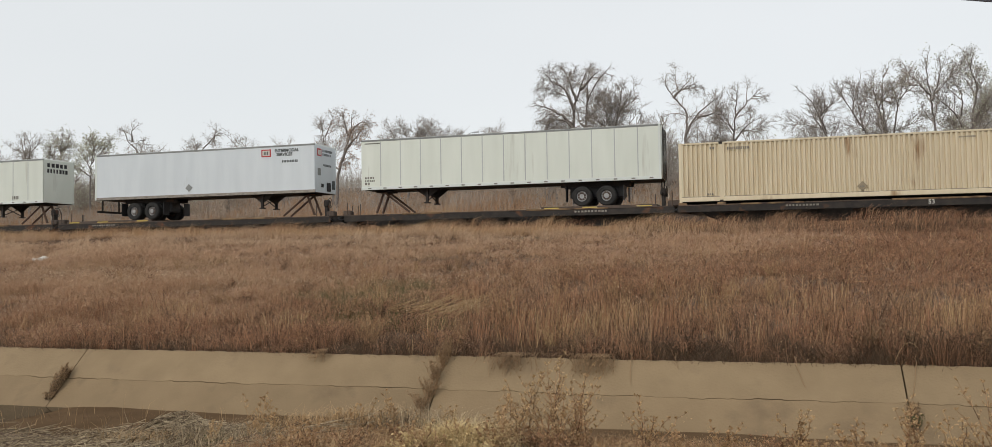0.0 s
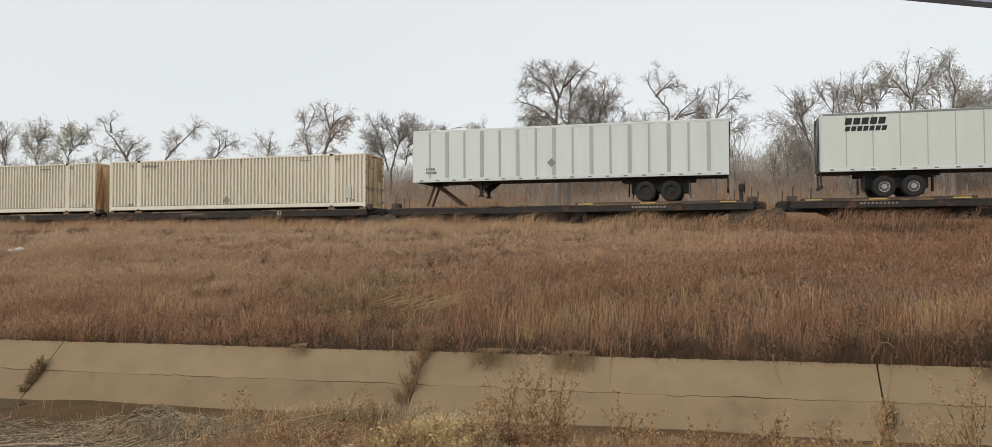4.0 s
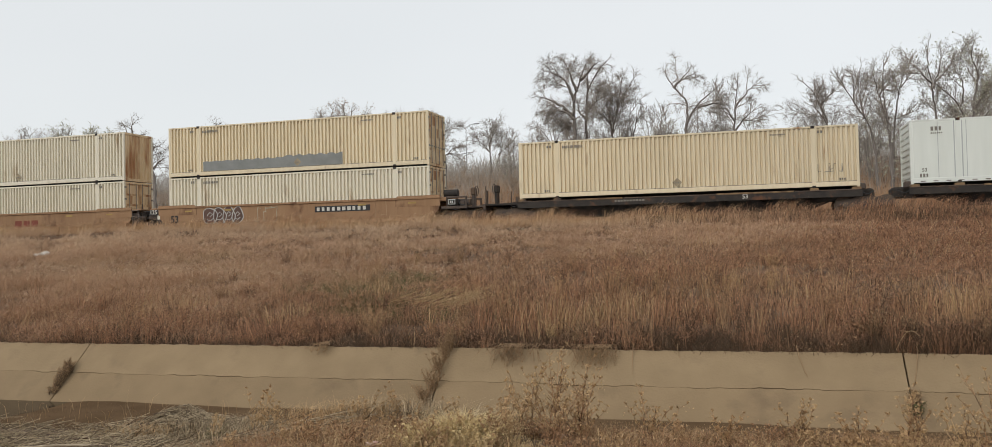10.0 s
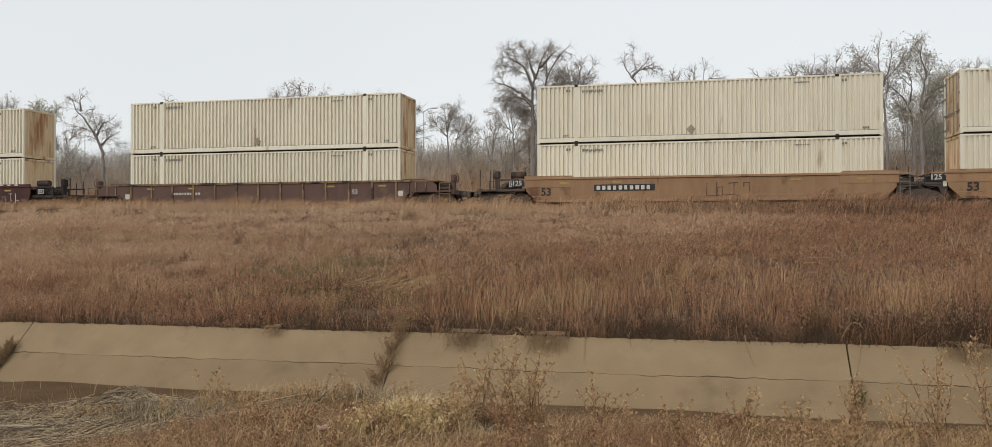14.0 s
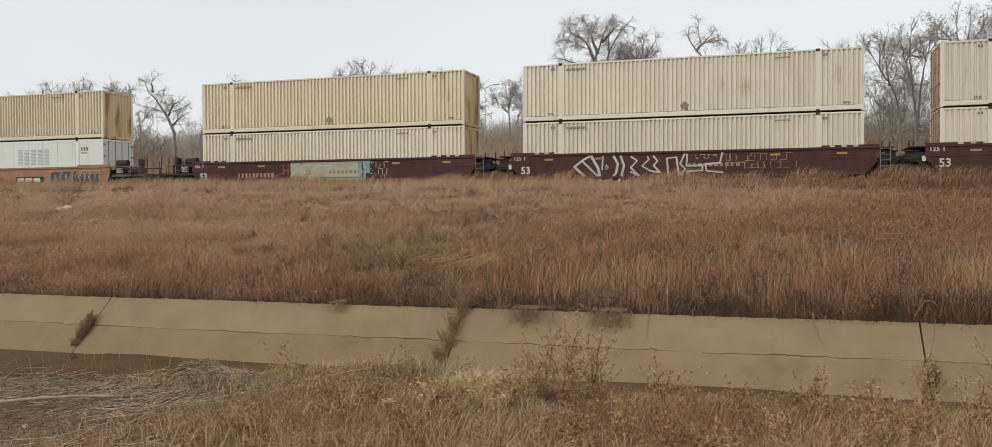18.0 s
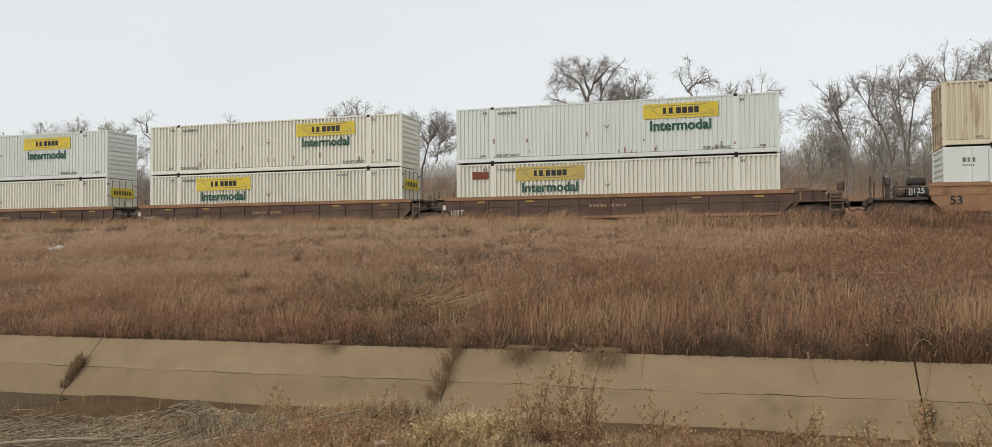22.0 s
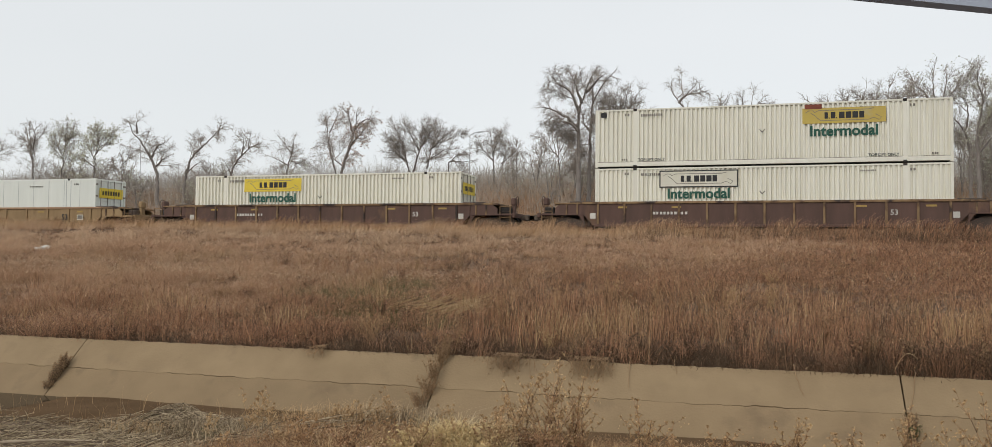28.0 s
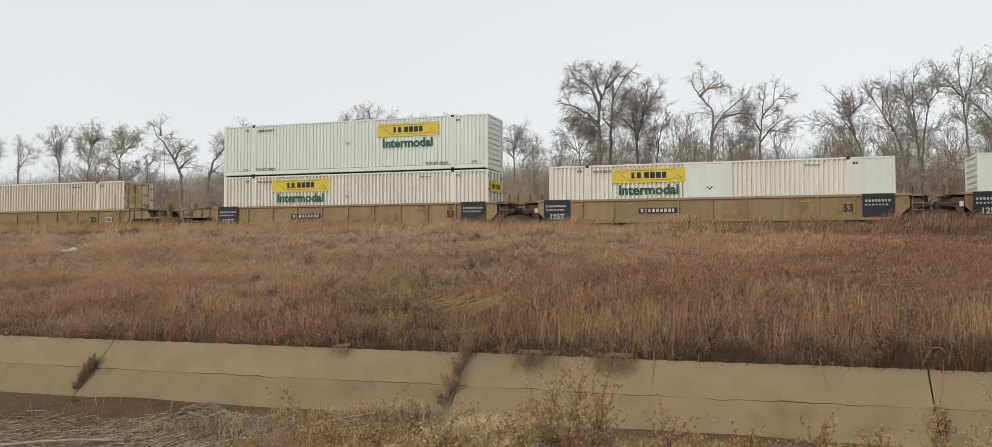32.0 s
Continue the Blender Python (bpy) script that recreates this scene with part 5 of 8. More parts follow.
# ---- the train's order, from its head to its tail; u is where a load's rear end stands at 16 s ----
rng = random.Random(11)
BOX_Z, WELL_LOW, WELL_HIGH = 1.26, 0.36, 0.36 + TALL + 0.035


def tan_box(u, z, doors=1, paint="tan", label="tan corrugated steel shipping container", patch=False):
    ob = container(paint, "folded", doors, u, z, label)
    face_marks(ob, rng)
    if patch:
        edge = [(-5.75 + i * 0.2, (0.84 if i < 26 else 0.92) + 0.035 * math.sin(i * 1.9) + 0.02 * math.sin(i * 4.3)) for i in range(45)]
        bm = extrude_y([(-5.75, 0.29), (3.05, 0.29)] + edge[::-1], -SIDE - 0.004, -SIDE)
        part("overpaint", bm, "patch", ob, "long patch of grey overpaint")
    return ob


def spine_box(u, doors, paint, label, smooth=False, left_coupler=False):
    spine_unit(u - 0.1, LONG + 0.2, "box", left_coupler, "dark spine car carrying one container", rng)
    if smooth:
        ob = container("clean", "smooth", doors, u, BOX_Z, label)
        for x in (-7.2, 6.5):
            bars(ob, x, 2.38, glyphs(0.5, 3, rng), 0.18, "ink")
            bars(ob, x, 2.24, glyphs(0.5, 6, rng), 0.06, "ink")
        bars(ob, 2.1, 2.48, glyphs(1.7, 9, rng), 0.13, "ink")
        bars(ob, -1.0, 2.48, glyphs(0.6, 6, rng), 0.1, "ink")
        bars(ob, -7.7, 0.3, glyphs(0.4, 3, rng), 0.16, "ink")
        word("53", 0.16, "ink", ob, -7.5, -SIDE - 0.004, 0.62, 0.002)
        return ob
    return tan_box(u, BOX_Z, doors, paint, label)


tan_box(245.22, BOX_Z, 1, "tan", "weathered tan corrugated container on a spine car")
spine_unit(245.12, LONG + 0.2, "box", False, "dark spine car carrying one container", rng)

# four road trailers on spine cars
spine_unit(227.35, 17.6, "trailer", False, "dark spine car with a worn wheel platform", rng, (2.2, 8.0))
t1 = trailer(228.35, 16.05, -1, "seamed", "off-white road trailer with faint panel seams", rng)
bars(t1, -7.8, 1.66, glyphs(0.6, 6, rng), 0.1, "ink", -1.285)
bars(t1, -7.8, 1.82, glyphs(0.6, 4, rng), 0.1, "ink", -1.285)
bars(t1, -7.8, 1.5, glyphs(0.35, 2, rng), 0.12, "ink", -1.285)
bars(t1, -7.8, 3.7, [0.9], 0.05, "ink", -1.285)

spine_unit(208.3, 18.2, "trailer", False, "dark spine car with a worn wheel platform", rng, (-8.4, -2.4))
t2 = trailer(210.91, 14.65, 1, "plain", "smooth white road trailer with red logo", rng)
logo = part("logo", boxes((4.0, 4.6, -1.288, -1.282, 3.3, 3.72), bevel=0.0), "red", t2, "red square logo")
part("logo_field", boxes((4.07, 4.53, -1.291, -1.288, 3.36, 3.66)), "white_text", logo)
bars(logo, 4.16, 3.42, glyphs(0.3, 3, rng), 0.18, "grey_text", -1.293)
word("INTERMODAL", 0.17, "grey_text", t2, 5.6, -1.284, 3.62, 0.008)
word("SERVICES", 0.17, "grey_text", t2, 5.45, -1.284, 3.4, 0.008)
bars(t2, 5.3, 2.95, glyphs(1.0, 10, rng), 0.13, "grey_text", -1.284)
part("placard", extrude_y([(-0.75, 1.52), (-0.5, 1.75), (-0.75, 1.98), (-1.0, 1.75)], -1.288, -1.282), "patch", t2, "grey diamond placard")
front_logo = part("logo", boxes((7.326, 7.331, -1.0, -0.5, 3.28, 3.7)), "red", t2, "red square logo on the front wall")
part("logo_field", boxes((7.331, 7.334, -0.92, -0.58, 3.35, 3.63)), "white_text", front_logo)
bars(t2, -0.38, 3.55, glyphs(1.2, 9, rng), 0.13, "grey_text", end_x=7.331)
bars(t2, -0.38, 3.34, glyphs(1.0, 7, rng), 0.13, "grey_text", end_x=7.331)
bars(t2, -0.3, 2.75, glyphs(0.95, 8, rng), 0.12, "grey_text", end_x=7.331)
part("placard", boxes((7.326, 7.333, -0.95, -0.6, 2.2, 2.6)), "patch", t2, "grey diamond placard")
part("connector_plate", boxes((7.326, 7.36, 0.1, 0.55, 1.35, 1.85), bevel=0.01), "black", t2)
part("connector_plate", boxes((7.326, 7.36, 0.75, 1.05, 1.5, 2.0), bevel=0.01), "grey_text", t2)
part("connector_plate", boxes((7.326, 7.36, -0.55, -0.3, 1.55, 1.75), bevel=0.01), "black", t2)

spine_unit(189.7, 18.2, "trailer", False, "dark spine car with a worn wheel platform", rng, (-8.6, -1.2))
t3 = trailer(191.04, 16.05, 1, "seamed", "off-white road trailer with black block lettering", rng)
for row, (z, tall) in enumerate(((3.38, 0.31), (3.08, 0.22))):
    for i in range(5 + 2 * row):
        x, w = -6.95 + i * (0.36 if not row else 0.262), (0.29 if not row else 0.205)
        part("company_mark", extrude_y([(x, z), (x + w, z), (x + w + 0.06, z + tall), (x + 0.06, z + tall)], -1.286, -1.28), "black", t3, "bold slanted black lettering block")
bars(t3, -0.95, 3.45, glyphs(1.7, 5, rng), 0.24, "black", end_x=8.03)
bars(t3, -0.95, 3.1, glyphs(1.7, 7, rng), 0.24, "black", end_x=8.03)
bars(t3, 5.7, 1.5, glyphs(0.5, 4, rng), 0.2, "ink", -1.285)

spine_unit(169.75, 18.3, "trailer", False, "dark spine car with a worn wheel platform", rng, (0.6, 8.6))
t4 = trailer(170.85, 16.1, -1, "ribbed", "grey-white ribbed road trailer with rear doors", rng)
bars(t4, -7.3, 1.66, glyphs(0.6, 6, rng), 0.12, "ink", -1.3)
bars(t4, -7.3, 1.84, glyphs(0.5, 4, rng), 0.12, "ink", -1.3)
part("placard", extrude_y([(-0.6, 1.82), (-0.36, 2.05), (-0.6, 2.28), (-0.84, 2.05)], -1.304, -1.298), "patch", t4, "grey diamond placard")

# single boxes on spine cars
k5 = spine_box(152.0, 1, "cream", "cream corrugated container on a spine car")
part("overpaint", boxes((6.9, 7.25, -SIDE - 0.006, -SIDE, 0.5, 1.1)), "white_text", k5)
spine_box(134.84, -1, "cream", "dirty cream corrugated container on a spine car")
spine_box(117.66, -1, "tan", "tan corrugated container with rust-stained end")
spine_box(100.52, 1, "clean", "white smooth-sided container on a spine car", True)
k9 = spine_box(82.24, 1, "tan", "tan corrugated container with rusty doors and a scrawl", False, True)
scrawl(k9, 6.3, 0.75, 1.3, 0.35, "ink", 4, -SIDE - 0.004, 5, 0.03)


# three joined tan well units
d10 = well_unit("tan", 61.19, "link", "coupler", "rusty tan well car unit with graffiti", rng)
for cx, w, h in ((-5.25, 0.46, 0.5), (-4.62, 0.42, 0.46), (-4.02, 0.4, 0.5), (-3.45, 0.36, 0.46)):
    round_ = [(cx + w * (1 + 0.1 * math.sin(3 * a + cx)) * math.cos(a), 0.98 + h * (1 + 0.12 * math.sin(2 * a + 2 * cx)) * math.sin(a)) for a in [k * math.tau / 18 for k in range(18)]]
    letter = part("graffiti", extrude_y(round_, -1.447 - 0.0002 * cx, -1.443), "brown_car", d10, "dark bubble graffiti letter with a white outline")
    spray_strokes(letter, "spray", ((0.055, round_ + round_[:1]), (0.04, [(cx - 0.4 * w, 0.98 + 0.1 * h), (cx, 0.98 + 0.45 * h), (cx + 0.4 * w, 0.98 + 0.2 * h), (cx, 0.98 - 0.05 * h)]), (0.04, [(cx - 0.35 * w, 0.98 - 0.4 * h), (cx + 0.1 * w, 0.98 - 0.5 * h), (cx + 0.45 * w, 0.98 - 0.25 * h)])), -1.4515 - 0.001 * cx)
scrawl(d10, -2.3, 0.6, 1.4, 0.75, "spray_pale", 2, n=4, thick=0.04)
scrawl(d10, 5.0, 0.7, 1.0, 0.7, "chord", 3, n=3, thick=0.05)
tan_box(61.19, WELL_LOW, 1, "cream")
tan_box(61.19, WELL_HIGH, 1, "tan", "tan corrugated container with grey overpaint strip", True)
d11 = well_unit("tan", 41.92, "link", "joint", "rusty tan well car unit", rng)
scrawl(d11, -3.6, 0.7, 1.7, 0.6, "tan_car", 5, n=5)
tan_box(41.92, WELL_LOW, 1, "cream")
tan_box(41.92, WELL_HIGH, -1, "cream", "off-white corrugated container stacked on another")
d12 = well_unit("tan", 22.56, "coupler", "joint", "rusty tan well car unit with dark scrawls", rng)
scrawl(d12, 0.2, 0.6, 2.0, 0.6, "brown_car", 6, n=4, thick=0.05)
tan_box(22.56, WELL_LOW, 1, "cream")
tan_box(22.56, WELL_HIGH, 1, "cream", "cream corrugated container stacked on another")

# one dark ribbed well car
well_unit("brown", -0.87, "coupler", "coupler", "dark brown ribbed well car", rng)
tan_box(-0.87, WELL_LOW, -1, "cream")
tan_box(-0.87, WELL_HIGH, -1, "cream", "cream container with rust-streaked end, stacked")

# three joined maroon well units
d14 = well_unit("maroon", -24.2, "link", "coupler", "dark maroon well car unit with white scrawls", rng)
scrawl(d14, -3.0, 0.95, 1.9, 0.4, "spray", 7, n=8, thick=0.022)
scrawl(d14, 0.9, 1.0, 1.6, 0.35, "spray", 8, n=7, thick=0.022)
scrawl(d14, 6.3, 0.6, 1.6, 0.55, "spray", 9, n=7, thick=0.03)
tan_box(-24.2, WELL_LOW, -1, "cream")
tan_box(-24.2, WELL_HIGH, -1, "cream", "pale cream corrugated container, stacked")
d15 = well_unit("maroon", -43.47, "link", "joint", "dark maroon well car unit with large white graffiti", rng)
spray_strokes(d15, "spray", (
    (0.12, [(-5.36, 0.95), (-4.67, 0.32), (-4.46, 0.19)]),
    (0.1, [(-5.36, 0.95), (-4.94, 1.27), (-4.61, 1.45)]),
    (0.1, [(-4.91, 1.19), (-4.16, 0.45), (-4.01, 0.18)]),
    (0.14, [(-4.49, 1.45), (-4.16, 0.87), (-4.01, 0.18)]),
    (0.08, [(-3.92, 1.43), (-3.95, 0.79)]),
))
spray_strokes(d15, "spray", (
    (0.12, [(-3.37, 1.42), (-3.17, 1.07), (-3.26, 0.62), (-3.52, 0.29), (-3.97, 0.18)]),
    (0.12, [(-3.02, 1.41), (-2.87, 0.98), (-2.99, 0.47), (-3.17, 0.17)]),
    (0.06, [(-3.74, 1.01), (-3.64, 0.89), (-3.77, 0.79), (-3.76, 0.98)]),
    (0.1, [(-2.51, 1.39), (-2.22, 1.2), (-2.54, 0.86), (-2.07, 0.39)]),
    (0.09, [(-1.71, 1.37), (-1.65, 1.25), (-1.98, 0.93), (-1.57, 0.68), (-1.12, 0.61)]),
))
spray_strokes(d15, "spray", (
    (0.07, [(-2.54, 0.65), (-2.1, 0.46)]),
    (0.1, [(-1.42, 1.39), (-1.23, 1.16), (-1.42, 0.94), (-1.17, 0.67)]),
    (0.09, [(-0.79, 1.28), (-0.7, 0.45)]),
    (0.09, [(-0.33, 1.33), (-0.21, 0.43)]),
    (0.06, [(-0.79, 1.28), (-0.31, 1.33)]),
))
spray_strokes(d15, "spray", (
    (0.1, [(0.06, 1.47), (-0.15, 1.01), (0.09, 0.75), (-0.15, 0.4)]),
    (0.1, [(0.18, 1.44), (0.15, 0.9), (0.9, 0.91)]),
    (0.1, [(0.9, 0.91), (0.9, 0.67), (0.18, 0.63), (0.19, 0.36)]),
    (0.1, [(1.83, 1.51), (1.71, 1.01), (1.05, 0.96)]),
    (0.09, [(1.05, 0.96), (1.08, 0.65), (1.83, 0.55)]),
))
scrawl(d15, 1.9, 1.1, 3.1, 0.32, "chord", 12, n=11, thick=0.03)
scrawl(d15, 2.0, 0.74, 3.2, 0.28, "chord", 18, n=11, thick=0.03)
scrawl(d15, 0.6, 1.25, 1.0, 0.16, "spray", 19, n=5, thick=0.02)
tan_box(-43.47, WELL_LOW, -1, "cream")
tan_box(-43.47, WELL_HIGH, -1, "cream", "pale cream corrugated container with rusty end, stacked")
d16 = well_unit("maroon", -62.8, "coupler", "joint", "dark maroon well car unit with pale green graffiti", rng)
panel = part("graffiti_field", boxes((-2.2, 2.1, -1.436, -1.431, 0.46, 1.5)), "spray_pale", d16, "pale green sprayed field")
scrawl(panel, -1.5, 0.8, 2.4, 0.5, "spray", 13, -1.44, 4, 0.05)
part("graffiti", boxes((-1.3, -0.95, -1.44, -1.436, 0.8, 1.1)), "chord", panel)
scrawl(d16, 1.9, 0.5, 0.7, 1.0, "spray_blue", 14, n=3, thick=0.2)
scrawl(d16, 2.3, 1.15, 1.5, 0.28, "spray", 15, n=6, thick=0.03)
scrawl(d16, 2.2, 0.82, 1.5, 0.26, "spray", 20, n=6, thick=0.03)
scrawl(d16, 2.4, 0.5, 1.2, 0.24, "spray", 21, n=5, thick=0.03)
bars(d16, -5.6, 0.72, glyphs(2.4, 10, rng), 0.24, "chord", -1.45)
scrawl(d16, -2.9, 0.9, 0.6, 0.5, "rust_patch", 16, n=2, thick=0.12)
tan_box(-62.8, WELL_LOW, -1, "cream")
tan_box(-62.8, WELL_HIGH, -1, "pale_tan", "tan corrugated container, stacked on another")

# one orange-brown well car
d17 = well_unit("orange", -86.03, "coupler", "coupler", "orange-brown well car with black and white panel", rng)
bars(d17, 1.45, 0.6, [2.2], 0.42, "black", -1.442)
bars(d17, 1.6, 0.68, [0.5, -0.13, 0.5, -0.13, 0.5], 0.26, "sign_pale", -1.447)
for i, (x, w) in enumerate(((4.2, 0.85), (5.05, 0.8), (5.9, 0.55), (6.5, 0.75), (7.25, 0.75))):
    outline = [(x, 0.52), (x + 0.8 * w, 0.5), (x + w, 0.72), (x + 0.75 * w, 0.92), (x + 0.95 * w, 1.3), (x + 0.1 * w, 1.34), (x - 0.06 * w, 0.95)]
    letter = part("graffiti", extrude_y(outline, -1.446, -1.442), "grey_text", d17, "grey graffiti letter with a pale outline")
    spray_strokes(letter, "white_text", ((0.022, outline + outline[:1]),), -1.45)
    part("graffiti", boxes((x + 0.3 * w, x + 0.5 * w, -1.452, -1.447, 0.75, 1.12)), "patch" if i % 2 else "tan_car", letter)
ob = container("clean", "smooth", 1, -86.03, WELL_LOW, "white smooth-sided container in a well car")
for x in (-7.3, 6.4):
    bars(ob, x, 2.2, glyphs(0.6, 3, rng), 0.2, "ink")
    bars(ob, x, 2.02, glyphs(0.5, 6, rng), 0.07, "ink")
bars(ob, -4.8, 2.3, glyphs(1.7, 9, rng), 0.13, "ink")
for i in range(5):
    for k in range(11):
        part("louvre", boxes((1.5 + i * 0.52, 1.86 + i * 0.52, -SIDE - 0.008, -SIDE, 1.4 + k * 0.09, 1.44 + k * 0.09)), "faint", ob)
tan_box(-86.03, WELL_HIGH, -1, "pale_tan", "tan corrugated container on a white one")

# three joined red-brown well units with white boxes
for u, left, right, low_paint, spots in ((-109.09, "coupler", "coupler", "sign_worn", True), (-128.36, "link", "joint", "sign_yellow", True), (-147.61, "link", "joint", "sign_yellow", False)):
    if u == -109.09:
        left, right = "link", "coupler"
    elif u == -147.61:
        left, right = "coupler", "joint"
    well_unit("rust", u, left, right, "red-brown well car unit with dusty top chord", rng)
    low = container("white", "folded", 1, u, WELL_LOW, "white corrugated container with yellow sign, in a well")
    company(low, rng, False, low_paint)
    end_sign(low)
    face_marks(low, rng, False)
    high = container("clean" if u in (-109.09, -147.61) else "white", "shallow" if u in (-109.09, -147.61) else "folded", -1, u, WELL_HIGH, "white corrugated container with yellow sign, stacked")
    company(high, rng, True, "sign_yellow")
    face_marks(high, rng, False)
    if spots:
        for k in range(16):
            x, z = rng.uniform(-7.8, 7.8), rng.choice((rng.uniform(0.2, 0.5), rng.uniform(0.2, 1.4)))
            part("rust_streak", boxes((x, x + rng.uniform(0.03, 0.09), -SIDE - 0.003, -SIDE, z, z + rng.uniform(0.08, 0.3))), "tan_car", high)
    if u == -109.09:
        part("red_patch", boxes((-7.2, -6.3, -SIDE - 0.004, -SIDE, 2.1, 2.5)), "rust_patch", low, "faded red patch")
    if u == -147.61:
        part("rust_patch", boxes((-3.35, -2.95, -SIDE - 0.006, -SIDE - 0.003, 1.4, 1.92)), "chord", low)

# dark ribbed well cars
well_unit("brown", -170.82, "coupler", "coupler", "dark brown ribbed well car", rng)
low = container("white", "folded", 1, -170.82, WELL_LOW, "white corrugated container with yellow sign, in a well")
company(low, rng, False, "sign_yellow")
face_marks(low, rng, False)
high = container("clean", "smooth", -1, -170.82, WELL_HIGH, "clean white smooth container with framed yellow sign")
company(high, rng, True, "sign_yellow", True, True, 0.33, "grey_text")

well_unit("brown", -193.9, "coupler", "coupler", "dark brown ribbed well car", rng)
low = container("white", "folded", 1, -193.9, WELL_LOW, "off-white container with faded white sign, in a well")
company(low, rng, False, "sign_pale", True)
face_marks(low, rng, False)
high = container("white", "folded", -1, -193.9, WELL_HIGH, "dirty off-white container with faded yellow sign, stacked")
company(high, rng, True, "sign_worn")
face_marks(high, rng, False)
part("rust_patch", boxes((1.8, 2.55, -SIDE - 0.012, -SIDE, 2.56, 2.78)), "rust_patch", high, "rusty red patch over the sign")
part("black_patch", boxes((-7.8, -7.5, -SIDE - 0.008, -SIDE, 2.5, 2.75)), "black", high)

well_unit("brown", -217.13, "coupler", "coupler", "dark brown ribbed well car with one container", rng)
k23 = container("white", "folded", 1, -217.13, WELL_LOW, "cream-white corrugated container with yellow sign")
company(k23, rng, False, "sign_yellow")
end_sign(k23)
face_marks(k23, rng, False)

# three joined yellow well units
well_unit("yellow", -240.25, "link", "coupler", "faded yellow well car unit with black panels", rng)
k24 = container("clean", "smooth", 1, -240.25, WELL_LOW, "clean white smooth container with framed yellow sign")
company(k24, rng, False, "sign_yellow", True, False, big=True)
end_sign(k24)
bars(k24, 3.2, 2.4, glyphs(1.0, 9, rng), 0.08, "ink")
bars(k24, 6.5, 2.5, glyphs(0.4, 3, rng), 0.1, "ink")
well_unit("yellow", -259.69, "link", "joint", "faded yellow well car unit with black panels", rng)
k25 = container("white", "folded", 1, -259.69, WELL_LOW, "white corrugated container with flat patched panels")
company(k25, rng, False, "sign_yellow")
end_sign(k25)
face_marks(k25, rng, False)
part("patch_panel", boxes((6.22, 7.94, -SIDE - 0.006, -SIDE + 0.03, 0.2, 2.78), bevel=0.004), "clean", k25, "flat grey-white replacement panel")
part("patch_panel", boxes((-1.35, 0.95, -SIDE - 0.006, -SIDE + 0.03, 0.2, 2.78), bevel=0.004), "clean", k25, "flat grey-white replacement panel")
well_unit("yellow", -279.13, "coupler", "joint", "faded yellow well car unit with black panels", rng)
low = container("white", "folded", 1, -279.13, WELL_LOW, "white corrugated container with yellow sign, in a well")
company(low, rng, False, "sign_yellow")
end_sign(low)
face_marks(low, rng, False)
high = container("clean", "shallow", -1, -279.13, WELL_HIGH, "clean white corrugated container with yellow sign, stacked")
company(high, rng, True, "sign_yellow")
face_marks(high, rng, False)

well_unit("yellow", -302.39, "coupler", "coupler", "faded yellow well car with one container", rng)
k27 = container("cream", "folded", 1, -302.39, WELL_LOW, "plain cream-white corrugated container in a well car")
face_marks(k27, rng)

for base in BASES.values():
    for ob in (*base.children_recursive, base):
        bpy.data.objects.remove(ob)


# ---- plants ----
def in_view(x, y, margin=2.0):
    """A fan of ground before the standing place."""
    return (x > -1.16 * y - margin) & (x < 0.42 * y + margin)


def blades(name, x, y, height, width, lean, material, label, category, rng, z=None, bend=0.5, drift=(0.0, 0.0), curved=True, flat=False):
    """Many thin blades in one mesh."""
    n = len(x)
    z = ground_z(x, y) - 0.02 if z is None else z
    a = rng.uniform(0, math.tau, n)
    turn = rng.uniform(0, math.tau, n)
    lx = np.cos(a) * lean + drift[0]
    ly = np.sin(a) * lean + drift[1]
    wx, wy = np.cos(turn) * width / 2, np.sin(turn) * width / 2
    base = np.stack([x, y, z], -1)
    side = np.stack([wx, wy, np.zeros(n)], -1)
    up = np.stack([np.zeros(n), np.zeros(n), height], -1)
    over = np.stack([lx * height, ly * height, np.zeros(n)], -1)
    if curved:
        mid = base + up * (0.62 if not flat else 0.8) + over * (0.32 if not flat else 0.45)
        tip = base + up * (1.0 - 0.25 * bend) + over
        v = np.stack([base - side, base + side, mid - side * 0.7, mid + side * 0.7, tip], 1).reshape(-1, 3)
        t = np.array([(0, 1, 3), (0, 3, 2), (2, 3, 4)])
        tris = (t[None] + 5 * np.arange(n)[:, None, None]).reshape(-1, 3)
    else:
        v = np.stack([base - side, base + side, base + up + over], 1).reshape(-1, 3)
        tris = np.arange(3 * n).reshape(-1, 3)
    ob = part(name, array_mesh(name, v, tris), material)
    return tagged(ob, label, category, "", "stuff")


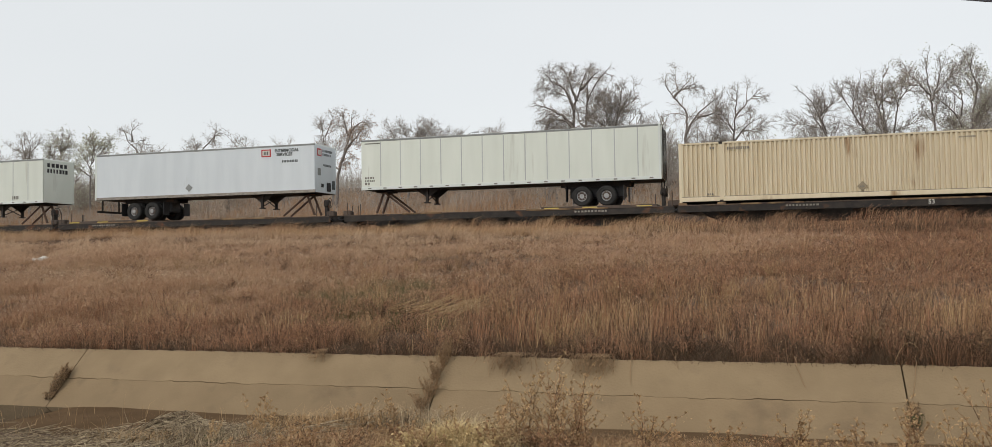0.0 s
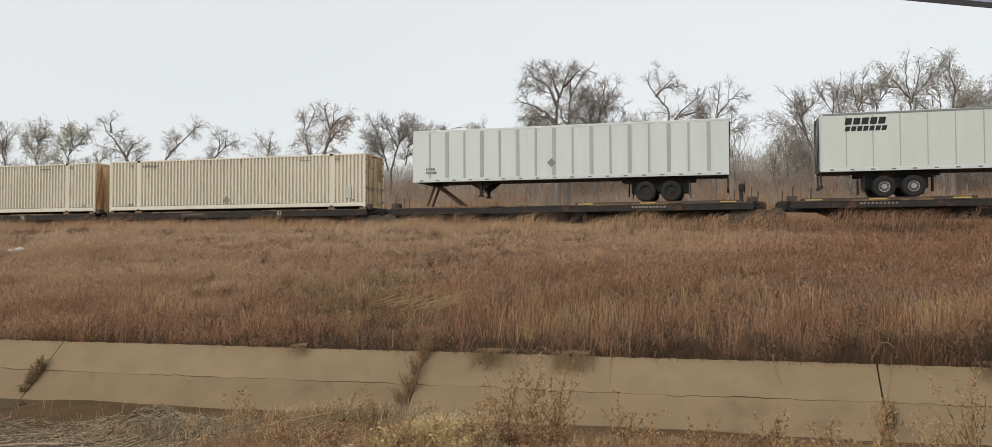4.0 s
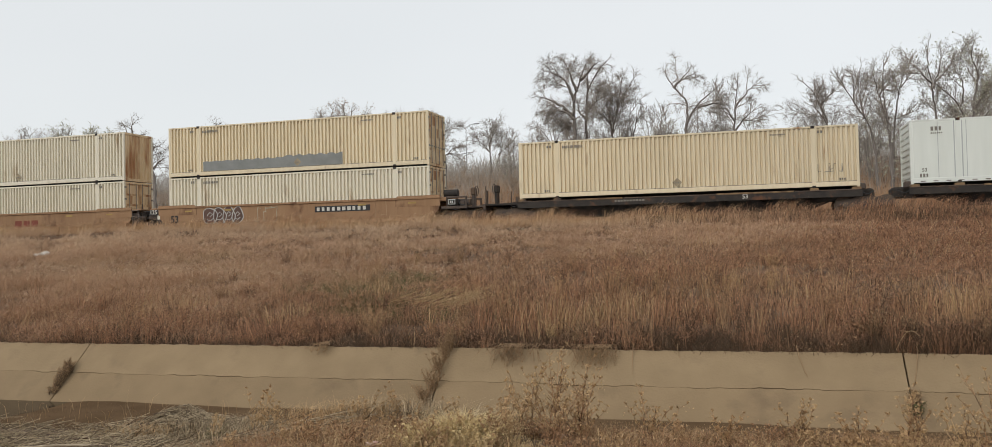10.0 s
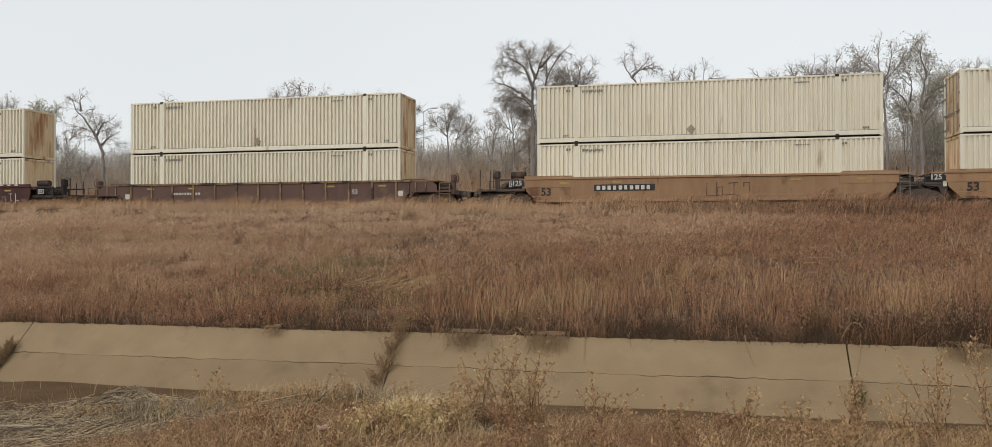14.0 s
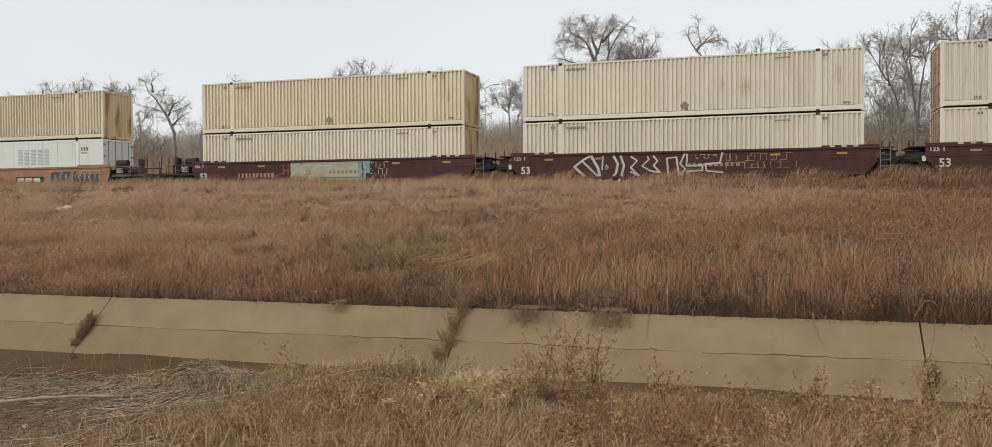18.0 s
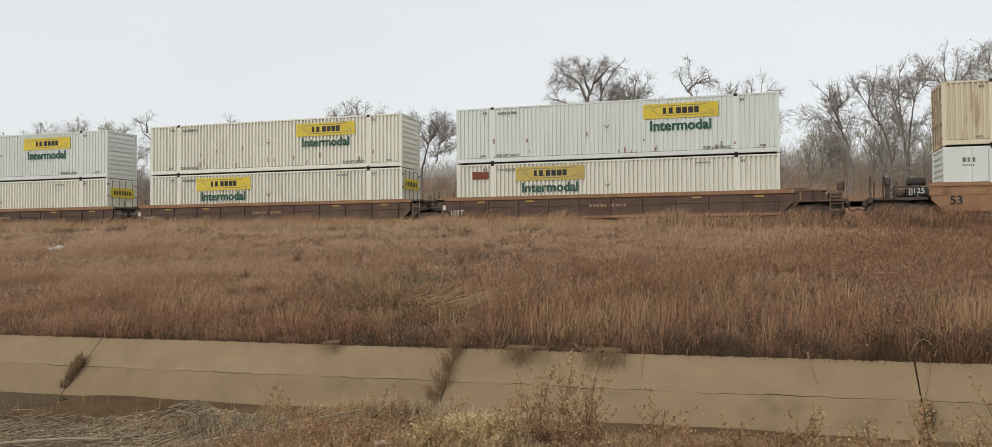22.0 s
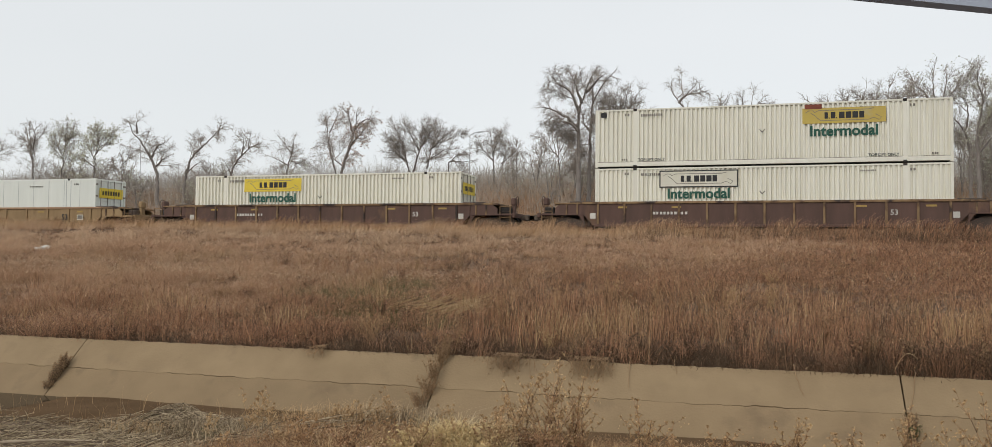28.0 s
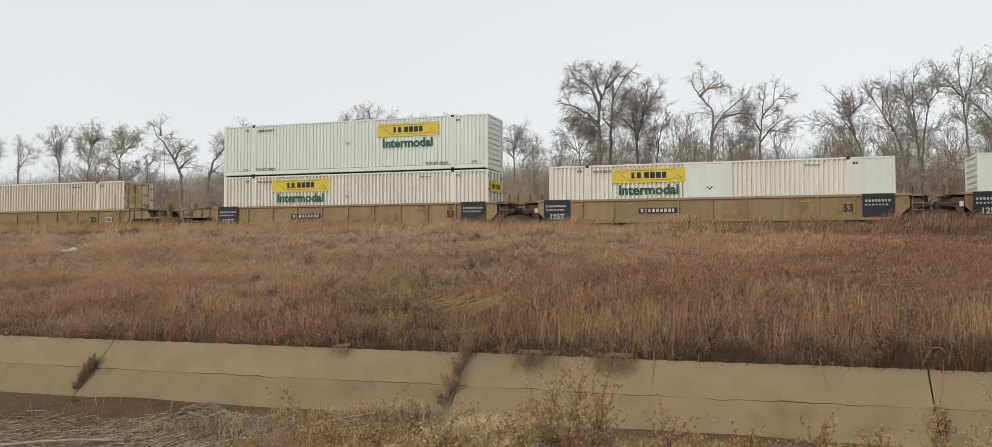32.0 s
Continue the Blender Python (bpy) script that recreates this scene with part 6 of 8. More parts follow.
def clumps(y0, y1, count, each, seed, power=1.0):
    """Places of blades that stand in tufts: x, y, outward lean, and each tuft's height."""
    g = np.random.default_rng(seed)
    cy = y0 + (y1 - y0) * g.uniform(0, 1, count * 2) ** power
    cx = g.uniform(-1.16 * cy - 2, 0.42 * cy + 2)
    keep = g.uniform(0, 1, len(cx)) < 0.5 + 0.45 * lumps(cx, cy, 0.7, 5) + 0.3 * lumps(cx, cy, 4.5, 6)
    cx, cy = cx[keep][:count], cy[keep][:count]
    tall = 0.25 + 0.2 * lumps(cx, cy, 2.2, 7) + 0.22 * lumps(cx, cy, 0.75, 8) + np.interp(cx / cy, (-0.9, -0.4, -0.1, 0.2), (0.0, 0.04, 0.26, 0.36)) * np.interp(cy, (12, 14, 18, 24), (0.8, 1, 0.5, 0)) * np.clip(0.75 + 1.0 * lumps(cx, cy, 0.55, 61), 0.1, 1.5)
    tall += np.interp(cy, (34, 38, 41), (0, 0.16, 0.05))
    # trodden, nearly bare places
    for px, py, rx, ry in ((2.0, 19.3, 3.6, 2.2), (1.7, 16.3, 1.5, 1.2), (8.5, 24.0, 3.5, 2.2), (3.5, 31.0, 6.0, 1.2), (-24.0, 24.0, 5.0, 1.6), (-8.0, 27.0, 5.0, 1.3), (-5.5, 16.5, 1.6, 0.7), (-16.5, 17.0, 2.0, 0.8)):
        tall *= 1 - 0.82 * np.exp(-((cx - px) / rx) ** 2 - ((cy - py) / ry) ** 2)
    tall = np.clip(tall, 0.07, 1.0) * g.uniform(0.6, 1.3, len(cx))
    n = len(cx) * each
    k = np.repeat(np.arange(len(cx)), each)
    a, d = g.uniform(0, math.tau, n), np.abs(g.normal(0, 1, n))
    size = 0.05 + 0.13 * g.uniform(0, 1, len(cx))
    x, y = cx[k] + np.cos(a) * d * size[k], np.maximum(cy[k] + np.sin(a) * d * size[k], 12.04)
    return x, y, np.cos(a) * d * 0.34, np.sin(a) * d * 0.34, tall[k] * g.uniform(0.35, 1.15, n), g


def under(x, y, h, rng):
    """Heights of low growth on the bank, which leaves the foot of the lining in sight."""
    room = np.maximum(-0.207 * y - ground_z(x, y), 0.04)
    return np.minimum(h, room * rng.uniform(0.35, 1.02, len(x)))


def field_grass():
    for y0, y1, count, each, w, curved in ((12.03, 15, 2100, 34, 0.0048, True), (15, 21, 3600, 30, 0.006, True), (21, 28, 4600, 26, 0.009, False), (28, 40.8, 8000, 24, 0.014, False)):
        x, y, lx, ly, h, g = clumps(y0, y1, count, each, 30 + int(y0))
        h = h * np.interp(y, (26, 31, 36), (1, 0.62, 0.8))
        # tone by place: paler far off and to the left, darker to the right
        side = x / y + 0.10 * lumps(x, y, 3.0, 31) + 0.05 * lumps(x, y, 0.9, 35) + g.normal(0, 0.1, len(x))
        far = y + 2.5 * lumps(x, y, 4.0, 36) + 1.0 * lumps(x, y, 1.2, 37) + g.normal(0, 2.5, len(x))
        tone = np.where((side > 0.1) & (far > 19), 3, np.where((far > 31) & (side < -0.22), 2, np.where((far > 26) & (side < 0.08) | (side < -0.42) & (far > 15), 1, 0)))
        for k, (paint, label) in enumerate((("grass", "tall dry russet grass covering the field"), ("grass_far", "paler dry grass covering the far field"), ("grass_pale", "pale tan dry grass on the rise by the track"), ("grass_dark", "darker russet grass on the right of the field"))):
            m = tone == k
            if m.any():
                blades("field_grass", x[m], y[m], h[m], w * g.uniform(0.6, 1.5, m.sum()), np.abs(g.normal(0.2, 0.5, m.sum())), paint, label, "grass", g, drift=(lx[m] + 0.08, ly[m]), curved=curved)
        # fine twigs and bracts that fill the tufts like fuzz, dark and sparse towards the ground
        pick = g.integers(0, len(x), int(len(x) * (1.15 if y0 < 20 else 0.8)))
        f = g.uniform(0.25, 1.05, len(pick))
        bx, by = x[pick] + lx[pick] * h[pick] * f + g.normal(0, 0.05, len(pick)), np.maximum(y[pick] + ly[pick] * h[pick] * f + g.normal(0, 0.05, len(pick)), 12.02)
        base = np.stack([bx, by, ground_z(bx, by) + h[pick] * f], -1)
        way = unit(g.normal(0, 1, base.shape) + np.array([0.15, 0, 0.45])) * (g.uniform(0.05, 0.15, (len(pick), 1)) * (1 + y0 / 40))
        across = unit(np.cross(way, g.normal(0, 1, way.shape))) * (w * 0.42)
        v = np.stack([base - across, base + across, base + way], 1).reshape(-1, 3)
        part_tone = tone[pick]
        for k, paint in enumerate(("fuzz", "fuzz_far", "grass_pale", "grass_dark")):
            m = np.repeat(part_tone == k, 3)
            if m.any():
                tagged(part("grass_twigs", array_mesh("grass_twigs", v[m], np.arange(m.sum()).reshape(-1, 3)), paint), "fuzz of fine dead twigs through the field growth", "grass", "", "stuff")
        # seed specks
        pick = g.integers(0, len(x), len(x) // (5 if y0 < 28 else 9))
        f = g.uniform(0.5, 1.05, len(pick))
        pts = np.stack([x[pick] + lx[pick] * h[pick] * f + g.normal(0, 0.03, len(pick)), y[pick] + ly[pick] * h[pick] * f, ground_z(x[pick], y[pick]) + h[pick] * f], -1)
        v, t = specks(pts, 0.007 + 0.0004 * (y0 + y1) / 2, g, 1.2)
        tagged(part("grass_seed", array_mesh("grass_seed", v, t), "seed"), "dry seed heads and bracts in the field grass", "grass seed", "", "stuff")
    g = np.random.default_rng(21)
    # paler stems over it
    n = 7000
    y = 12.1 + 20 * g.uniform(0, 1, n) ** 1.7
    x = g.uniform(-1.16 * y - 2, 0.42 * y + 2)
    keep = lumps(x, y, 1.7, 9) + 0.6 * lumps(x, y, 0.6, 10) > 0.1
    x, y = x[keep], y[keep]
    h = g.uniform(0.2, 0.7, len(x)) * np.interp(x / y, (-0.9, -0.3, 0.1), (0.7, 1.0, 1.35))
    blades("seed_grass", x, y, h, 0.003 + 0.0003 * y, g.uniform(0.1, 1.1, len(x)), "straw", "pale straw stems among the russet grass", "grass", g, drift=(0.1, 0), bend=0.8)
    # long russet stems in tufts, tallest near the lip
    for count, each, y0, y1, left, right, tone in ((24, 40, 12.25, 15.5, -0.35, 0.45, "grass"), (26, 34, 15.0, 17, -0.3, 0.45, "grass"), (20, 36, 12.2, 18, -1.0, -0.3, "grass"), (14, 26, 12.25, 16, -0.3, 0.45, "straw"), (30, 26, 13, 19, -0.9, 0.1, "straw")):
        cy = g.uniform(y0, y1, count)
        cx = cy * g.uniform(left, right, count)
        k = np.repeat(np.arange(count), each)
        wide = g.uniform(0.12, 0.4, count)[k]
        a, d = g.uniform(0, math.tau, len(k)), np.abs(g.normal(0, 1, len(k)))
        x, y = cx[k] + np.cos(a) * d * wide, np.maximum(cy[k] + np.sin(a) * d * wide, 12.1)
        h = g.uniform(0.65, 1.0, count)[k] * g.uniform(0.5, 1.12, len(k)) * (0.75 if left < -0.5 else 1.0)
        blades("stem_tufts", x, y, h, 0.0035 + 0.0003 * y, g.uniform(0.1, 0.6, len(k)), tone, "tufts of long dry stems standing in the grass", "grass", g, drift=(0.06 + np.cos(a) * d * 0.25, np.sin(a) * d * 0.25), bend=0.9)
    # small pale dried flower heads
    n = 12000
    y = 13 + 20 * g.uniform(0, 1, n) ** 1.2
    x = g.uniform(-1.1 * y, 0.4 * y)
    keep = g.uniform(0, 1, n) < np.clip(0.25 + 0.6 * lumps(x, y, 2.4, 51) + 0.3 * lumps(x, y, 0.7, 52), 0, 1)
    x, y = x[keep], y[keep]
    v, t = specks(np.stack([x, y, ground_z(x, y) + g.uniform(0.15, 0.62, len(x))], -1), 0.016, g, 0.8)
    tagged(part("flower_heads", array_mesh("flower_heads", v, t), "pale_head"), "small pale dried flower heads in the field", "flower heads", "", "stuff")
    # whitish low weeds in patches on the far slope
    for cx, cy, wide, n in ((-17.5, 21.0, 2.6, 2600), (-12.5, 20.5, 1.8, 1600), (-21.0, 23.0, 2.4, 1800), (-8.5, 22.0, 1.5, 900)):
        x, y = cx + g.normal(0, wide, n), cy + g.normal(0, 0.9, n)
        v, t = specks(np.stack([x, y, ground_z(x, y) + g.uniform(0.08, 0.34, n)], -1), 0.02, g, 0.9)
        tagged(part("pale_weeds", array_mesh("pale_weeds", v, t), "pale_head"), "patch of low whitish dried weeds", "weeds", "", "stuff")
    # dark scrub before the track
    for cx, wide, n in ((1.0, 1.5, 1500), (5.5, 1.0, 900), (9.0, 1.6, 1200), (-4.0, 0.7, 350)):
        x, y = cx + g.normal(0, wide, n), g.uniform(37.6, 40.2, n)
        blades("dark_scrub", x, y, g.uniform(0.25, 0.75, n), 0.02, g.uniform(0.1, 0.8, n), "darkweed", "patch of dark dead scrub before the track", "weeds", g, curved=False)
    # tangles of bent pale stems and tall red clumps near the lip
    for left, right, y0, y1, count, each, high, lean, tone in ((-4.2, -1.6, 13.2, 16.0, 16, 46, 0.75, 1.3, "straw"), (-4.6, -1.2, 12.6, 15.0, 12, 60, 0.9, 0.5, "grass"), (1.5, 4.2, 12.8, 15.0, 12, 64, 1.0, 0.45, "weed"), (-0.4, 1.2, 12.8, 14.5, 6, 40, 0.8, 0.5, "fuzz")):
        cx, cy = g.uniform(left, right, count), g.uniform(y0, y1, count)
        k = np.repeat(np.arange(count), each)
        x, y = cx[k] + g.normal(0, 0.16, len(k)), np.maximum(cy[k] + g.normal(0, 0.14, len(k)), 12.1)
        blades("stem_clumps", x, y, high * g.uniform(0.4, 1.0, len(k)), 0.007, g.uniform(0.1, lean, len(k)), tone, "clumps of tall dead stems near the canal lip", "grass", g, drift=(0.08, 0), bend=1.0)
    # straw trodden flat in the bare places
    x = np.concatenate([1.7 + g.normal(0, 0.6, 260), 3.0 + g.normal(0, 1.5, 90)])
    y = np.concatenate([16.1 + g.normal(0, 0.5, 260), 19.2 + g.normal(0, 1.0, 90)])
    turn, ln = g.normal(0, 0.5, len(x)), g.uniform(0.06, 0.25, len(x))
    dx, dy = np.cos(turn) * ln, np.sin(turn) * ln
    lift = g.uniform(0.03, 0.13, len(x))
    v, t = tubes(np.stack([x - dx, y - dy, ground_z(x - dx, y - dy) + lift], -1), np.stack([x + dx, y + dy, ground_z(x + dx, y + dy) + lift], -1), np.full(len(x), 0.005), np.full(len(x), 0.0025), 3)
    tagged(part("flat_straw", array_mesh("flat_straw", v, t), "weed"), "dry stems trodden flat in the field", "grass", "", "stuff")
    # low matted thatch that hides the soil
    n = 190000
    y = 12.02 + 29 * g.uniform(0, 1, n) ** 1.1
    x = g.uniform(-1.16 * y - 2, 0.42 * y + 2)
    blades("thatch", x, y, g.uniform(0.04, 0.2, n), 0.010 + 0.0006 * y, g.uniform(0.4, 1.8, n), "thatch", "matted brown thatch between the grass stems", "grass", g, curved=False)
    # dark dead growth along the lip; its colour also paints the shade under the grass
    n = 70000
    x = -17 + 25 * g.uniform(0, 1, n) ** 0.8
    y = 12.03 + np.abs(g.normal(0, 0.55, n))
    keep = lumps(x, y, 1.4, 30) > -0.7
    x, y = x[keep], y[keep]
    blades("lip_growth", x, y, g.uniform(0.03, 0.16, len(x)) * np.interp(x, (-8, 0, 3, 5), (1.0, 1.6, 2.6, 3.2)), 0.009, g.uniform(0.4, 1.6, len(x)), "darkweed", "dark dead growth along the canal lip, doubling as shade", "grass", g, curved=False)
    # dull green low plants in patches
    n = 9000
    y = g.uniform(14, 22, n)
    x = -0.46 * y + g.normal(0, 1.0, n) + 0.6 * lumps(y, y, 1.0)
    blades("green_growth", x, y, g.uniform(0.08, 0.3, n), 0.014, g.uniform(0.3, 1.0, n), "green_leaf", "patch of low dull green growth in the field", "grass", g, curved=False)
    # wind-blown fringe: tall wisps against the cars, paler growth before them
    for n, y0, y1, low, high, tone, seed in ((20000, 38.4, 40.2, 0.4, 0.8, "fringe", 12), (15000, 40.3, 41.5, 0.55, 1.15, "fringe", 41), (9000, 40.3, 41.6, 0.5, 1.05, "fuzz", 42), (5000, 40.6, 41.6, 0.35, 0.8, "darkweed", 43)):
        y = g.uniform(y0, y1, n)
        x = g.uniform(-54, 22, n)
        keep = lumps(x, y, 1.6, seed) + 0.6 * lumps(x, y, 0.45, seed + 13) > (-0.55 if y0 < 40 else -0.1)
        x, y = x[keep], y[keep]
        h = g.uniform(low, high, len(x)) * (0.95 + 0.25 * lumps(x, y, 0.8, 26)) * np.interp(x, (-16, -2, 8), (1.0, 0.95, 1.05)) * (1.2 if y0 > 40 else 1.0)
        # the right of the fringe takes the darker grass tone
        dull = x + g.normal(0, 4, len(x)) > 0
        for m, paint in ((~dull, tone), (dull, "grass" if tone == "fringe" else tone)):
            blades("fringe_grass", x[m], y[m], h[m], 0.016, g.uniform(0.15, 0.4, m.sum()), paint, "wind-bent dry grass fringe along the track", "grass", g, drift=(0.45, 0), bend=0.9)
    # beyond the track
    n = 100000
    y = 47 + 30 * g.uniform(0, 1, n) ** 1.4
    x = g.uniform(-1.2 * y - 4, 0.5 * y + 6)
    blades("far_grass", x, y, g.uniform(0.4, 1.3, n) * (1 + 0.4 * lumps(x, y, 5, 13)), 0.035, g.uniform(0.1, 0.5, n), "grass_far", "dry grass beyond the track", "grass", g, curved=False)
    # bank below us: straw mat on the low side, russet weeds on the other
    n = 14000
    y = g.uniform(3.6, 9.5, n)
    x = g.uniform(-1.2 * y - 1, np.maximum(-3.6 + 0.7 * g.standard_normal(n), -1.2 * y - 0.5))
    keep = in_view(x, y) & (x < -2.6)
    x, y = x[keep], y[keep]
    thin = np.clip(0.55 + 0.5 * lumps(x, y, 0.7, 14), 0.1, 1) * np.interp(y, (4.8, 6.6, 7.4), (0.15, 0.5, 1))
    keep = g.uniform(0, 1, len(x)) < thin
    x, y = x[keep], y[keep]
    along = 0.5 * lumps(x, y, 1.3, 23) + g.normal(0, 0.8, len(x)) - 0.1
    ln = g.uniform(0.08, 0.34, len(x)) * g.uniform(0.6, 1.7, len(x))
    dx, dy = np.cos(along) * ln, np.sin(along) * ln
    lift = g.uniform(0.0, 1.0, len(x)) * (0.03 + 0.13 * np.clip(lumps(x, y, 0.42, 24) + 0.1, 0, 1) * np.interp(y, (5.5, 7), (0.3, 1)))
    a = np.stack([x - dx / 2, y - dy / 2, ground_z(x - dx / 2, y - dy / 2) + lift], -1)
    b = np.stack([x + dx / 2, y + dy / 2, ground_z(x + dx / 2, y + dy / 2) + lift + g.normal(0.02, 0.045, len(x))], -1)
    r = g.uniform(0.0018, 0.0062, len(x))
    v, t = tubes(a, b, r, r * 0.6, 3)
    tagged(part("straw_mat", array_mesh("straw_mat", v, t), "reed"), "flattened grey straw mat on the near bank", "grass", "", "stuff")
    # low growth on the silt along the lining foot, coloured dark for the shade there
    n = 26000
    x, y = g.uniform(-10.7, 5.0, n), g.uniform(9.0, 10.9, n)
    keep = lumps(x, y, 0.5, 33) > 0.0
    x, y = x[keep], y[keep]
    blades("toe_grass", x, y, g.uniform(0.01, 0.05, len(x)), 0.009, g.uniform(0.3, 1.4, len(x)), "darkweed", "low growth coloured dark for the shade at the lining foot", "grass", g, curved=False)
    n = 130
    x, y = g.uniform(-10.5, -3.5, n), g.uniform(8.8, 10.8, n)
    blades("toe_stalks", x, y, g.uniform(0.12, 0.42, n), 0.006, g.uniform(0.05, 0.7, n), "straw", "thin pale stalks by the foot of the lining", "grass", g, bend=0.6)
    # tufts of pale grass at the water's edge
    g2 = np.random.default_rng(61)
    for cx, cy, n, high, wide in ((-6.9, 8.5, 200, 0.2, 0.2), (-6.6, 8.35, 260, 0.26, 0.14), (-6.2, 8.5, 300, 0.32, 0.16), (-5.75, 8.3, 420, 0.34, 0.2), (-5.2, 8.4, 300, 0.3, 0.2), (-4.6, 8.3, 380, 0.34, 0.22), (-3.9, 8.1, 420, 0.36, 0.24), (-3.3, 8.0, 420, 0.34, 0.24), (-7.6, 8.9, 120, 0.2, 0.12), (-4.9, 7.4, 240, 0.2, 0.2), (-5.9, 7.7, 200, 0.2, 0.16)):
        n *= 2
        x, y = cx + g2.normal(0, wide * 1.3, n), cy + g2.normal(0, wide * 0.8, n)
        blades("bank_grass", x, y, 1.2 * high * g2.uniform(0.2, 1.1, n), 0.006, g2.uniform(0.2, 1.2, n), g2.choice(["straw", "reed", "reed"]), "tuft of dry grass at the water's edge", "grass", g2, drift=(0.25, 0), bend=0.9)
    # a heap of flattened reeds by the silted bed
    n = 4600
    x, y = g2.uniform(-8.0, -4.2, n), g2.normal(8.7, 0.32, n)
    keep = g2.uniform(0, 1, n) < 0.12 + np.exp(-((x + 6.5) / 0.75) ** 2) + 0.6 * np.exp(-((x + 5.2) / 0.7) ** 2)
    x, y = x[keep], y[keep]

    def heap(x, y):
        return (0.4 * np.exp(-((x + 6.6) / 0.5) ** 2) + 0.25 * np.exp(-((x + 5.5) / 0.75) ** 2)) * np.exp(-((y - 8.75) / 0.4) ** 2) * (1 + 0.3 * lumps(x, y, 0.25, 41))
    turn = g2.normal(0.1, 0.6, len(x))
    ln = g2.uniform(0.12, 0.55, len(x))
    dx, dy, deep = np.cos(turn) * ln / 2, np.sin(turn) * ln / 2, g2.uniform(0.25, 1.08, len(x))
    a = np.stack([x - dx, y - dy, ground_z(x - dx, y - dy) + heap(x - dx, y - dy) * deep + 0.01], -1)
    b = np.stack([x + dx, y + dy, ground_z(x + dx, y + dy) + heap(x + dx, y + dy) * deep + g2.normal(0.01, 0.03, len(x))], -1)
    mid = (a + b) / 2
    mid[:, 2] = ground_z(x, y) + heap(x, y) * deep + 0.02
    r = g2.uniform(0.002, 0.006, len(x))
    v, t = tubes(np.concatenate([a, mid]), np.concatenate([mid, b]), np.concatenate([r, r]), np.concatenate([r, r * 0.6]), 3)
    tagged(part("reed_heap", array_mesh("reed_heap", v, t), "reed"), "heap of flattened pale reeds on the canal edge", "grass", "", "stuff")
    # more dark growth along the lip, painting the shade at the grass foot
    n = 9000
    x, y = g2.uniform(-17, -3.5, n), 12.04 + np.abs(g2.normal(0, 0.16, n))
    blades("lip_growth", x, y, g2.uniform(0.04, 0.2, n), 0.008, g2.uniform(0.3, 1.5, n), "darkweed", "dark matted growth along the canal lip, doubling as shade", "grass", g2, bend=0.8)
    n = 125000
    y = g.uniform(3.6, 9.0, n)
    x = g.uniform(-6.3, 4.6, n)
    edge = 1 / (1 + np.exp(-(x + np.interp(y, (5.0, 5.7, 6.3, 7.2, 8.2), (6.4, 5.9, 5.1, 4.6, 4.2)) + 0.6 * lumps(x, y, 0.8, 16)) / 0.4))
    keep = in_view(x, y, 1.0) & (g.uniform(0, 1, n) < edge)
    keep = keep & (lumps(x, y, 0.45, 27) + 0.6 * lumps(x, y, 0.17, 28) > -0.42) & (g.uniform(0, 1, len(x)) > 0.75 * np.exp(-((x + 2.42) / 0.45) ** 2 - ((y - 6.5) / 0.5) ** 2))
    x, y = x[keep], y[keep]
    keep = g.uniform(0, 1, len(x)) < np.interp(x, (-5.2, -3.6), (0.5, 1))
    x, y = x[keep], y[keep]
    tall = 0.15 + 0.07 * lumps(x, y, 0.9, 17) + np.interp(y, (5, 7.8), (0, 0.03))
    blades("bank_weeds", x, y, under(x, y, np.clip(tall, 0.07, 0.6) * np.interp(x, (-5.2, -3.4), (0.5, 1)) * g.uniform(0.5, 1.4, len(x)), g), 0.007, g.uniform(0.2, 1.1, len(x)), "weed", "russet dry weeds on the near bank", "weeds", g, curved=False)
    pick = g.integers(0, len(x), 52000)
    pts = np.stack([x[pick] + g.normal(0, 0.03, len(pick)), y[pick] + g.normal(0, 0.03, len(pick)), ground_z(x[pick], y[pick]) + under(x[pick], y[pick], g.uniform(0.02, 1.25, len(pick)) * np.interp(x[pick], (-4.8, -3.0), (0.35, 1)) * np.clip(tall[pick], 0.07, 0.6), g)], -1)
    v, t = specks(pts, 0.009, g, 1.1)
    tagged(part("bank_seed", array_mesh("bank_seed", v, t), "joint_weed"), "dry bracts and seed in the bank weeds", "weeds", "", "stuff")
    n = 46000
    y = g.uniform(3.6, 8.9, n)
    x = g.uniform(-5.5, 4.6, n)
    edge = 1 / (1 + np.exp(-(x + 3.6) / 0.4))
    keep = in_view(x, y, 1.0) & (g.uniform(0, 1, n) < edge) & (lumps(x, y, 0.7, 19) > -0.3)
    x, y = x[keep], y[keep]
    blades("bank_straw", x, y, under(x, y, g.uniform(0.08, 0.36, len(x)), g), 0.006, g.uniform(0.3, 1.6, len(x)), "straw", "pale straw among the weeds on the near bank", "grass", g, drift=(0.2, 0), bend=0.9)


def stems_mesh(lines, r):
    """Thin three-sided tubes along (a, b, ra, rb) lines."""
    a = np.array([l[0] for l in lines], dtype=float)
    b = np.array([l[1] for l in lines], dtype=float)
    ra = np.array([l[2] for l in lines], dtype=float) * r
    rb = np.array([l[3] for l in lines], dtype=float) * r
    return tubes(a, b, ra, rb, 3)


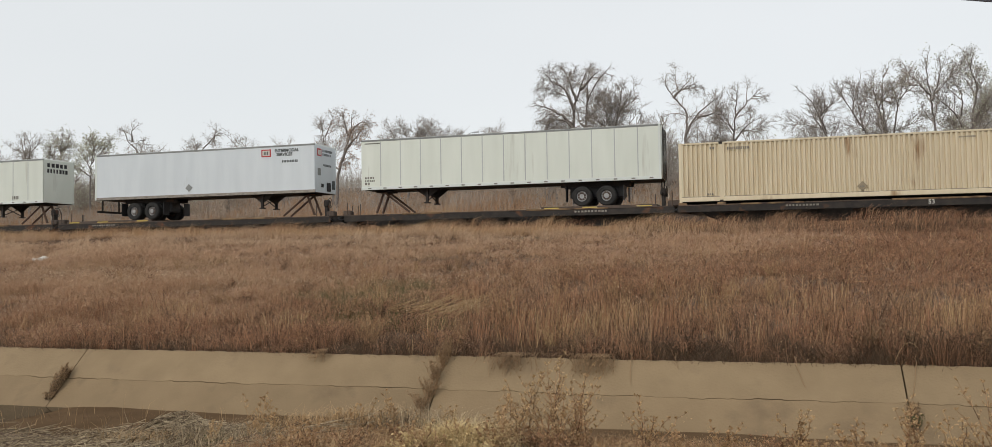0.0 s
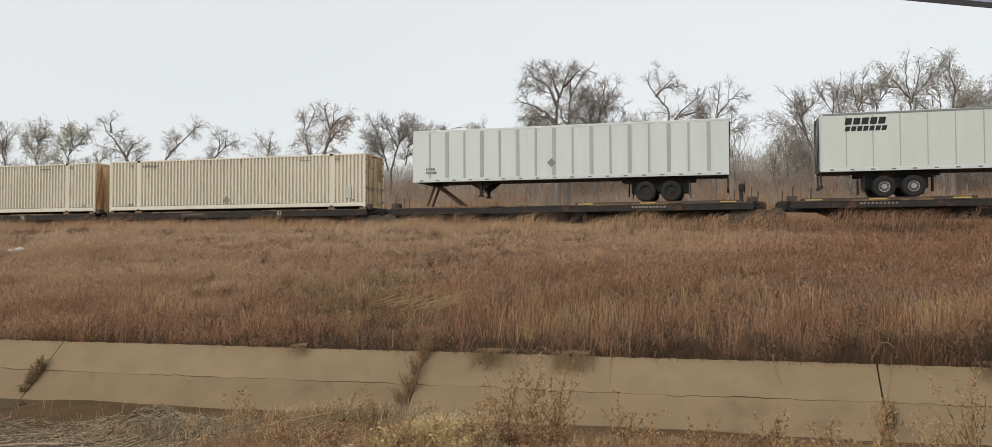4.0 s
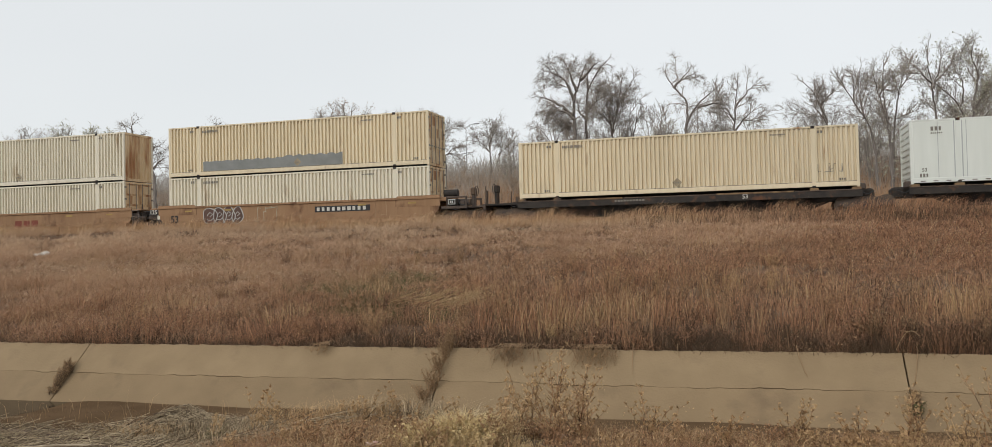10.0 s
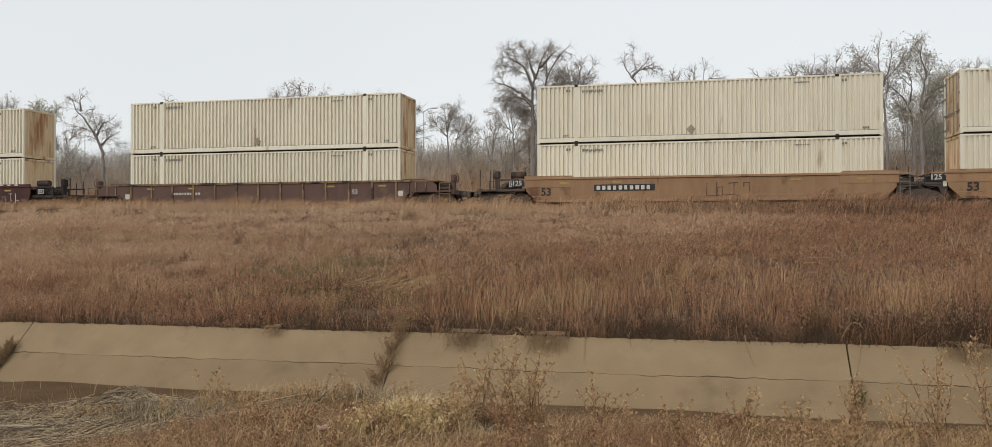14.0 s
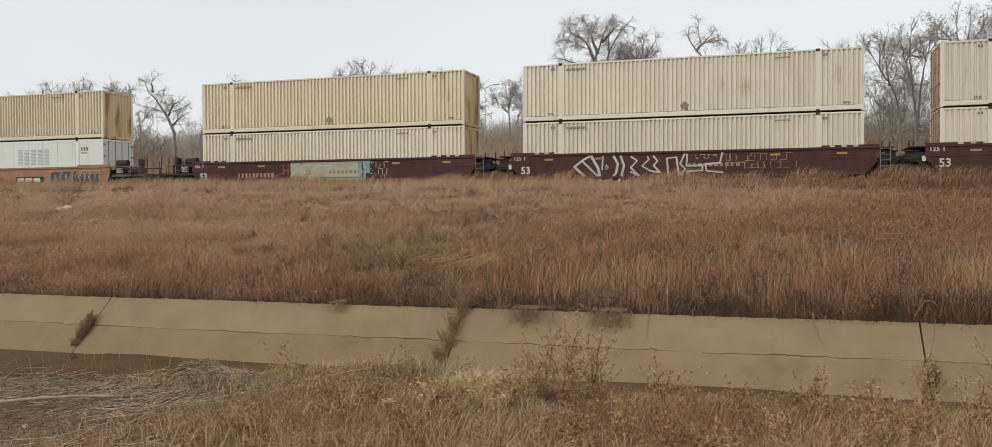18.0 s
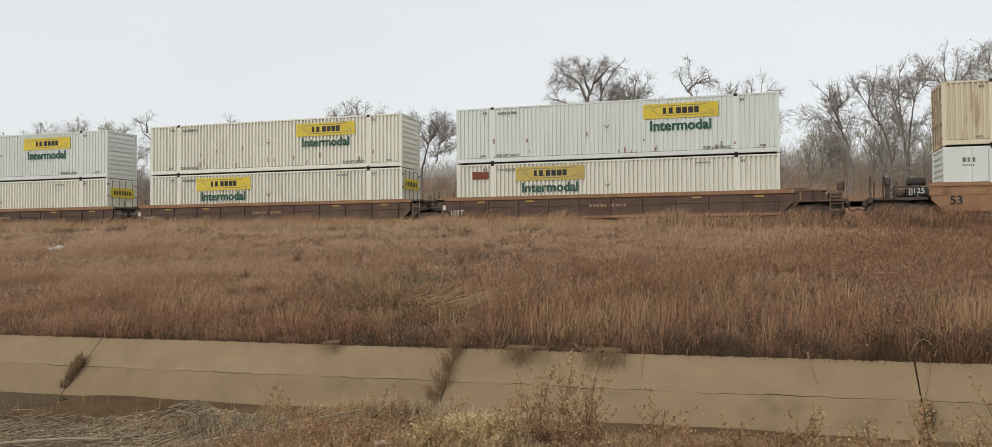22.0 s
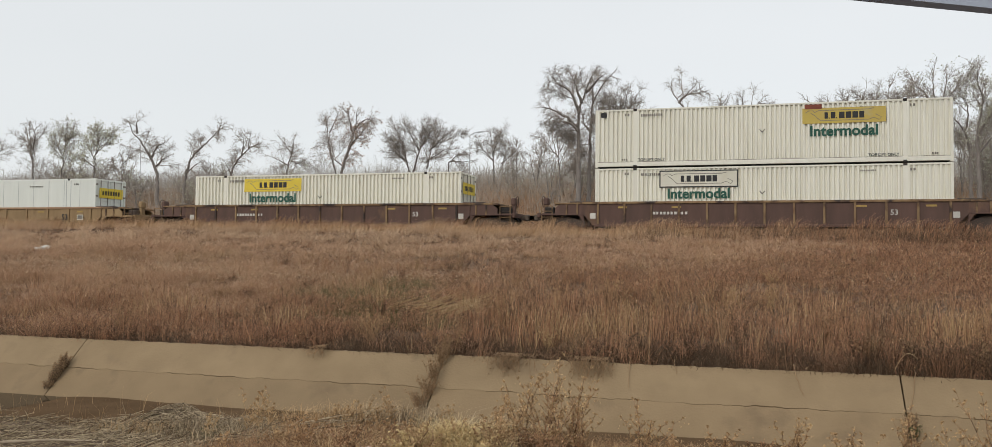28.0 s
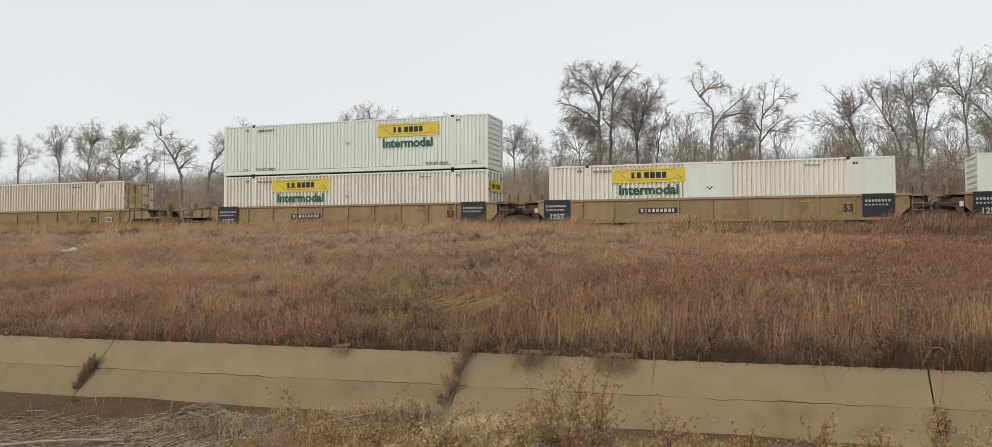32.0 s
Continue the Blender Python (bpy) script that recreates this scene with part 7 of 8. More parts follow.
def tubes(a, b, ra, rb, sides):
    d = b - a
    d /= np.linalg.norm(d, axis=1, keepdims=True) + 1e-9
    ref = np.where(np.abs(d[:, 2:3]) > 0.9, np.array([[1.0, 0, 0]]), np.array([[0, 0, 1.0]]))
    p = np.cross(d, ref)
    p /= np.linalg.norm(p, axis=1, keepdims=True)
    q = np.cross(d, p)
    ang = np.arange(sides) * math.tau / sides
    ring = np.cos(ang)[None, :, None] * p[:, None, :] + np.sin(ang)[None, :, None] * q[:, None, :]
    v = np.concatenate([a[:, None, :] + ring * ra[:, None, None], b[:, None, :] + ring * rb[:, None, None]], 1)
    t = []
    for i in range(sides):
        j = (i + 1) % sides
        t += [(i, j, sides + j), (i, sides + j, sides + i)]
    t = np.array(t)
    tris = (t[None] + 2 * sides * np.arange(len(a))[:, None, None]).reshape(-1, 3)
    return v.reshape(-1, 3), tris


def specks(points, size, rng, long=1.0):
    """A small four-cornered leaf or seed at each point."""
    n = len(points)
    p = rng.standard_normal((n, 3))
    p /= np.linalg.norm(p, axis=1, keepdims=True)
    q = np.cross(p, rng.standard_normal((n, 3)))
    q /= np.linalg.norm(q, axis=1, keepdims=True) + 1e-9
    s = size * rng.uniform(0.6, 1.4, (n, 1))
    v = np.stack([points - p * s * long, points + q * s * 0.5, points + p * s * long, points - q * s * 0.5], 1).reshape(-1, 3)
    t = np.array([(0, 1, 2), (0, 2, 3)])
    return v, (t[None] + 4 * np.arange(n)[:, None, None]).reshape(-1, 3)


def weed_lines(x, y, height, spread, r, seeds, stems):
    """The stems of a branching dry weed, and the places of its seed heads."""
    z = float(ground_z(x, y)) - 0.02
    lines, tips = [], []
    for i in range(stems):
        a = r.uniform(0, math.tau)
        lean = spread * r.uniform(0.2, 1.0)
        h = height * r.uniform(0.6, 1.05)
        p = np.array([x + r.uniform(-0.05, 0.05), y + r.uniform(-0.05, 0.05), z])
        n = 7
        last = p
        for k in range(1, n + 1):
            f = k / n
            c = p + np.array([math.cos(a) * lean * f ** 1.4, math.sin(a) * lean * f ** 1.4, h * f]) + r.normal(0, 0.008, 3)
            lines.append((last, c, 1 - 0.7 * (f - 1 / n), 1 - 0.7 * f))
            if k > 1:
                for _ in range(3):
                    b = r.uniform(0, math.tau)
                    ln = h * r.uniform(0.08, 0.24) * (1.2 - f)
                    e = c + np.array([math.cos(b) * ln, math.sin(b) * ln, ln * 1.1])
                    lines.append((c, e, 0.4, 0.15))
                    tips += [c + (e - c) * w for w in r.uniform(0.3, 1.05, max(2, 2 * seeds // (stems * n * 3)))]
            last = c
        tips += [last + r.normal(0, 0.02, 3) - np.array([0, 0, w]) for w in r.uniform(0, 0.2 * h, 6)]
    return lines, tips


def weed(x, y, height, spread, seed, label, leaf="seed", stalk="weed", seeds=620, stems=8):
    """A branching dry weed with seed heads along its twigs."""
    r = np.random.default_rng(seed)
    lines, tips = weed_lines(x, y, height, spread, r, seeds, stems)
    root = thing("weed", None, label, "weed")
    v, t = stems_mesh(lines, 0.0055)
    tagged(part("stalk", array_mesh("stalk", v, t), stalk, root), kind="stuff")
    v, t = specks(np.array(tips), 0.011, r)
    tagged(part("foliage", array_mesh("foliage", v, t), leaf, root), kind="stuff")
    return root


def weeds():
    for i, (x, y, h, s) in enumerate(((-1.95, 7.35, 0.66, 0.4), (-1.72, 7.4, 0.86, 0.34), (-1.5, 7.35, 0.72, 0.42), (-1.62, 7.1, 0.55, 0.4), (-1.98, 7.0, 0.42, 0.3), (-1.4, 7.2, 0.45, 0.3), (-0.85, 7.3, 0.5, 0.3), (0.75, 6.9, 0.42, 0.25), (1.15, 7.3, 0.56, 0.28), (1.75, 7.2, 0.72, 0.3),
                                      (2.1, 7.0, 0.9, 0.32), (1.45, 6.8, 0.45, 0.28), (-0.2, 7.1, 0.32, 0.25), (0.3, 7.4, 0.4, 0.22), (2.4, 6.6, 0.6, 0.3))):
        weed(x, y, h, s, 100 + i, "branching tan dry weed with seed heads on the bank", "straw")
    for i in range(16):
        r = random.Random(300 + i)
        weed(r.uniform(-5.5, -2.2), r.uniform(7.6, 8.7), r.uniform(0.3, 0.62), 0.16, 320 + i, "thin dry weed stalk with pale tufts", "straw", "straw", 260, 4)
    for i in range(70):
        r = random.Random(700 + i)
        x, y = r.uniform(-4.0, 2.6), r.uniform(5.0, 7.7)
        if -1.1 * y < x < 0.36 * y:
            weed(x, y, min(r.uniform(0.14, 0.36), max(0.08, 1.15 * (-0.207 * y - float(ground_z(x, y))))), r.uniform(0.1, 0.24), 720 + i, "small bushy dry weed on the near bank", r.choice(("seed", "straw", "weed")), "weed", 500, 8)
    weed(-5.62, 8.15, 0.16, 0.22, 361, "low green weed growing among flattened reeds", "green_leaf", "weed", 700, 10)
    g = np.random.default_rng(351)
    n = 5200
    a, d = g.uniform(0, math.tau, n), np.abs(g.normal(0, 0.24, n))
    x, y = -2.3 + np.cos(a) * d * 1.3, 6.7 + np.sin(a) * d
    blades("pale_tuft", x, y, g.uniform(0.2, 1.0, n) * 0.36 * np.exp(-(d / 0.4) ** 2) + 0.04, 0.004, g.uniform(0.3, 1.8, n), "pale_clump", "feathery pale dead grass clump on the bank", "grass", g, drift=(0.1, 0), bend=0.9)
    for i in range(7):
        r = random.Random(350 + i)
        x, y = -2.42 + r.gauss(0, 0.26), 6.62 + r.gauss(0, 0.24)
        weed(x, y, min(r.uniform(0.22, 0.36), 0.95 * (-0.205 * y - float(ground_z(x, y)))), r.uniform(0.16, 0.3), 350 + i, "pale yellow bushy dead grass clump", "pale_clump", "pale_clump", 900, 15)
    # weeds rooted in the joints of the lining
    for i, (x, y, h, s) in enumerate(((-10.72, 11.53, 0.22, 0.07), (-10.72, 11.46, 0.24, 0.06), (-10.73, 11.38, 0.22, 0.06), (-10.74, 11.29, 0.17, 0.05), (-10.75, 11.2, 0.12, 0.04), (-4.28, 11.95, 0.36, 0.12), (-4.31, 11.8, 0.34, 0.13), (-4.34, 11.6, 0.34, 0.14), (-4.37, 11.4, 0.3, 0.16), (-4.4, 11.22, 0.28, 0.2),
                                      (1.83, 11.36, 0.2, 0.06), (1.84, 11.24, 0.18, 0.06))):
        root = weed(x, y, h, s, 400 + i, "brown dead weed growing in a slab joint", "joint_weed" if x < 0 or y > 11.3 else "green_leaf", "joint_weed" if -9 < x < 0 else "darkweed", 420, 16)
        z = LIP_Z + (y - LIP_Y) / (LIP_Y - TOE_Y) * (LIP_Z - TOE_Z)
        root.matrix_basis = Matrix.Translation((0, 0, z - float(ground_z(x, y)) + 0.02))
    # dark tangles hanging over the lip
    for i, (x, w) in enumerate(((-3.3, 0.36), (-2.15, 0.42), (-6.35, 0.06), (3.2, 0.3))):
        r = np.random.default_rng(420 + i)
        lines, tips = [], []
        long = min(1.0, 0.4 + 1.5 * w)
        for k in range(int(14 + 190 * w)):
            p = np.array([x + r.normal(0, w * 0.4), 12.1, LIP_Z + 0.05])
            q = p + np.array([r.normal(0, 0.08), -0.18 - r.uniform(0, 0.12), -0.02])
            e = q + np.array([r.normal(0, 0.1), -0.22 * long * r.uniform(0.2, 1), -0.28 * long * r.uniform(0.3, 1.1)])
            lines += [(p, q, 1, 0.8), (q, e, 0.8, 0.3)]
            tips += [q + (e - q) * f for f in r.uniform(0.2, 1, 5)]
        root = thing("hanging_weed", None, "dark tangled weed hanging over the canal lip", "weed")
        v, t = stems_mesh(lines, 0.004)
        tagged(part("stalk", array_mesh("stalk", v, t), "joint_weed", root), kind="stuff")
        v, t = specks(np.array(tips), 0.012, r)
        tagged(part("foliage", array_mesh("foliage", v, t), "joint_weed", root), kind="stuff")
    # bushy weeds standing out of the field grass
    tall = random.Random(900)
    for tone, count in (("fuzz", 30), ("weed", 26), ("joint_weed", 20), ("seed", 12)):
        lines, tips = [], []
        for i in range(count):
            y = 12.5 + 13 * tall.random() ** 1.5
            x = tall.uniform(-0.85 * y, 0.32 * y)
            one, ends = weed_lines(x, y, tall.uniform(0.35, 0.72) * (1.2 if x > -4 and y < 17 else 0.85), tall.uniform(0.2, 0.45), np.random.default_rng(tall.randrange(9999)), 620, 13)
            lines += one
            tips += ends
        v, t = stems_mesh(lines, 0.0055)
        tagged(part("bushy_weeds", array_mesh("bushy_weeds", v, t), "weed" if tone != "fuzz" else "darkweed"), "stalks of bushy dead weeds standing in the field", "weeds", "", "stuff")
        v, t = specks(np.array(tips), 0.011, np.random.default_rng(count))
        tagged(part("weed_foliage", array_mesh("weed_foliage", v, t), tone), "dry foliage of bushy dead weeds in the field", "weeds", "", "stuff")
    # dark thick brush over the lip
    for i, (x, y, h, s) in enumerate(((2.05, 12.5, 0.5, 0.4), (2.35, 12.35, 0.45, 0.45), (2.6, 12.45, 0.55, 0.45), (2.9, 12.4, 0.5, 0.5), (3.3, 12.5, 0.55, 0.5), (3.8, 12.5, 0.55, 0.5), (1.55, 12.55, 0.5, 0.35), (-1.5, 12.4, 0.4, 0.4), (-0.9, 12.45, 0.35, 0.4), (-2.4, 12.4, 0.4, 0.35), (0.4, 12.5, 0.35, 0.4), (-4.0, 12.4, 0.3, 0.35))):
        weed(x, y, h, s, 1200 + i, "dark dead brush at the canal lip", ("joint_weed", "darkweed", "fuzz")[i % 3], "darkweed", 700, 20)
    # a broken bundle of pale stalks in the field, single bent stalks on the lip
    r = np.random.default_rng(77)
    lines = []
    for k in range(110):
        p = np.array([-5.7 + r.normal(0, 0.5), 15.6 + r.normal(0, 0.35), 0.0])
        p[2] = float(ground_z(p[0], p[1])) + r.uniform(0.02, 0.2)
        a = r.normal(0.15, 0.35)
        ln = r.uniform(0.5, 1.1)
        lines.append((p, p + np.array([math.cos(a) * ln, r.normal(0, 0.2), 0.1 + abs(math.sin(a)) * ln * 0.7]), 1, 0.5))
    v, t = stems_mesh(lines, 0.006)
    tagged(part("stalk_bundle", array_mesh("stalk_bundle", v, t), "straw"), "broken pale stalks lying in the grass", "dry stalks", "", "stuff")
    for i, (x, h) in enumerate(((-4.2, 0.3), (1.75, 0.28))):
        p = [np.array([x, 12.06, LIP_Z])]
        for k in range(1, 8):
            p.append(p[0] + np.array([0.05 * k * (0.5 + 0.2 * i % 2), -0.012 * k * k * 0.4, h * math.sin(k / 7 * 2.2)]))
        v, t = stems_mesh([(a, b, 1, 0.9) for a, b in zip(p, p[1:])], 0.004)
        tagged(part("bent_stalk", array_mesh("bent_stalk", v, t), "straw"), "single bent straw stalk on the canal lip", "dry stalk", "", "stuff")
    # strands that hang over the lip, flat on the concrete
    for x, drop, sway in ((-1.6, 0.42, 0.02), (0.55, 0.4, 0.1), (-1.0, 0.16, 0.05), (2.0, 0.5, -0.12), (-6.3, 0.2, 0.05)):
        line = [(x, 12.12, LIP_Z + 0.06), (x, 11.97, LIP_Z + 0.02), (x + sway * 0.5, 12.0 - drop * 0.45, LIP_Z - drop * 0.4 + 0.02), (x + sway, 12.0 - drop * 0.85, LIP_Z - drop * 0.77 + 0.02)]
        part_line = smooth_line(line, r, 0.004, 0.1)
        tagged(part("hanging_stalk", limb_mesh("hanging_stalk", part_line, np.linspace(0.006, 0.003, len(part_line)), 4), "joint_weed"), "thin dead strand hanging down the concrete", "dry stalk", "", "stuff")
    g = np.random.default_rng(88)
    for cx, cy, n in ((-5.1, 7.5, 220), (-4.8, 7.7, 120), (-0.4, 7.3, 90)):
        blades("green_weed", cx + g.normal(0, 0.1, n), cy + g.normal(0, 0.08, n), g.uniform(0.04, 0.13, n), 0.009, g.uniform(0.3, 1.2, n), "green_leaf", "small dull green weed on the near bank", "weed", g, curved=False)


# ---- trees ----
def grow(p, d, length, k, rise, wobble, r):
    """Crooked shoots from the points p along d: (n, k + 1, 3)."""
    pts = [p]
    for i in range(k):
        d = unit(d + r.normal(0, wobble, d.shape) + np.array([0, 0, rise]))
        p = p + d * (length / k)[:, None]
        pts.append(p)
    return np.stack(pts, 1)


def offshoots(pts, each, low, angle, r):
    """Places and ways of side shoots on many lines, so many to the metre: the line's number, the place, the way and how far along it is."""
    n, k1, _ = pts.shape
    size = np.linalg.norm(np.diff(pts, axis=1), axis=2).sum(1)
    who = r.choice(n, max(3, int(each * (1 - low) * size.sum())), p=size / size.sum())
    f = r.uniform(low, 1, len(who))
    g = f * (k1 - 1)
    i = np.minimum(g.astype(int), k1 - 2)
    g = (g - i)[:, None]
    p = pts[who, i] * (1 - g) + pts[who, i + 1] * g
    t = unit(pts[who, i + 1] - pts[who, i])
    q = r.normal(0, 1, t.shape)
    q = unit(q - t * (q * t).sum(1, keepdims=True))
    a = np.radians(angle * r.uniform(0.55, 1.35, (len(who), 1)))
    return who, p, t * np.cos(a) + q * np.sin(a), f


def shoot_tubes(pts, r0, r1):
    """Thin tubes along many lines at once, from radius r0 to r1."""
    n, k1, _ = pts.shape
    w = np.linspace(0, 1, k1)
    ra, rb = r0 + (r1 - r0) * w[:-1], r0 + (r1 - r0) * w[1:]
    return pts[:, :-1].reshape(-1, 3), pts[:, 1:].reshape(-1, 3), np.tile(ra, n), np.tile(rb, n)


HABITS = {"up": (0.02, 44, 3.7, 0.02, 0.03), "droop": (-0.03, 58, 3.3, -0.07, -0.11), "fall": (-0.06, 52, 2.8, -0.09, -0.15), "brush": (0.03, 46, 1.5, 0.02, 0.02)}


def tree(deep, trunk_r, habit, limbs, seed, leaves=0, leaf="leaf_pale", label="bare grey tree behind the track", kind="tree", dense=1.0):
    """deep: how far off it stands; limbs: lines of (x, z), the trunk first, then its forks and limbs from where they leave it."""
    r = np.random.default_rng(seed)
    rise1, angle, reach, rise2, rise3 = HABITS[habit]
    root = thing(kind, None, label, kind, "trees behind the track" if kind == "tree" else "shrubs behind the track")
    shoots, boughs, stems = [], [], []
    for number, limb in enumerate(limbs):
        y, pts = deep, []
        slope = r.uniform(-0.45, 0.45) if number else 0.0
        for (x, z), (px, pz) in zip(limb, [limb[0]] + limb[:-1]):
            y += slope * math.hypot(x - px, z - pz) + (r.normal(0, 0.12) if pts else 0)
            pts.append((x, y, z))
        if number == 0:
            x0 = limb[0][0] - 0.3 * (limb[1][0] - limb[0][0])
            base = float(ground_z(x0, deep)) - 0.15
            pts = [p for p in pts if p[2] > base + 0.3]
            pts = [(x0, deep, base)] + pts
        line = smooth_line(pts, r, 0.03 if kind == "tree" else 0.02)
        ahead = np.linalg.norm(np.diff(line, axis=0), axis=1)[::-1].cumsum()[::-1]
        line = line[:max(4, 1 + int((ahead > min(1.0, 0.35 * ahead[0])).sum()))]
        f = np.linspace(0, 1, len(line))
        start = trunk_r * 0.66 if number == 0 else trunk_r * 0.33
        radii = np.maximum(start * (1 - 0.86 * f ** 0.8), 0.014)
        if kind == "tree":
            part("trunk" if number == 0 else "limb", limb_mesh("limb", line, radii), "bark", root)
        else:
            stems.append((line[:-1], line[1:], radii[:-1], radii[1:]))
        # boughs along the limb, then side branches on all of them
        low = 0.4 if number == 0 else 0.08
        who, p, d, along = offshoots(line[None], 1.1 * dense, low, angle * 0.95, r)
        along = (along - low) / (1 - low)
        bough = grow(p, unit(d * np.array([1, 0.7, 1])), reach * r.uniform(0.5, 1.0, len(p)) * (1.0 - 0.72 * along), 10, rise1, 0.085, r)
        boughs.append(bough)
        who, p, d, along = offshoots(bough, 5.6 * dense, 0.12, 44, r)
        span = np.linalg.norm(bough[:, -1] - bough[:, 0], axis=1)
        shoots.append(grow(p, d, span[who] * r.uniform(0.25, 0.6, len(p)) * (1.15 - 0.7 * along), 5, rise2, 0.14, r))
        who, p, d, along = offshoots(line[None], 2.2 * dense, low, angle, r)
        along = (along - low) / (1 - low)
        shoots.append(grow(p, d, 0.6 * reach * r.uniform(0.3, 1.0, len(p)) * (1.0 - 0.6 * along), 5, rise1, 0.14, r))
        tip = np.repeat(line[-1:] - line[-3:-2], 2, 0)
        shoots.append(grow(np.repeat(line[-1:], 2, 0), unit(tip + r.normal(0, 0.1, (2, 3))), reach * r.uniform(0.08, 0.18, 2), 5, rise1, 0.14, r))
    one = np.concatenate(shoots)
    size = np.linalg.norm(one[:, -1] - one[:, 0], axis=1)
    who, p, d, along = offshoots(one, 7.0 * dense, 0.1, 44, r)
    two = grow(p, d, size[who] * r.uniform(0.2, 0.65, len(p)) * (1.1 - 0.6 * along) + 0.15, 3, rise2, 0.16, r)
    who, p, d, along = offshoots(two, (6.5 if kind == "tree" else 4.0) * dense, 0.1, 42, r)
    three = grow(p, d, r.uniform(0.15, 0.55, len(p)), 2, rise3, 0.16, r)
    lots = stems + [shoot_tubes(np.concatenate(boughs), 0.042, 0.009), shoot_tubes(one, 0.017, 0.007), shoot_tubes(two, 0.0095, 0.005), shoot_tubes(three, 0.0055, 0.004)]
    v, t = tubes(*[np.concatenate(c) for c in zip(*lots)], 3)
    tagged(part("crown", array_mesh("crown", v, t), "twig" if kind == "tree" else "shrub", root), kind="stuff")
    if leaves:
        ends = three[:, -1]
        pick = ends[r.integers(0, len(ends), leaves)] + r.normal(0, 0.05, (leaves, 3))
        v, t = specks(pick, 0.045 if leaf != "leaf_pale" else 0.055, r)
        tagged(part("foliage", array_mesh("foliage", v, t), leaf, root), kind="stuff")
    return root


def fan(x, z, h, w, count, pick):
    """Stems that fan out of one foot: lines of (x, z)."""
    out = []
    for k in range(count):
        lean = w * ((k + 0.5) / count * 2 - 1) * pick.uniform(0.7, 1.1)
        top = h * pick.uniform(0.62, 0.95) * (1 - 0.25 * abs(lean) / w)
        out.append([(x, z + 0.1), (x + 0.3 * lean, z + 0.4 * top), (x + 0.75 * lean + pick.uniform(-0.15, 0.15), z + top)])
    return out


def woods():
    tree(70, 0.2, "up", [[(-69.8, 7.7), (-69.9, 9.5), (-70.0, 11.3), (-70.1, 13.3)], [(-69.9, 9.2), (-70.7, 11.1), (-71.6, 12.9)], [(-69.9, 9.7), (-69.0, 11.5), (-68.3, 13.1)]], 22, label="bare grey tree with an upright fan of branches")
    tree(70, 0.18, "up", [[(-66.2, 7.6), (-66.0, 10.4), (-65.7, 13.7)], [(-66.1, 9.4), (-67.0, 11.2)], [(-66.0, 10.1), (-64.8, 11.6)]], 23, 2600, label="slender tree with sparse grey-green leaves")
    tree(70, 0.2, "up", [[(-62.3, 7.5), (-62.2, 10.0), (-62.0, 13.1)], [(-62.3, 9.0), (-63.4, 11.1)], [(-62.2, 9.5), (-60.9, 11.5)], [(-62.3, 8.3), (-63.8, 9.3)]], 24, 5200, label="bushy tree with sparse grey-green leaves")
    tree(74, 0.12, "up", [[(-62.2, 7.9), (-62.4, 9.4), (-62.9, 10.5)], [(-62.3, 8.9), (-61.5, 9.8)]], 25, 400, "leaf_rust", label="low bare tree with a few rusty leaves")
    tree(68, 0.36, "droop", [[(-53.4, 7.2), (-54.0, 8.8), (-55.0, 10.5), (-55.8, 11.1), (-56.4, 12.1), (-57.1, 11.9)], [(-55.7, 11.1), (-55.6, 12.1), (-55.2, 12.5)], [(-54.0, 8.8), (-53.3, 9.8), (-52.2, 10.1), (-51.1, 10.7)], [(-53.6, 7.9), (-52.4, 8.8), (-51.2, 9.1)]], 26, label="old bare cottonwood with two heavy limbs")
    tree(68, 0.28, "droop", [[(-50.2, 7.0), (-49.4, 8.7), (-48.5, 9.6), (-47.2, 10.6), (-46.2, 11.4), (-45.1, 11.1)], [(-48.5, 9.6), (-48.9, 10.3)], [(-46.9, 10.7), (-46.4, 11.7)], [(-50.1, 7.3), (-48.7, 8.2), (-47.7, 8.4)]], 28, label="bare tree leaning far over")
    tree(70, 0.26, "droop", [[(-46.7, 7.3), (-46.0, 8.6), (-44.9, 9.6), (-43.4, 10.2), (-42.7, 10.1)], [(-45.6, 9.0), (-45.2, 10.4), (-44.9, 11.6)], [(-44.9, 9.6), (-44.3, 10.9)], [(-46.8, 7.4), (-47.7, 8.4), (-48.5, 9.1)]], 29, label="bare tangled tree with a leaning trunk")
    tree(70, 0.24, "droop", [[(-40.8, 7.5), (-40.4, 9.3), (-40.2, 10.6), (-39.4, 10.5)], [(-40.5, 8.4), (-39.6, 8.1), (-38.9, 7.5)], [(-40.4, 9.1), (-41.3, 10.1)], [(-40.7, 8.0), (-42.0, 8.7)]], 30, 300, "leaf_rust", label="bare gnarled tree with a broken low limb")
    tree(67, 0.2, "up", [[(-34.4, 6.9), (-34.9, 8.8), (-35.1, 10.7), (-35.4, 12.5)], [(-35.0, 10.4), (-34.4, 12.0), (-34.1, 12.9)], [(-34.8, 8.6), (-35.7, 9.8)]], 18, 700, "leaf_rust", label="bare stem with a few dry leaves")
    tree(66, 0.3, "fall", [[(-33.3, 6.7), (-32.8, 8.7), (-32.2, 10.4), (-31.9, 13.0)], [(-32.7, 8.9), (-31.5, 10.6), (-30.4, 12.5)], [(-32.3, 10.2), (-32.7, 11.8), (-32.6, 13.0)], [(-32.9, 8.0), (-31.7, 9.5), (-30.1, 9.2)], [(-32.1, 10.5), (-31.0, 11.3), (-29.7, 10.8)], [(-33.1, 7.3), (-34.1, 8.0), (-35.1, 8.2)]], 17, 3400, "leaf_rust", label="tree with dry rust-coloured leaves in its crown")
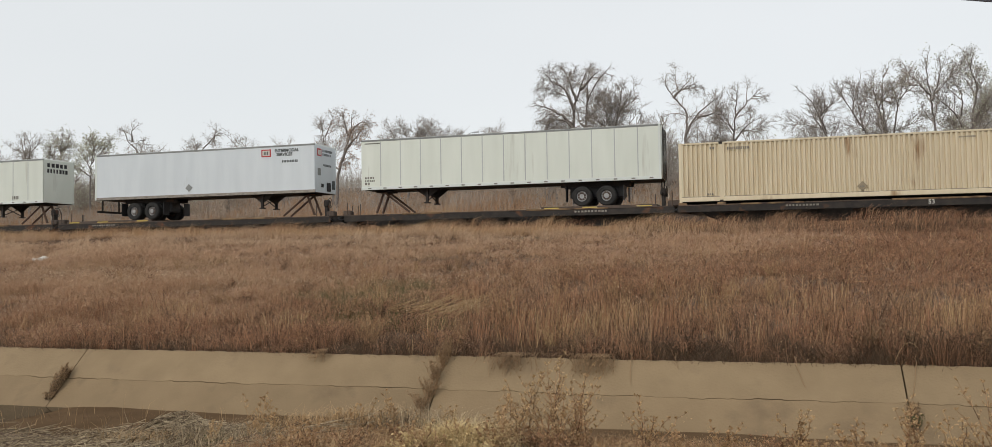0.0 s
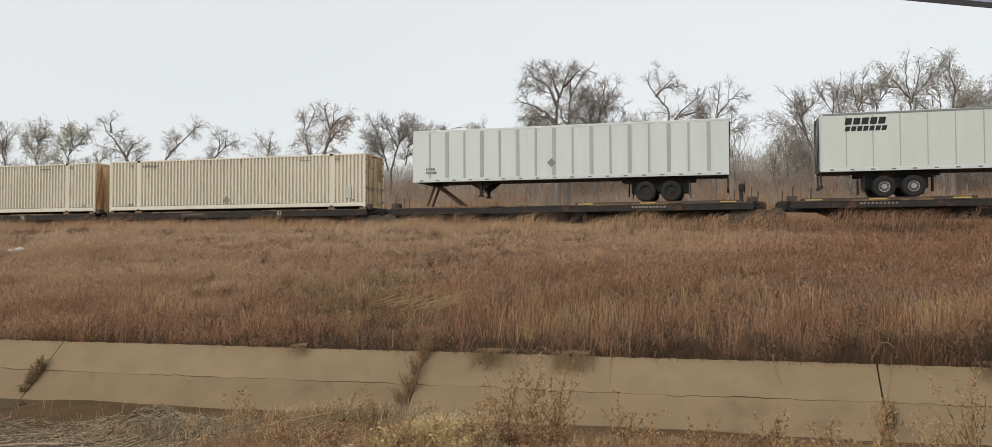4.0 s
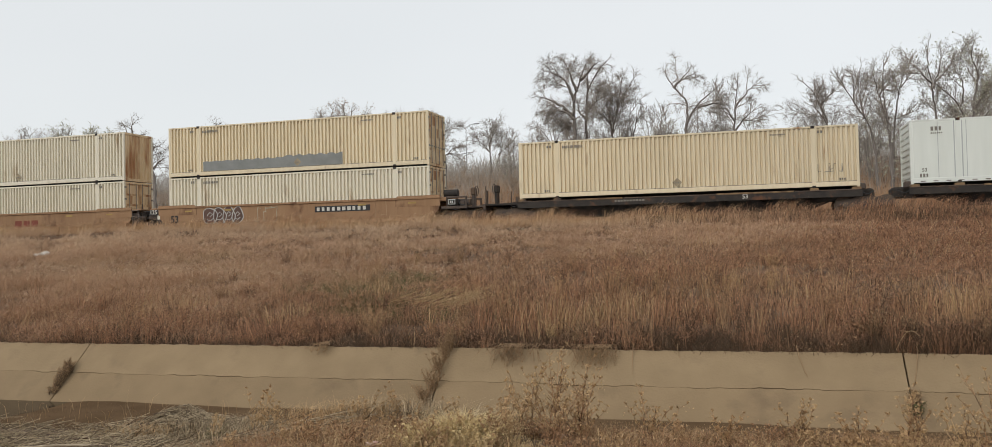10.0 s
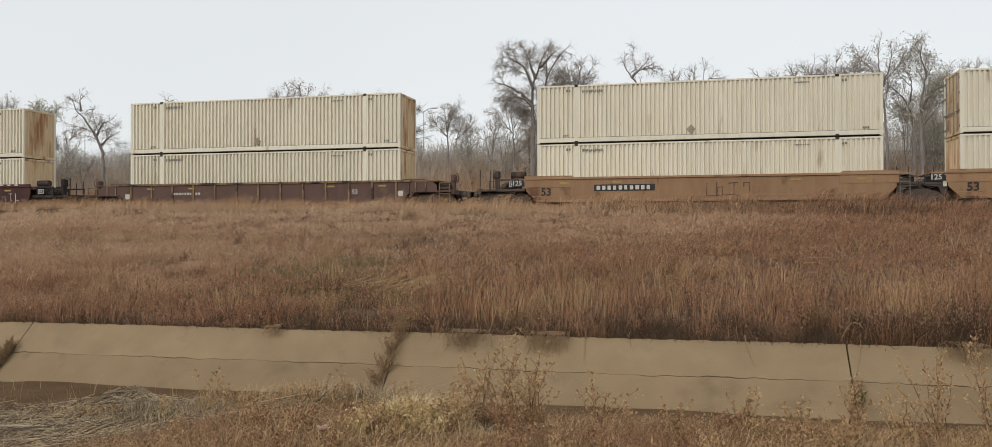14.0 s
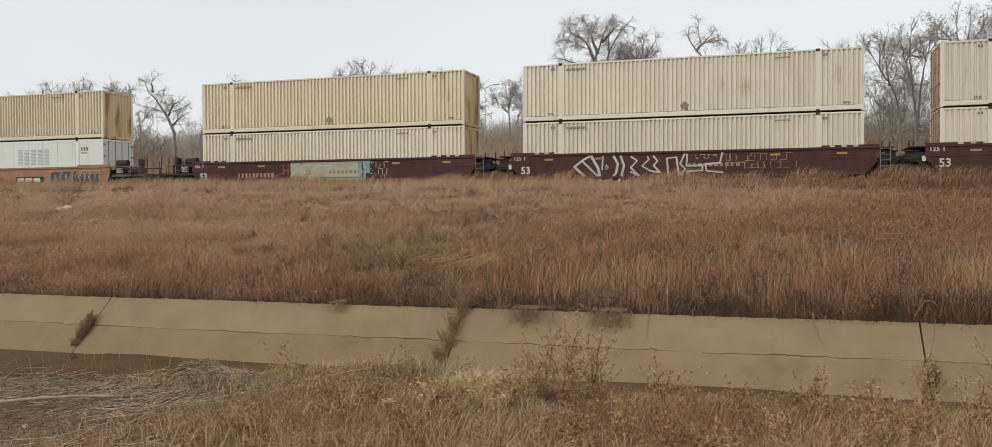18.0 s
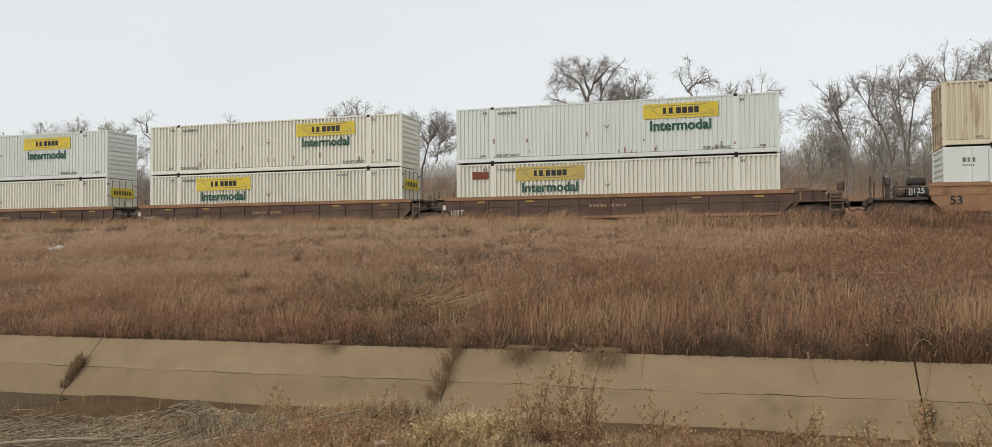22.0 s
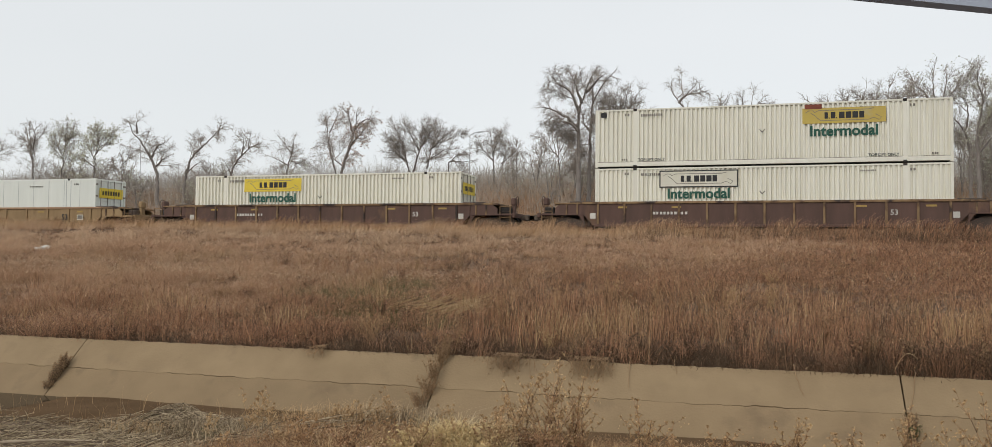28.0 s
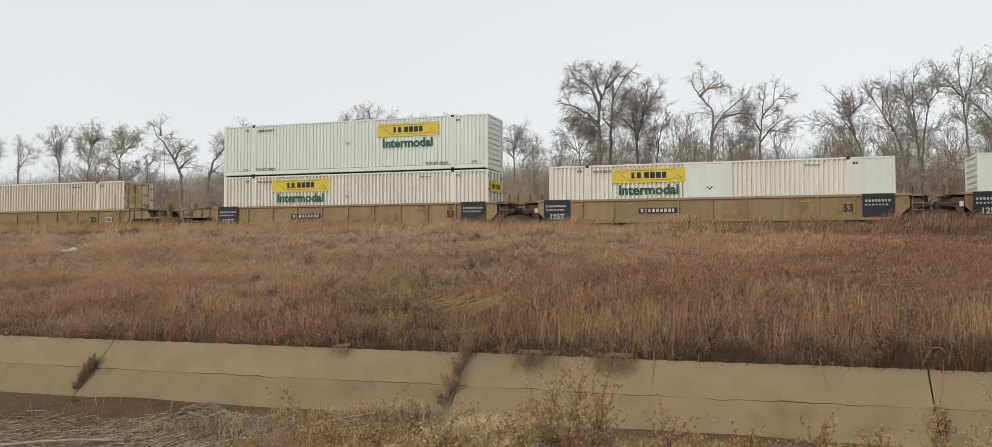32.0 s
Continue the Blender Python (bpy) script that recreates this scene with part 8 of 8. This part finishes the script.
    tree(72, 0.24, "up", [[(-29.2, 7.1), (-28.5, 9.7), (-28.3, 12.2)], [(-29.5, 7.1), (-30.1, 10.2), (-31.3, 12.4)], [(-28.6, 9.2), (-29.4, 10.9), (-29.8, 12.2)], [(-27.9, 7.6), (-27.4, 9.9), (-26.6, 12.0)], [(-27.7, 9.2), (-26.1, 10.7), (-24.9, 11.2)], [(-28.0, 8.2), (-26.4, 9.2), (-25.0, 9.8)], [(-29.7, 8.2), (-31.3, 9.4), (-32.2, 10.4)], [(-28.6, 9.4), (-27.7, 11.2), (-27.4, 12.5)]], 19, label="bare tree with several fanning stems", dense=1.2)
    tree(74, 0.2, "droop", [[(-26.5, 7.6), (-26.3, 8.5), (-25.1, 8.4), (-23.3, 8.7)], [(-26.3, 8.4), (-25.5, 9.1), (-24.8, 9.3)]], 20, label="broken low tree with one sideways limb")
    tree(85, 0.18, "up", [[(-25.5, 8.5), (-25.7, 11.2), (-26.1, 13.3)], [(-25.6, 10.4), (-24.8, 12.0), (-24.1, 12.9)], [(-24.8, 8.6), (-24.5, 10.6), (-23.8, 11.7)], [(-25.6, 9.8), (-27.0, 11.2), (-27.6, 12.4)], [(-24.7, 9.4), (-23.0, 10.6), (-22.4, 11.4)]], 21, label="bare slender tree by the lamp post", dense=1.2)
    tree(62, 0.42, "droop", [[(-12.1, 5.2), (-12.1, 8.3), (-12.1, 10.6), (-11.6, 12.1), (-11.2, 13.2), (-11.1, 14.0)], [(-12.1, 10.5), (-12.7, 12.0), (-13.7, 12.6), (-14.2, 13.5), (-14.4, 14.0)], [(-12.2, 9.5), (-13.3, 10.4), (-14.7, 11.0), (-15.9, 10.9)], [(-11.9, 11.2), (-12.5, 12.8), (-13.1, 14.1)], [(-11.6, 12.0), (-10.4, 12.9), (-9.6, 13.6)], [(-12.1, 9.1), (-12.7, 9.7), (-14.2, 9.9)]], 1, label="large bare cottonwood with a wide drooping crown", dense=1.35)
    tree(63.5, 0.32, "droop", [[(-11.6, 5.7), (-11.5, 9.3), (-11.3, 11.4), (-10.6, 12.7), (-9.8, 13.5), (-8.9, 13.7)], [(-11.3, 11.4), (-11.4, 12.8), (-10.9, 14.1)], [(-11.4, 10.0), (-10.4, 10.8), (-9.5, 11.0)], [(-11.5, 9.3), (-12.2, 10.1)]], 2, label="tall bare tree beside the large cottonwood")
    tree(66, 0.26, "up", [[(-9.9, 6.5), (-10.1, 9.6), (-10.5, 11.4), (-10.7, 12.8)], [(-10.0, 8.3), (-9.4, 10.7), (-8.4, 12.4), (-7.8, 13.3)], [(-9.6, 9.9), (-9.2, 12.2), (-9.0, 13.7)], [(-10.1, 9.3), (-11.3, 10.6)]], 4, label="bare tree with a dense round crown of twigs", dense=1.3)
    tree(67, 0.2, "up", [[(-8.6, 6.6), (-8.2, 9.4), (-7.5, 10.9)], [(-8.5, 7.6), (-8.8, 9.8), (-8.5, 11.5)], [(-7.2, 6.7), (-6.5, 8.9), (-6.3, 11.0)]], 5, label="slim bare tree of three stems under its neighbours")
    tree(66, 0.18, "up", [[(-14.4, 6.4), (-14.6, 8.5), (-14.9, 10.1)], [(-14.5, 7.7), (-15.6, 9.1), (-16.2, 10.1)], [(-14.4, 8.1), (-13.7, 9.3)], [(-16.1, 6.5), (-16.3, 7.9), (-17.1, 9.0)]], 3, 900, "leaf_rust", label="low tangled tree with a few rusty leaves")
    tree(62, 0.34, "droop", [[(-4.2, 6.4), (-4.1, 8.2), (-4.0, 9.8), (-4.6, 10.7), (-5.3, 11.6), (-5.5, 12.4), (-5.2, 12.8)], [(-4.9, 10.9), (-4.2, 11.6), (-3.6, 12.2)], [(-4.1, 8.2), (-3.3, 9.5), (-2.2, 10.5), (-1.1, 11.3)], [(-3.3, 9.4), (-2.3, 9.6), (-1.1, 9.4)]], 6, label="bare crooked tree with a bent limb")
    tree(65, 0.26, "up", [[(-0.9, 6.4), (-0.8, 8.9), (-0.6, 11.0), (-0.4, 12.6)], [(-0.8, 8.7), (-1.6, 10.1), (-1.8, 11.2)], [(-0.7, 9.8), (0.4, 11.1), (1.2, 11.8)], [(-0.9, 7.9), (0.2, 9.2), (1.4, 9.7)]], 7, label="bare tree with a broad crown of fine twigs")
    tree(67, 0.14, "up", [[(-3.0, 6.6), (-3.1, 8.6), (-3.4, 9.8)], [(-3.1, 7.6), (-2.2, 8.8), (-1.9, 9.4)]], 8, label="low bare tree beneath taller ones")
    tree(66, 0.22, "up", [[(6.0, 6.9), (5.4, 8.6), (4.8, 10.4), (4.0, 11.3), (3.3, 11.5)], [(5.6, 8.3), (5.1, 9.9), (5.0, 11.1)], [(5.4, 8.6), (4.6, 9.5), (3.7, 9.8)], [(5.1, 9.5), (5.9, 10.4), (6.7, 10.3)]], 9, label="bare tree leaning outward with fine twigs")
    tree(65, 0.2, "up", [[(8.4, 7.2), (7.3, 9.5), (6.5, 11.0), (5.9, 12.2)], [(7.3, 9.5), (7.3, 11.2), (7.1, 12.2)], [(7.9, 8.3), (7.8, 10.1), (7.6, 12.5)]], 10, label="bare tree of tall leaning stems")
    tree(64, 0.24, "up", [[(9.4, 6.6), (9.1, 8.6), (8.7, 10.2), (8.3, 12.1)], [(9.2, 8.2), (9.1, 10.6), (9.3, 13.1)], [(8.8, 9.7), (9.4, 11.0), (9.9, 11.5)]], 11, 300, label="bare tree of several tall stems")
    tree(66, 0.2, "up", [[(9.9, 6.8), (10.3, 9.8), (10.8, 11.8), (10.7, 12.9)], [(10.4, 10.0), (9.9, 11.4)], [(10.5, 10.5), (11.3, 11.5)]], 12, 300, label="bare tree of two tall stems")
    tree(63, 0.22, "up", [[(12.2, 6.4), (12.0, 9.6), (11.7, 11.5), (11.6, 13.3)], [(12.0, 9.8), (12.4, 11.3), (12.8, 12.9)], [(11.9, 10.2), (11.1, 10.8), (10.5, 10.8)]], 13, 900, label="tall tree with a few pale leaves")
    tree(64, 0.24, "up", [[(14.1, 6.5), (13.8, 8.6), (12.4, 10.2), (11.2, 10.7)], [(13.8, 8.6), (14.0, 10.0), (13.4, 11.5)]], 14, 900, label="tall forked tree with a few pale leaves")
    tree(62, 0.3, "up", [[(14.2, 4.8), (14.1, 8.1), (14.4, 10.4), (14.0, 11.5), (14.4, 12.9)], [(14.2, 8.1), (14.9, 9.3), (15.6, 10.4)], [(14.2, 6.9), (15.2, 8.1), (16.2, 8.5)]], 15, 2600, label="tall tree with sparse pale leaves at the wood's edge")
    tree(66, 0.26, "up", [[(18.8, 5.2), (18.7, 8.7), (18.5, 12.2)], [(18.7, 8.0), (17.6, 10.4)], [(18.7, 8.4), (19.8, 11.0)]], 16, label="bare grey tree at the edge of the wood")
    tree(72, 0.24, "up", [[(-77.3, 5.8), (-77.4, 9.0), (-77.2, 12.8)], [(-77.4, 8.6), (-78.3, 11.4)], [(-77.4, 9.0), (-76.4, 11.8)]], 31, label="bare grey tree at the edge of the wood")
    tree(72, 0.26, "up", [[(-81.0, 5.8), (-81.1, 9.0), (-81.2, 13.4)], [(-81.1, 8.6), (-82.2, 11.8)], [(-81.1, 9.0), (-80.0, 12.2)]], 32, label="bare grey tree at the edge of the wood")
    # leafless shrubs under and between the trees
    pick = random.Random(8)
    for k in range(70):
        deep = pick.uniform(58, 78)
        x = pick.uniform(-1.12 * deep, 0.36 * deep)
        z = float(ground_z(x, deep))
        h, w = pick.uniform(1.8, 4.2), pick.uniform(0.8, 1.7)
        tree(deep, 0.07, "brush", fan(x, z, h, w, 4, pick), 500 + k, label="leafless grey-brown shrub behind the track", kind="shrub", dense=0.8)
    # young trees crowding under the old ones
    for k in range(60):
        deep = pick.uniform(63, 80)
        a, b = pick.choice(((-0.30, -0.06), (-0.30, -0.06), (0.0, 0.32), (0.04, 0.32), (0.1, 0.32), (-0.98, -0.78), (-0.76, -0.42)))
        x = pick.uniform(a, b) * deep
        z = float(ground_z(x, deep))
        h = pick.uniform(5.2, 8.2) * (0.72 if a < -0.4 else 1.0)
        w = pick.uniform(0.7, 1.5)
        tree(deep, 0.1, "up", fan(x, z, h, w, 3, pick), 800 + k, pick.choice((0, 300, 700)), label="slender bare young tree crowding under older ones", dense=0.62)
    # paler trees standing back in the wood
    for k in range(34):
        deep = pick.uniform(78, 92)
        a, b = pick.choice(((-0.27, -0.02), (-0.15, 0.0), (0.04, 0.3), (0.08, 0.3), (-1.0, -0.5)))
        x = pick.uniform(a, b) * deep
        z = float(ground_z(x, deep))
        h = pick.uniform(5.5, 8.5) * (0.7 if a < -0.4 else 1.0)
        w = pick.uniform(1.0, 2.0)
        tree(deep, 0.13, "up", fan(x, z, h, w, 3, pick), 1300 + k, label="pale bare tree standing back in the wood", dense=0.7)
    # thickets
    g = np.random.default_rng(91)
    for name, y0, y1, x0, x1, n, h0, h1, w, material, label in (
            ("thicket", 61, 86, -105, 44, 80000, 0.5, 2.1, 0.02, "shrub", "brown-grey leafless thicket behind the track"),
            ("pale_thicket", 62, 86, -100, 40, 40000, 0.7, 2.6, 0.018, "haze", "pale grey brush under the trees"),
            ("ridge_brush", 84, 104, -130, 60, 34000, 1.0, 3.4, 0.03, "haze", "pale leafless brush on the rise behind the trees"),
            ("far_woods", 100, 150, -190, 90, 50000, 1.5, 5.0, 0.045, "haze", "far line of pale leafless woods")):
        y = g.uniform(y0, y1, n)
        x = g.uniform(x0, x1, n)
        dense = 0.5 + 0.5 * lumps(x, y, 4.5, 20) + 0.25 * lumps(x, y, 1.6, 22)
        keep = g.uniform(0, 1, n) < np.clip(dense, 0.04, 1)
        x, y, dense = x[keep], y[keep], dense[keep]
        h = g.uniform(h0, h1, len(x)) * np.clip(0.45 + 0.6 * dense, 0.3, 1.2)
        blades(name, x, y, h, w, g.uniform(0.1, 1.0, len(x)), material, label, "thicket", g, curved=True)


field_grass()
weeds()
woods()


# ---- small things on the ground, the street lamp, the vehicle's window edge ----
def rock(x, y, size, seed, label):
    r = random.Random(seed)
    bm = bmesh.new()
    bmesh.ops.create_icosphere(bm, subdivisions=2, radius=size)
    for v in bm.verts:
        v.co *= 1 + r.uniform(-0.22, 0.22)
        v.co.z *= 0.7
    tagged(part("rock", bm, "stone", at=(x, y, float(ground_z(x, y)) + size * 0.35)), label, "rock")


def branch(points, r, label, material="stick"):
    lines = [(np.array(a, dtype=float), np.array(b, dtype=float), 1 - 0.6 * i / len(points), 1 - 0.6 * (i + 1) / len(points)) for i, (a, b) in enumerate(zip(points, points[1:]))]
    a, b = np.array([l[0] for l in lines]), np.array([l[1] for l in lines])
    v, t = tubes(a, b, np.array([l[2] for l in lines]) * r, np.array([l[3] for l in lines]) * r, 7)
    return tagged(part("fallen_branch", array_mesh("fallen_branch", v, t), material), label, "branch")


def on_ground(x, y, lift=0.03):
    return (x, y, float(ground_z(x, y)) + lift)


def street_lamp(x, y, height, arm):
    z = float(ground_z(x, y))
    root = thing("street_lamp", Matrix.Translation((x, y, z)), "tall grey street lamp with one arm beyond the trees", "street lamp")
    bm = bmesh.new()
    rod(bm, (0, 0, 0), (0, 0, height), 0.05, 8, 0.035)
    part("pole", bm, "pole", root)
    part("arm", rods(((0, 0, height - 0.1), (arm * 0.6, 0, height + 0.25), 0.035), ((arm * 0.6, 0, height + 0.25), (arm, 0, height + 0.3), 0.035)), "pole", root)
    part("lamp_head", boxes((arm - 0.1, arm + 0.75, -0.12, 0.12, height + 0.24, height + 0.38), bevel=0.05), "pole", root)


def window_edge():
    """The edge of the vehicle's window opening, just above the view, with its posts and sill out of it."""
    root = thing("vehicle_window_frame", None, "dark edge of a vehicle's window opening", "window frame")
    y = 0.62
    top = [(x, y * 0.3005 - 0.182 * x + 0.012 * (x - 0.12) ** 2) for x in (-0.9, -0.6, -0.3, -0.1, 0.05, 0.15, 0.25, 0.35, 0.5)]
    bm = bmesh.new()
    rows = []
    for x, z in top:
        rows.append([bm.verts.new((x * (1 + dy / y), y + dy, z * (1 + dy / y) + dz)) for dy, dz in ((0, 0.004), (0.006, 0), (0.05, 0), (0.06, 0.01), (0.06, 0.09), (0, 0.09))])
    for a, b in zip(rows, rows[1:]):
        for k in range(6):
            bm.faces.new((a[k], a[(k + 1) % 6], b[(k + 1) % 6], b[k]))
    bm.faces.new(rows[0])
    bm.faces.new(rows[-1][::-1])
    bmesh.ops.recalc_face_normals(bm, faces=bm.faces)
    part("header", bm, "trim", root)
    part("front_post", boxes((0.5, 0.58, y, y + 0.06, -0.42, 0.18), bevel=0.01), "trim", root)
    part("rear_post", boxes((-0.98, -0.9, y, y + 0.06, -0.42, 0.43), bevel=0.01), "trim", root)
    part("door_panel", boxes((-0.98, 0.58, y, y + 0.08, -1.2, -0.42), bevel=0.02), "trim", root)
    part("door_sill", boxes((-1.1, 0.7, y - 0.1, y + 0.1, -1.51, -1.2), bevel=0.03), "trim", root)


rock(-27.2, 28.0, 0.2, 1, "small white rock in the grass")
rock(-27.7, 28.1, 0.13, 2, "small white rock in the grass")
rock(-5.8, 5.5, 0.022, 3, "small pale stone on bare soil")
branch([on_ground(-7.3, 6.48, 0.06), on_ground(-6.95, 6.68, 0.1), on_ground(-6.62, 6.98, 0.11), on_ground(-6.28, 7.15, 0.09)], 0.02, "bleached fallen branch on the near bank")
branch([on_ground(-7.3, 7.7, 0.06), on_ground(-7.0, 8.0, 0.08), on_ground(-6.9, 8.4, 0.06)], 0.01, "thin dark fallen branch on the straw", "darkweed")
litter = bmesh.new()
bmesh.ops.create_icosphere(litter, subdivisions=2, radius=0.055)
for v in litter.verts:
    v.co = (v.co.x * 1.2 * (1 + 0.2 * math.sin(v.co.y * 60)), v.co.y, v.co.z * 0.35 * (1 + 0.4 * math.sin(v.co.x * 70)))
tagged(part("litter", litter, "litter", at=on_ground(-2.88, 6.2, 0.1)), "crumpled pale pink plastic scrap in the weeds", "litter")
street_lamp(-36.4, 110, 16.2 - float(ground_z(-36.4, 110)), 1.2)
street_lamp(-91.0, 112, 18.2 - float(ground_z(-91.0, 112)), 0.9)
window_edge()


# ---- the whole train rolls by at one speed ----
# seconds, and the metres by which the train is ahead of its even pace
PACE = [(0, 0.41), (1, -0.29), (2, 0.07), (3, -0.17), (6, 0.13), (7, 0.06), (8, -0.45), (9, -0.14), (10, -0.18), (11, 0.3), (12, -0.31), (13, 0.17), (16, 0.0), (17, -0.05), (18, 0.35), (19, -0.17), (20, 0.25), (21, 0.0),
        (22, 0.5), (23, -0.15), (24, 0.28), (25, 0.19), (28, -0.14), (29, 0.23), (30, 0.15), (31, 0.07), (32, 0.0)]


def motions():
    for ob, u, z in MOVING:
        walk(ob, [(t, pose(u + SPEED * (t - 16) + ahead, RAIL_Y, z)) for t, ahead in PACE])


motions()
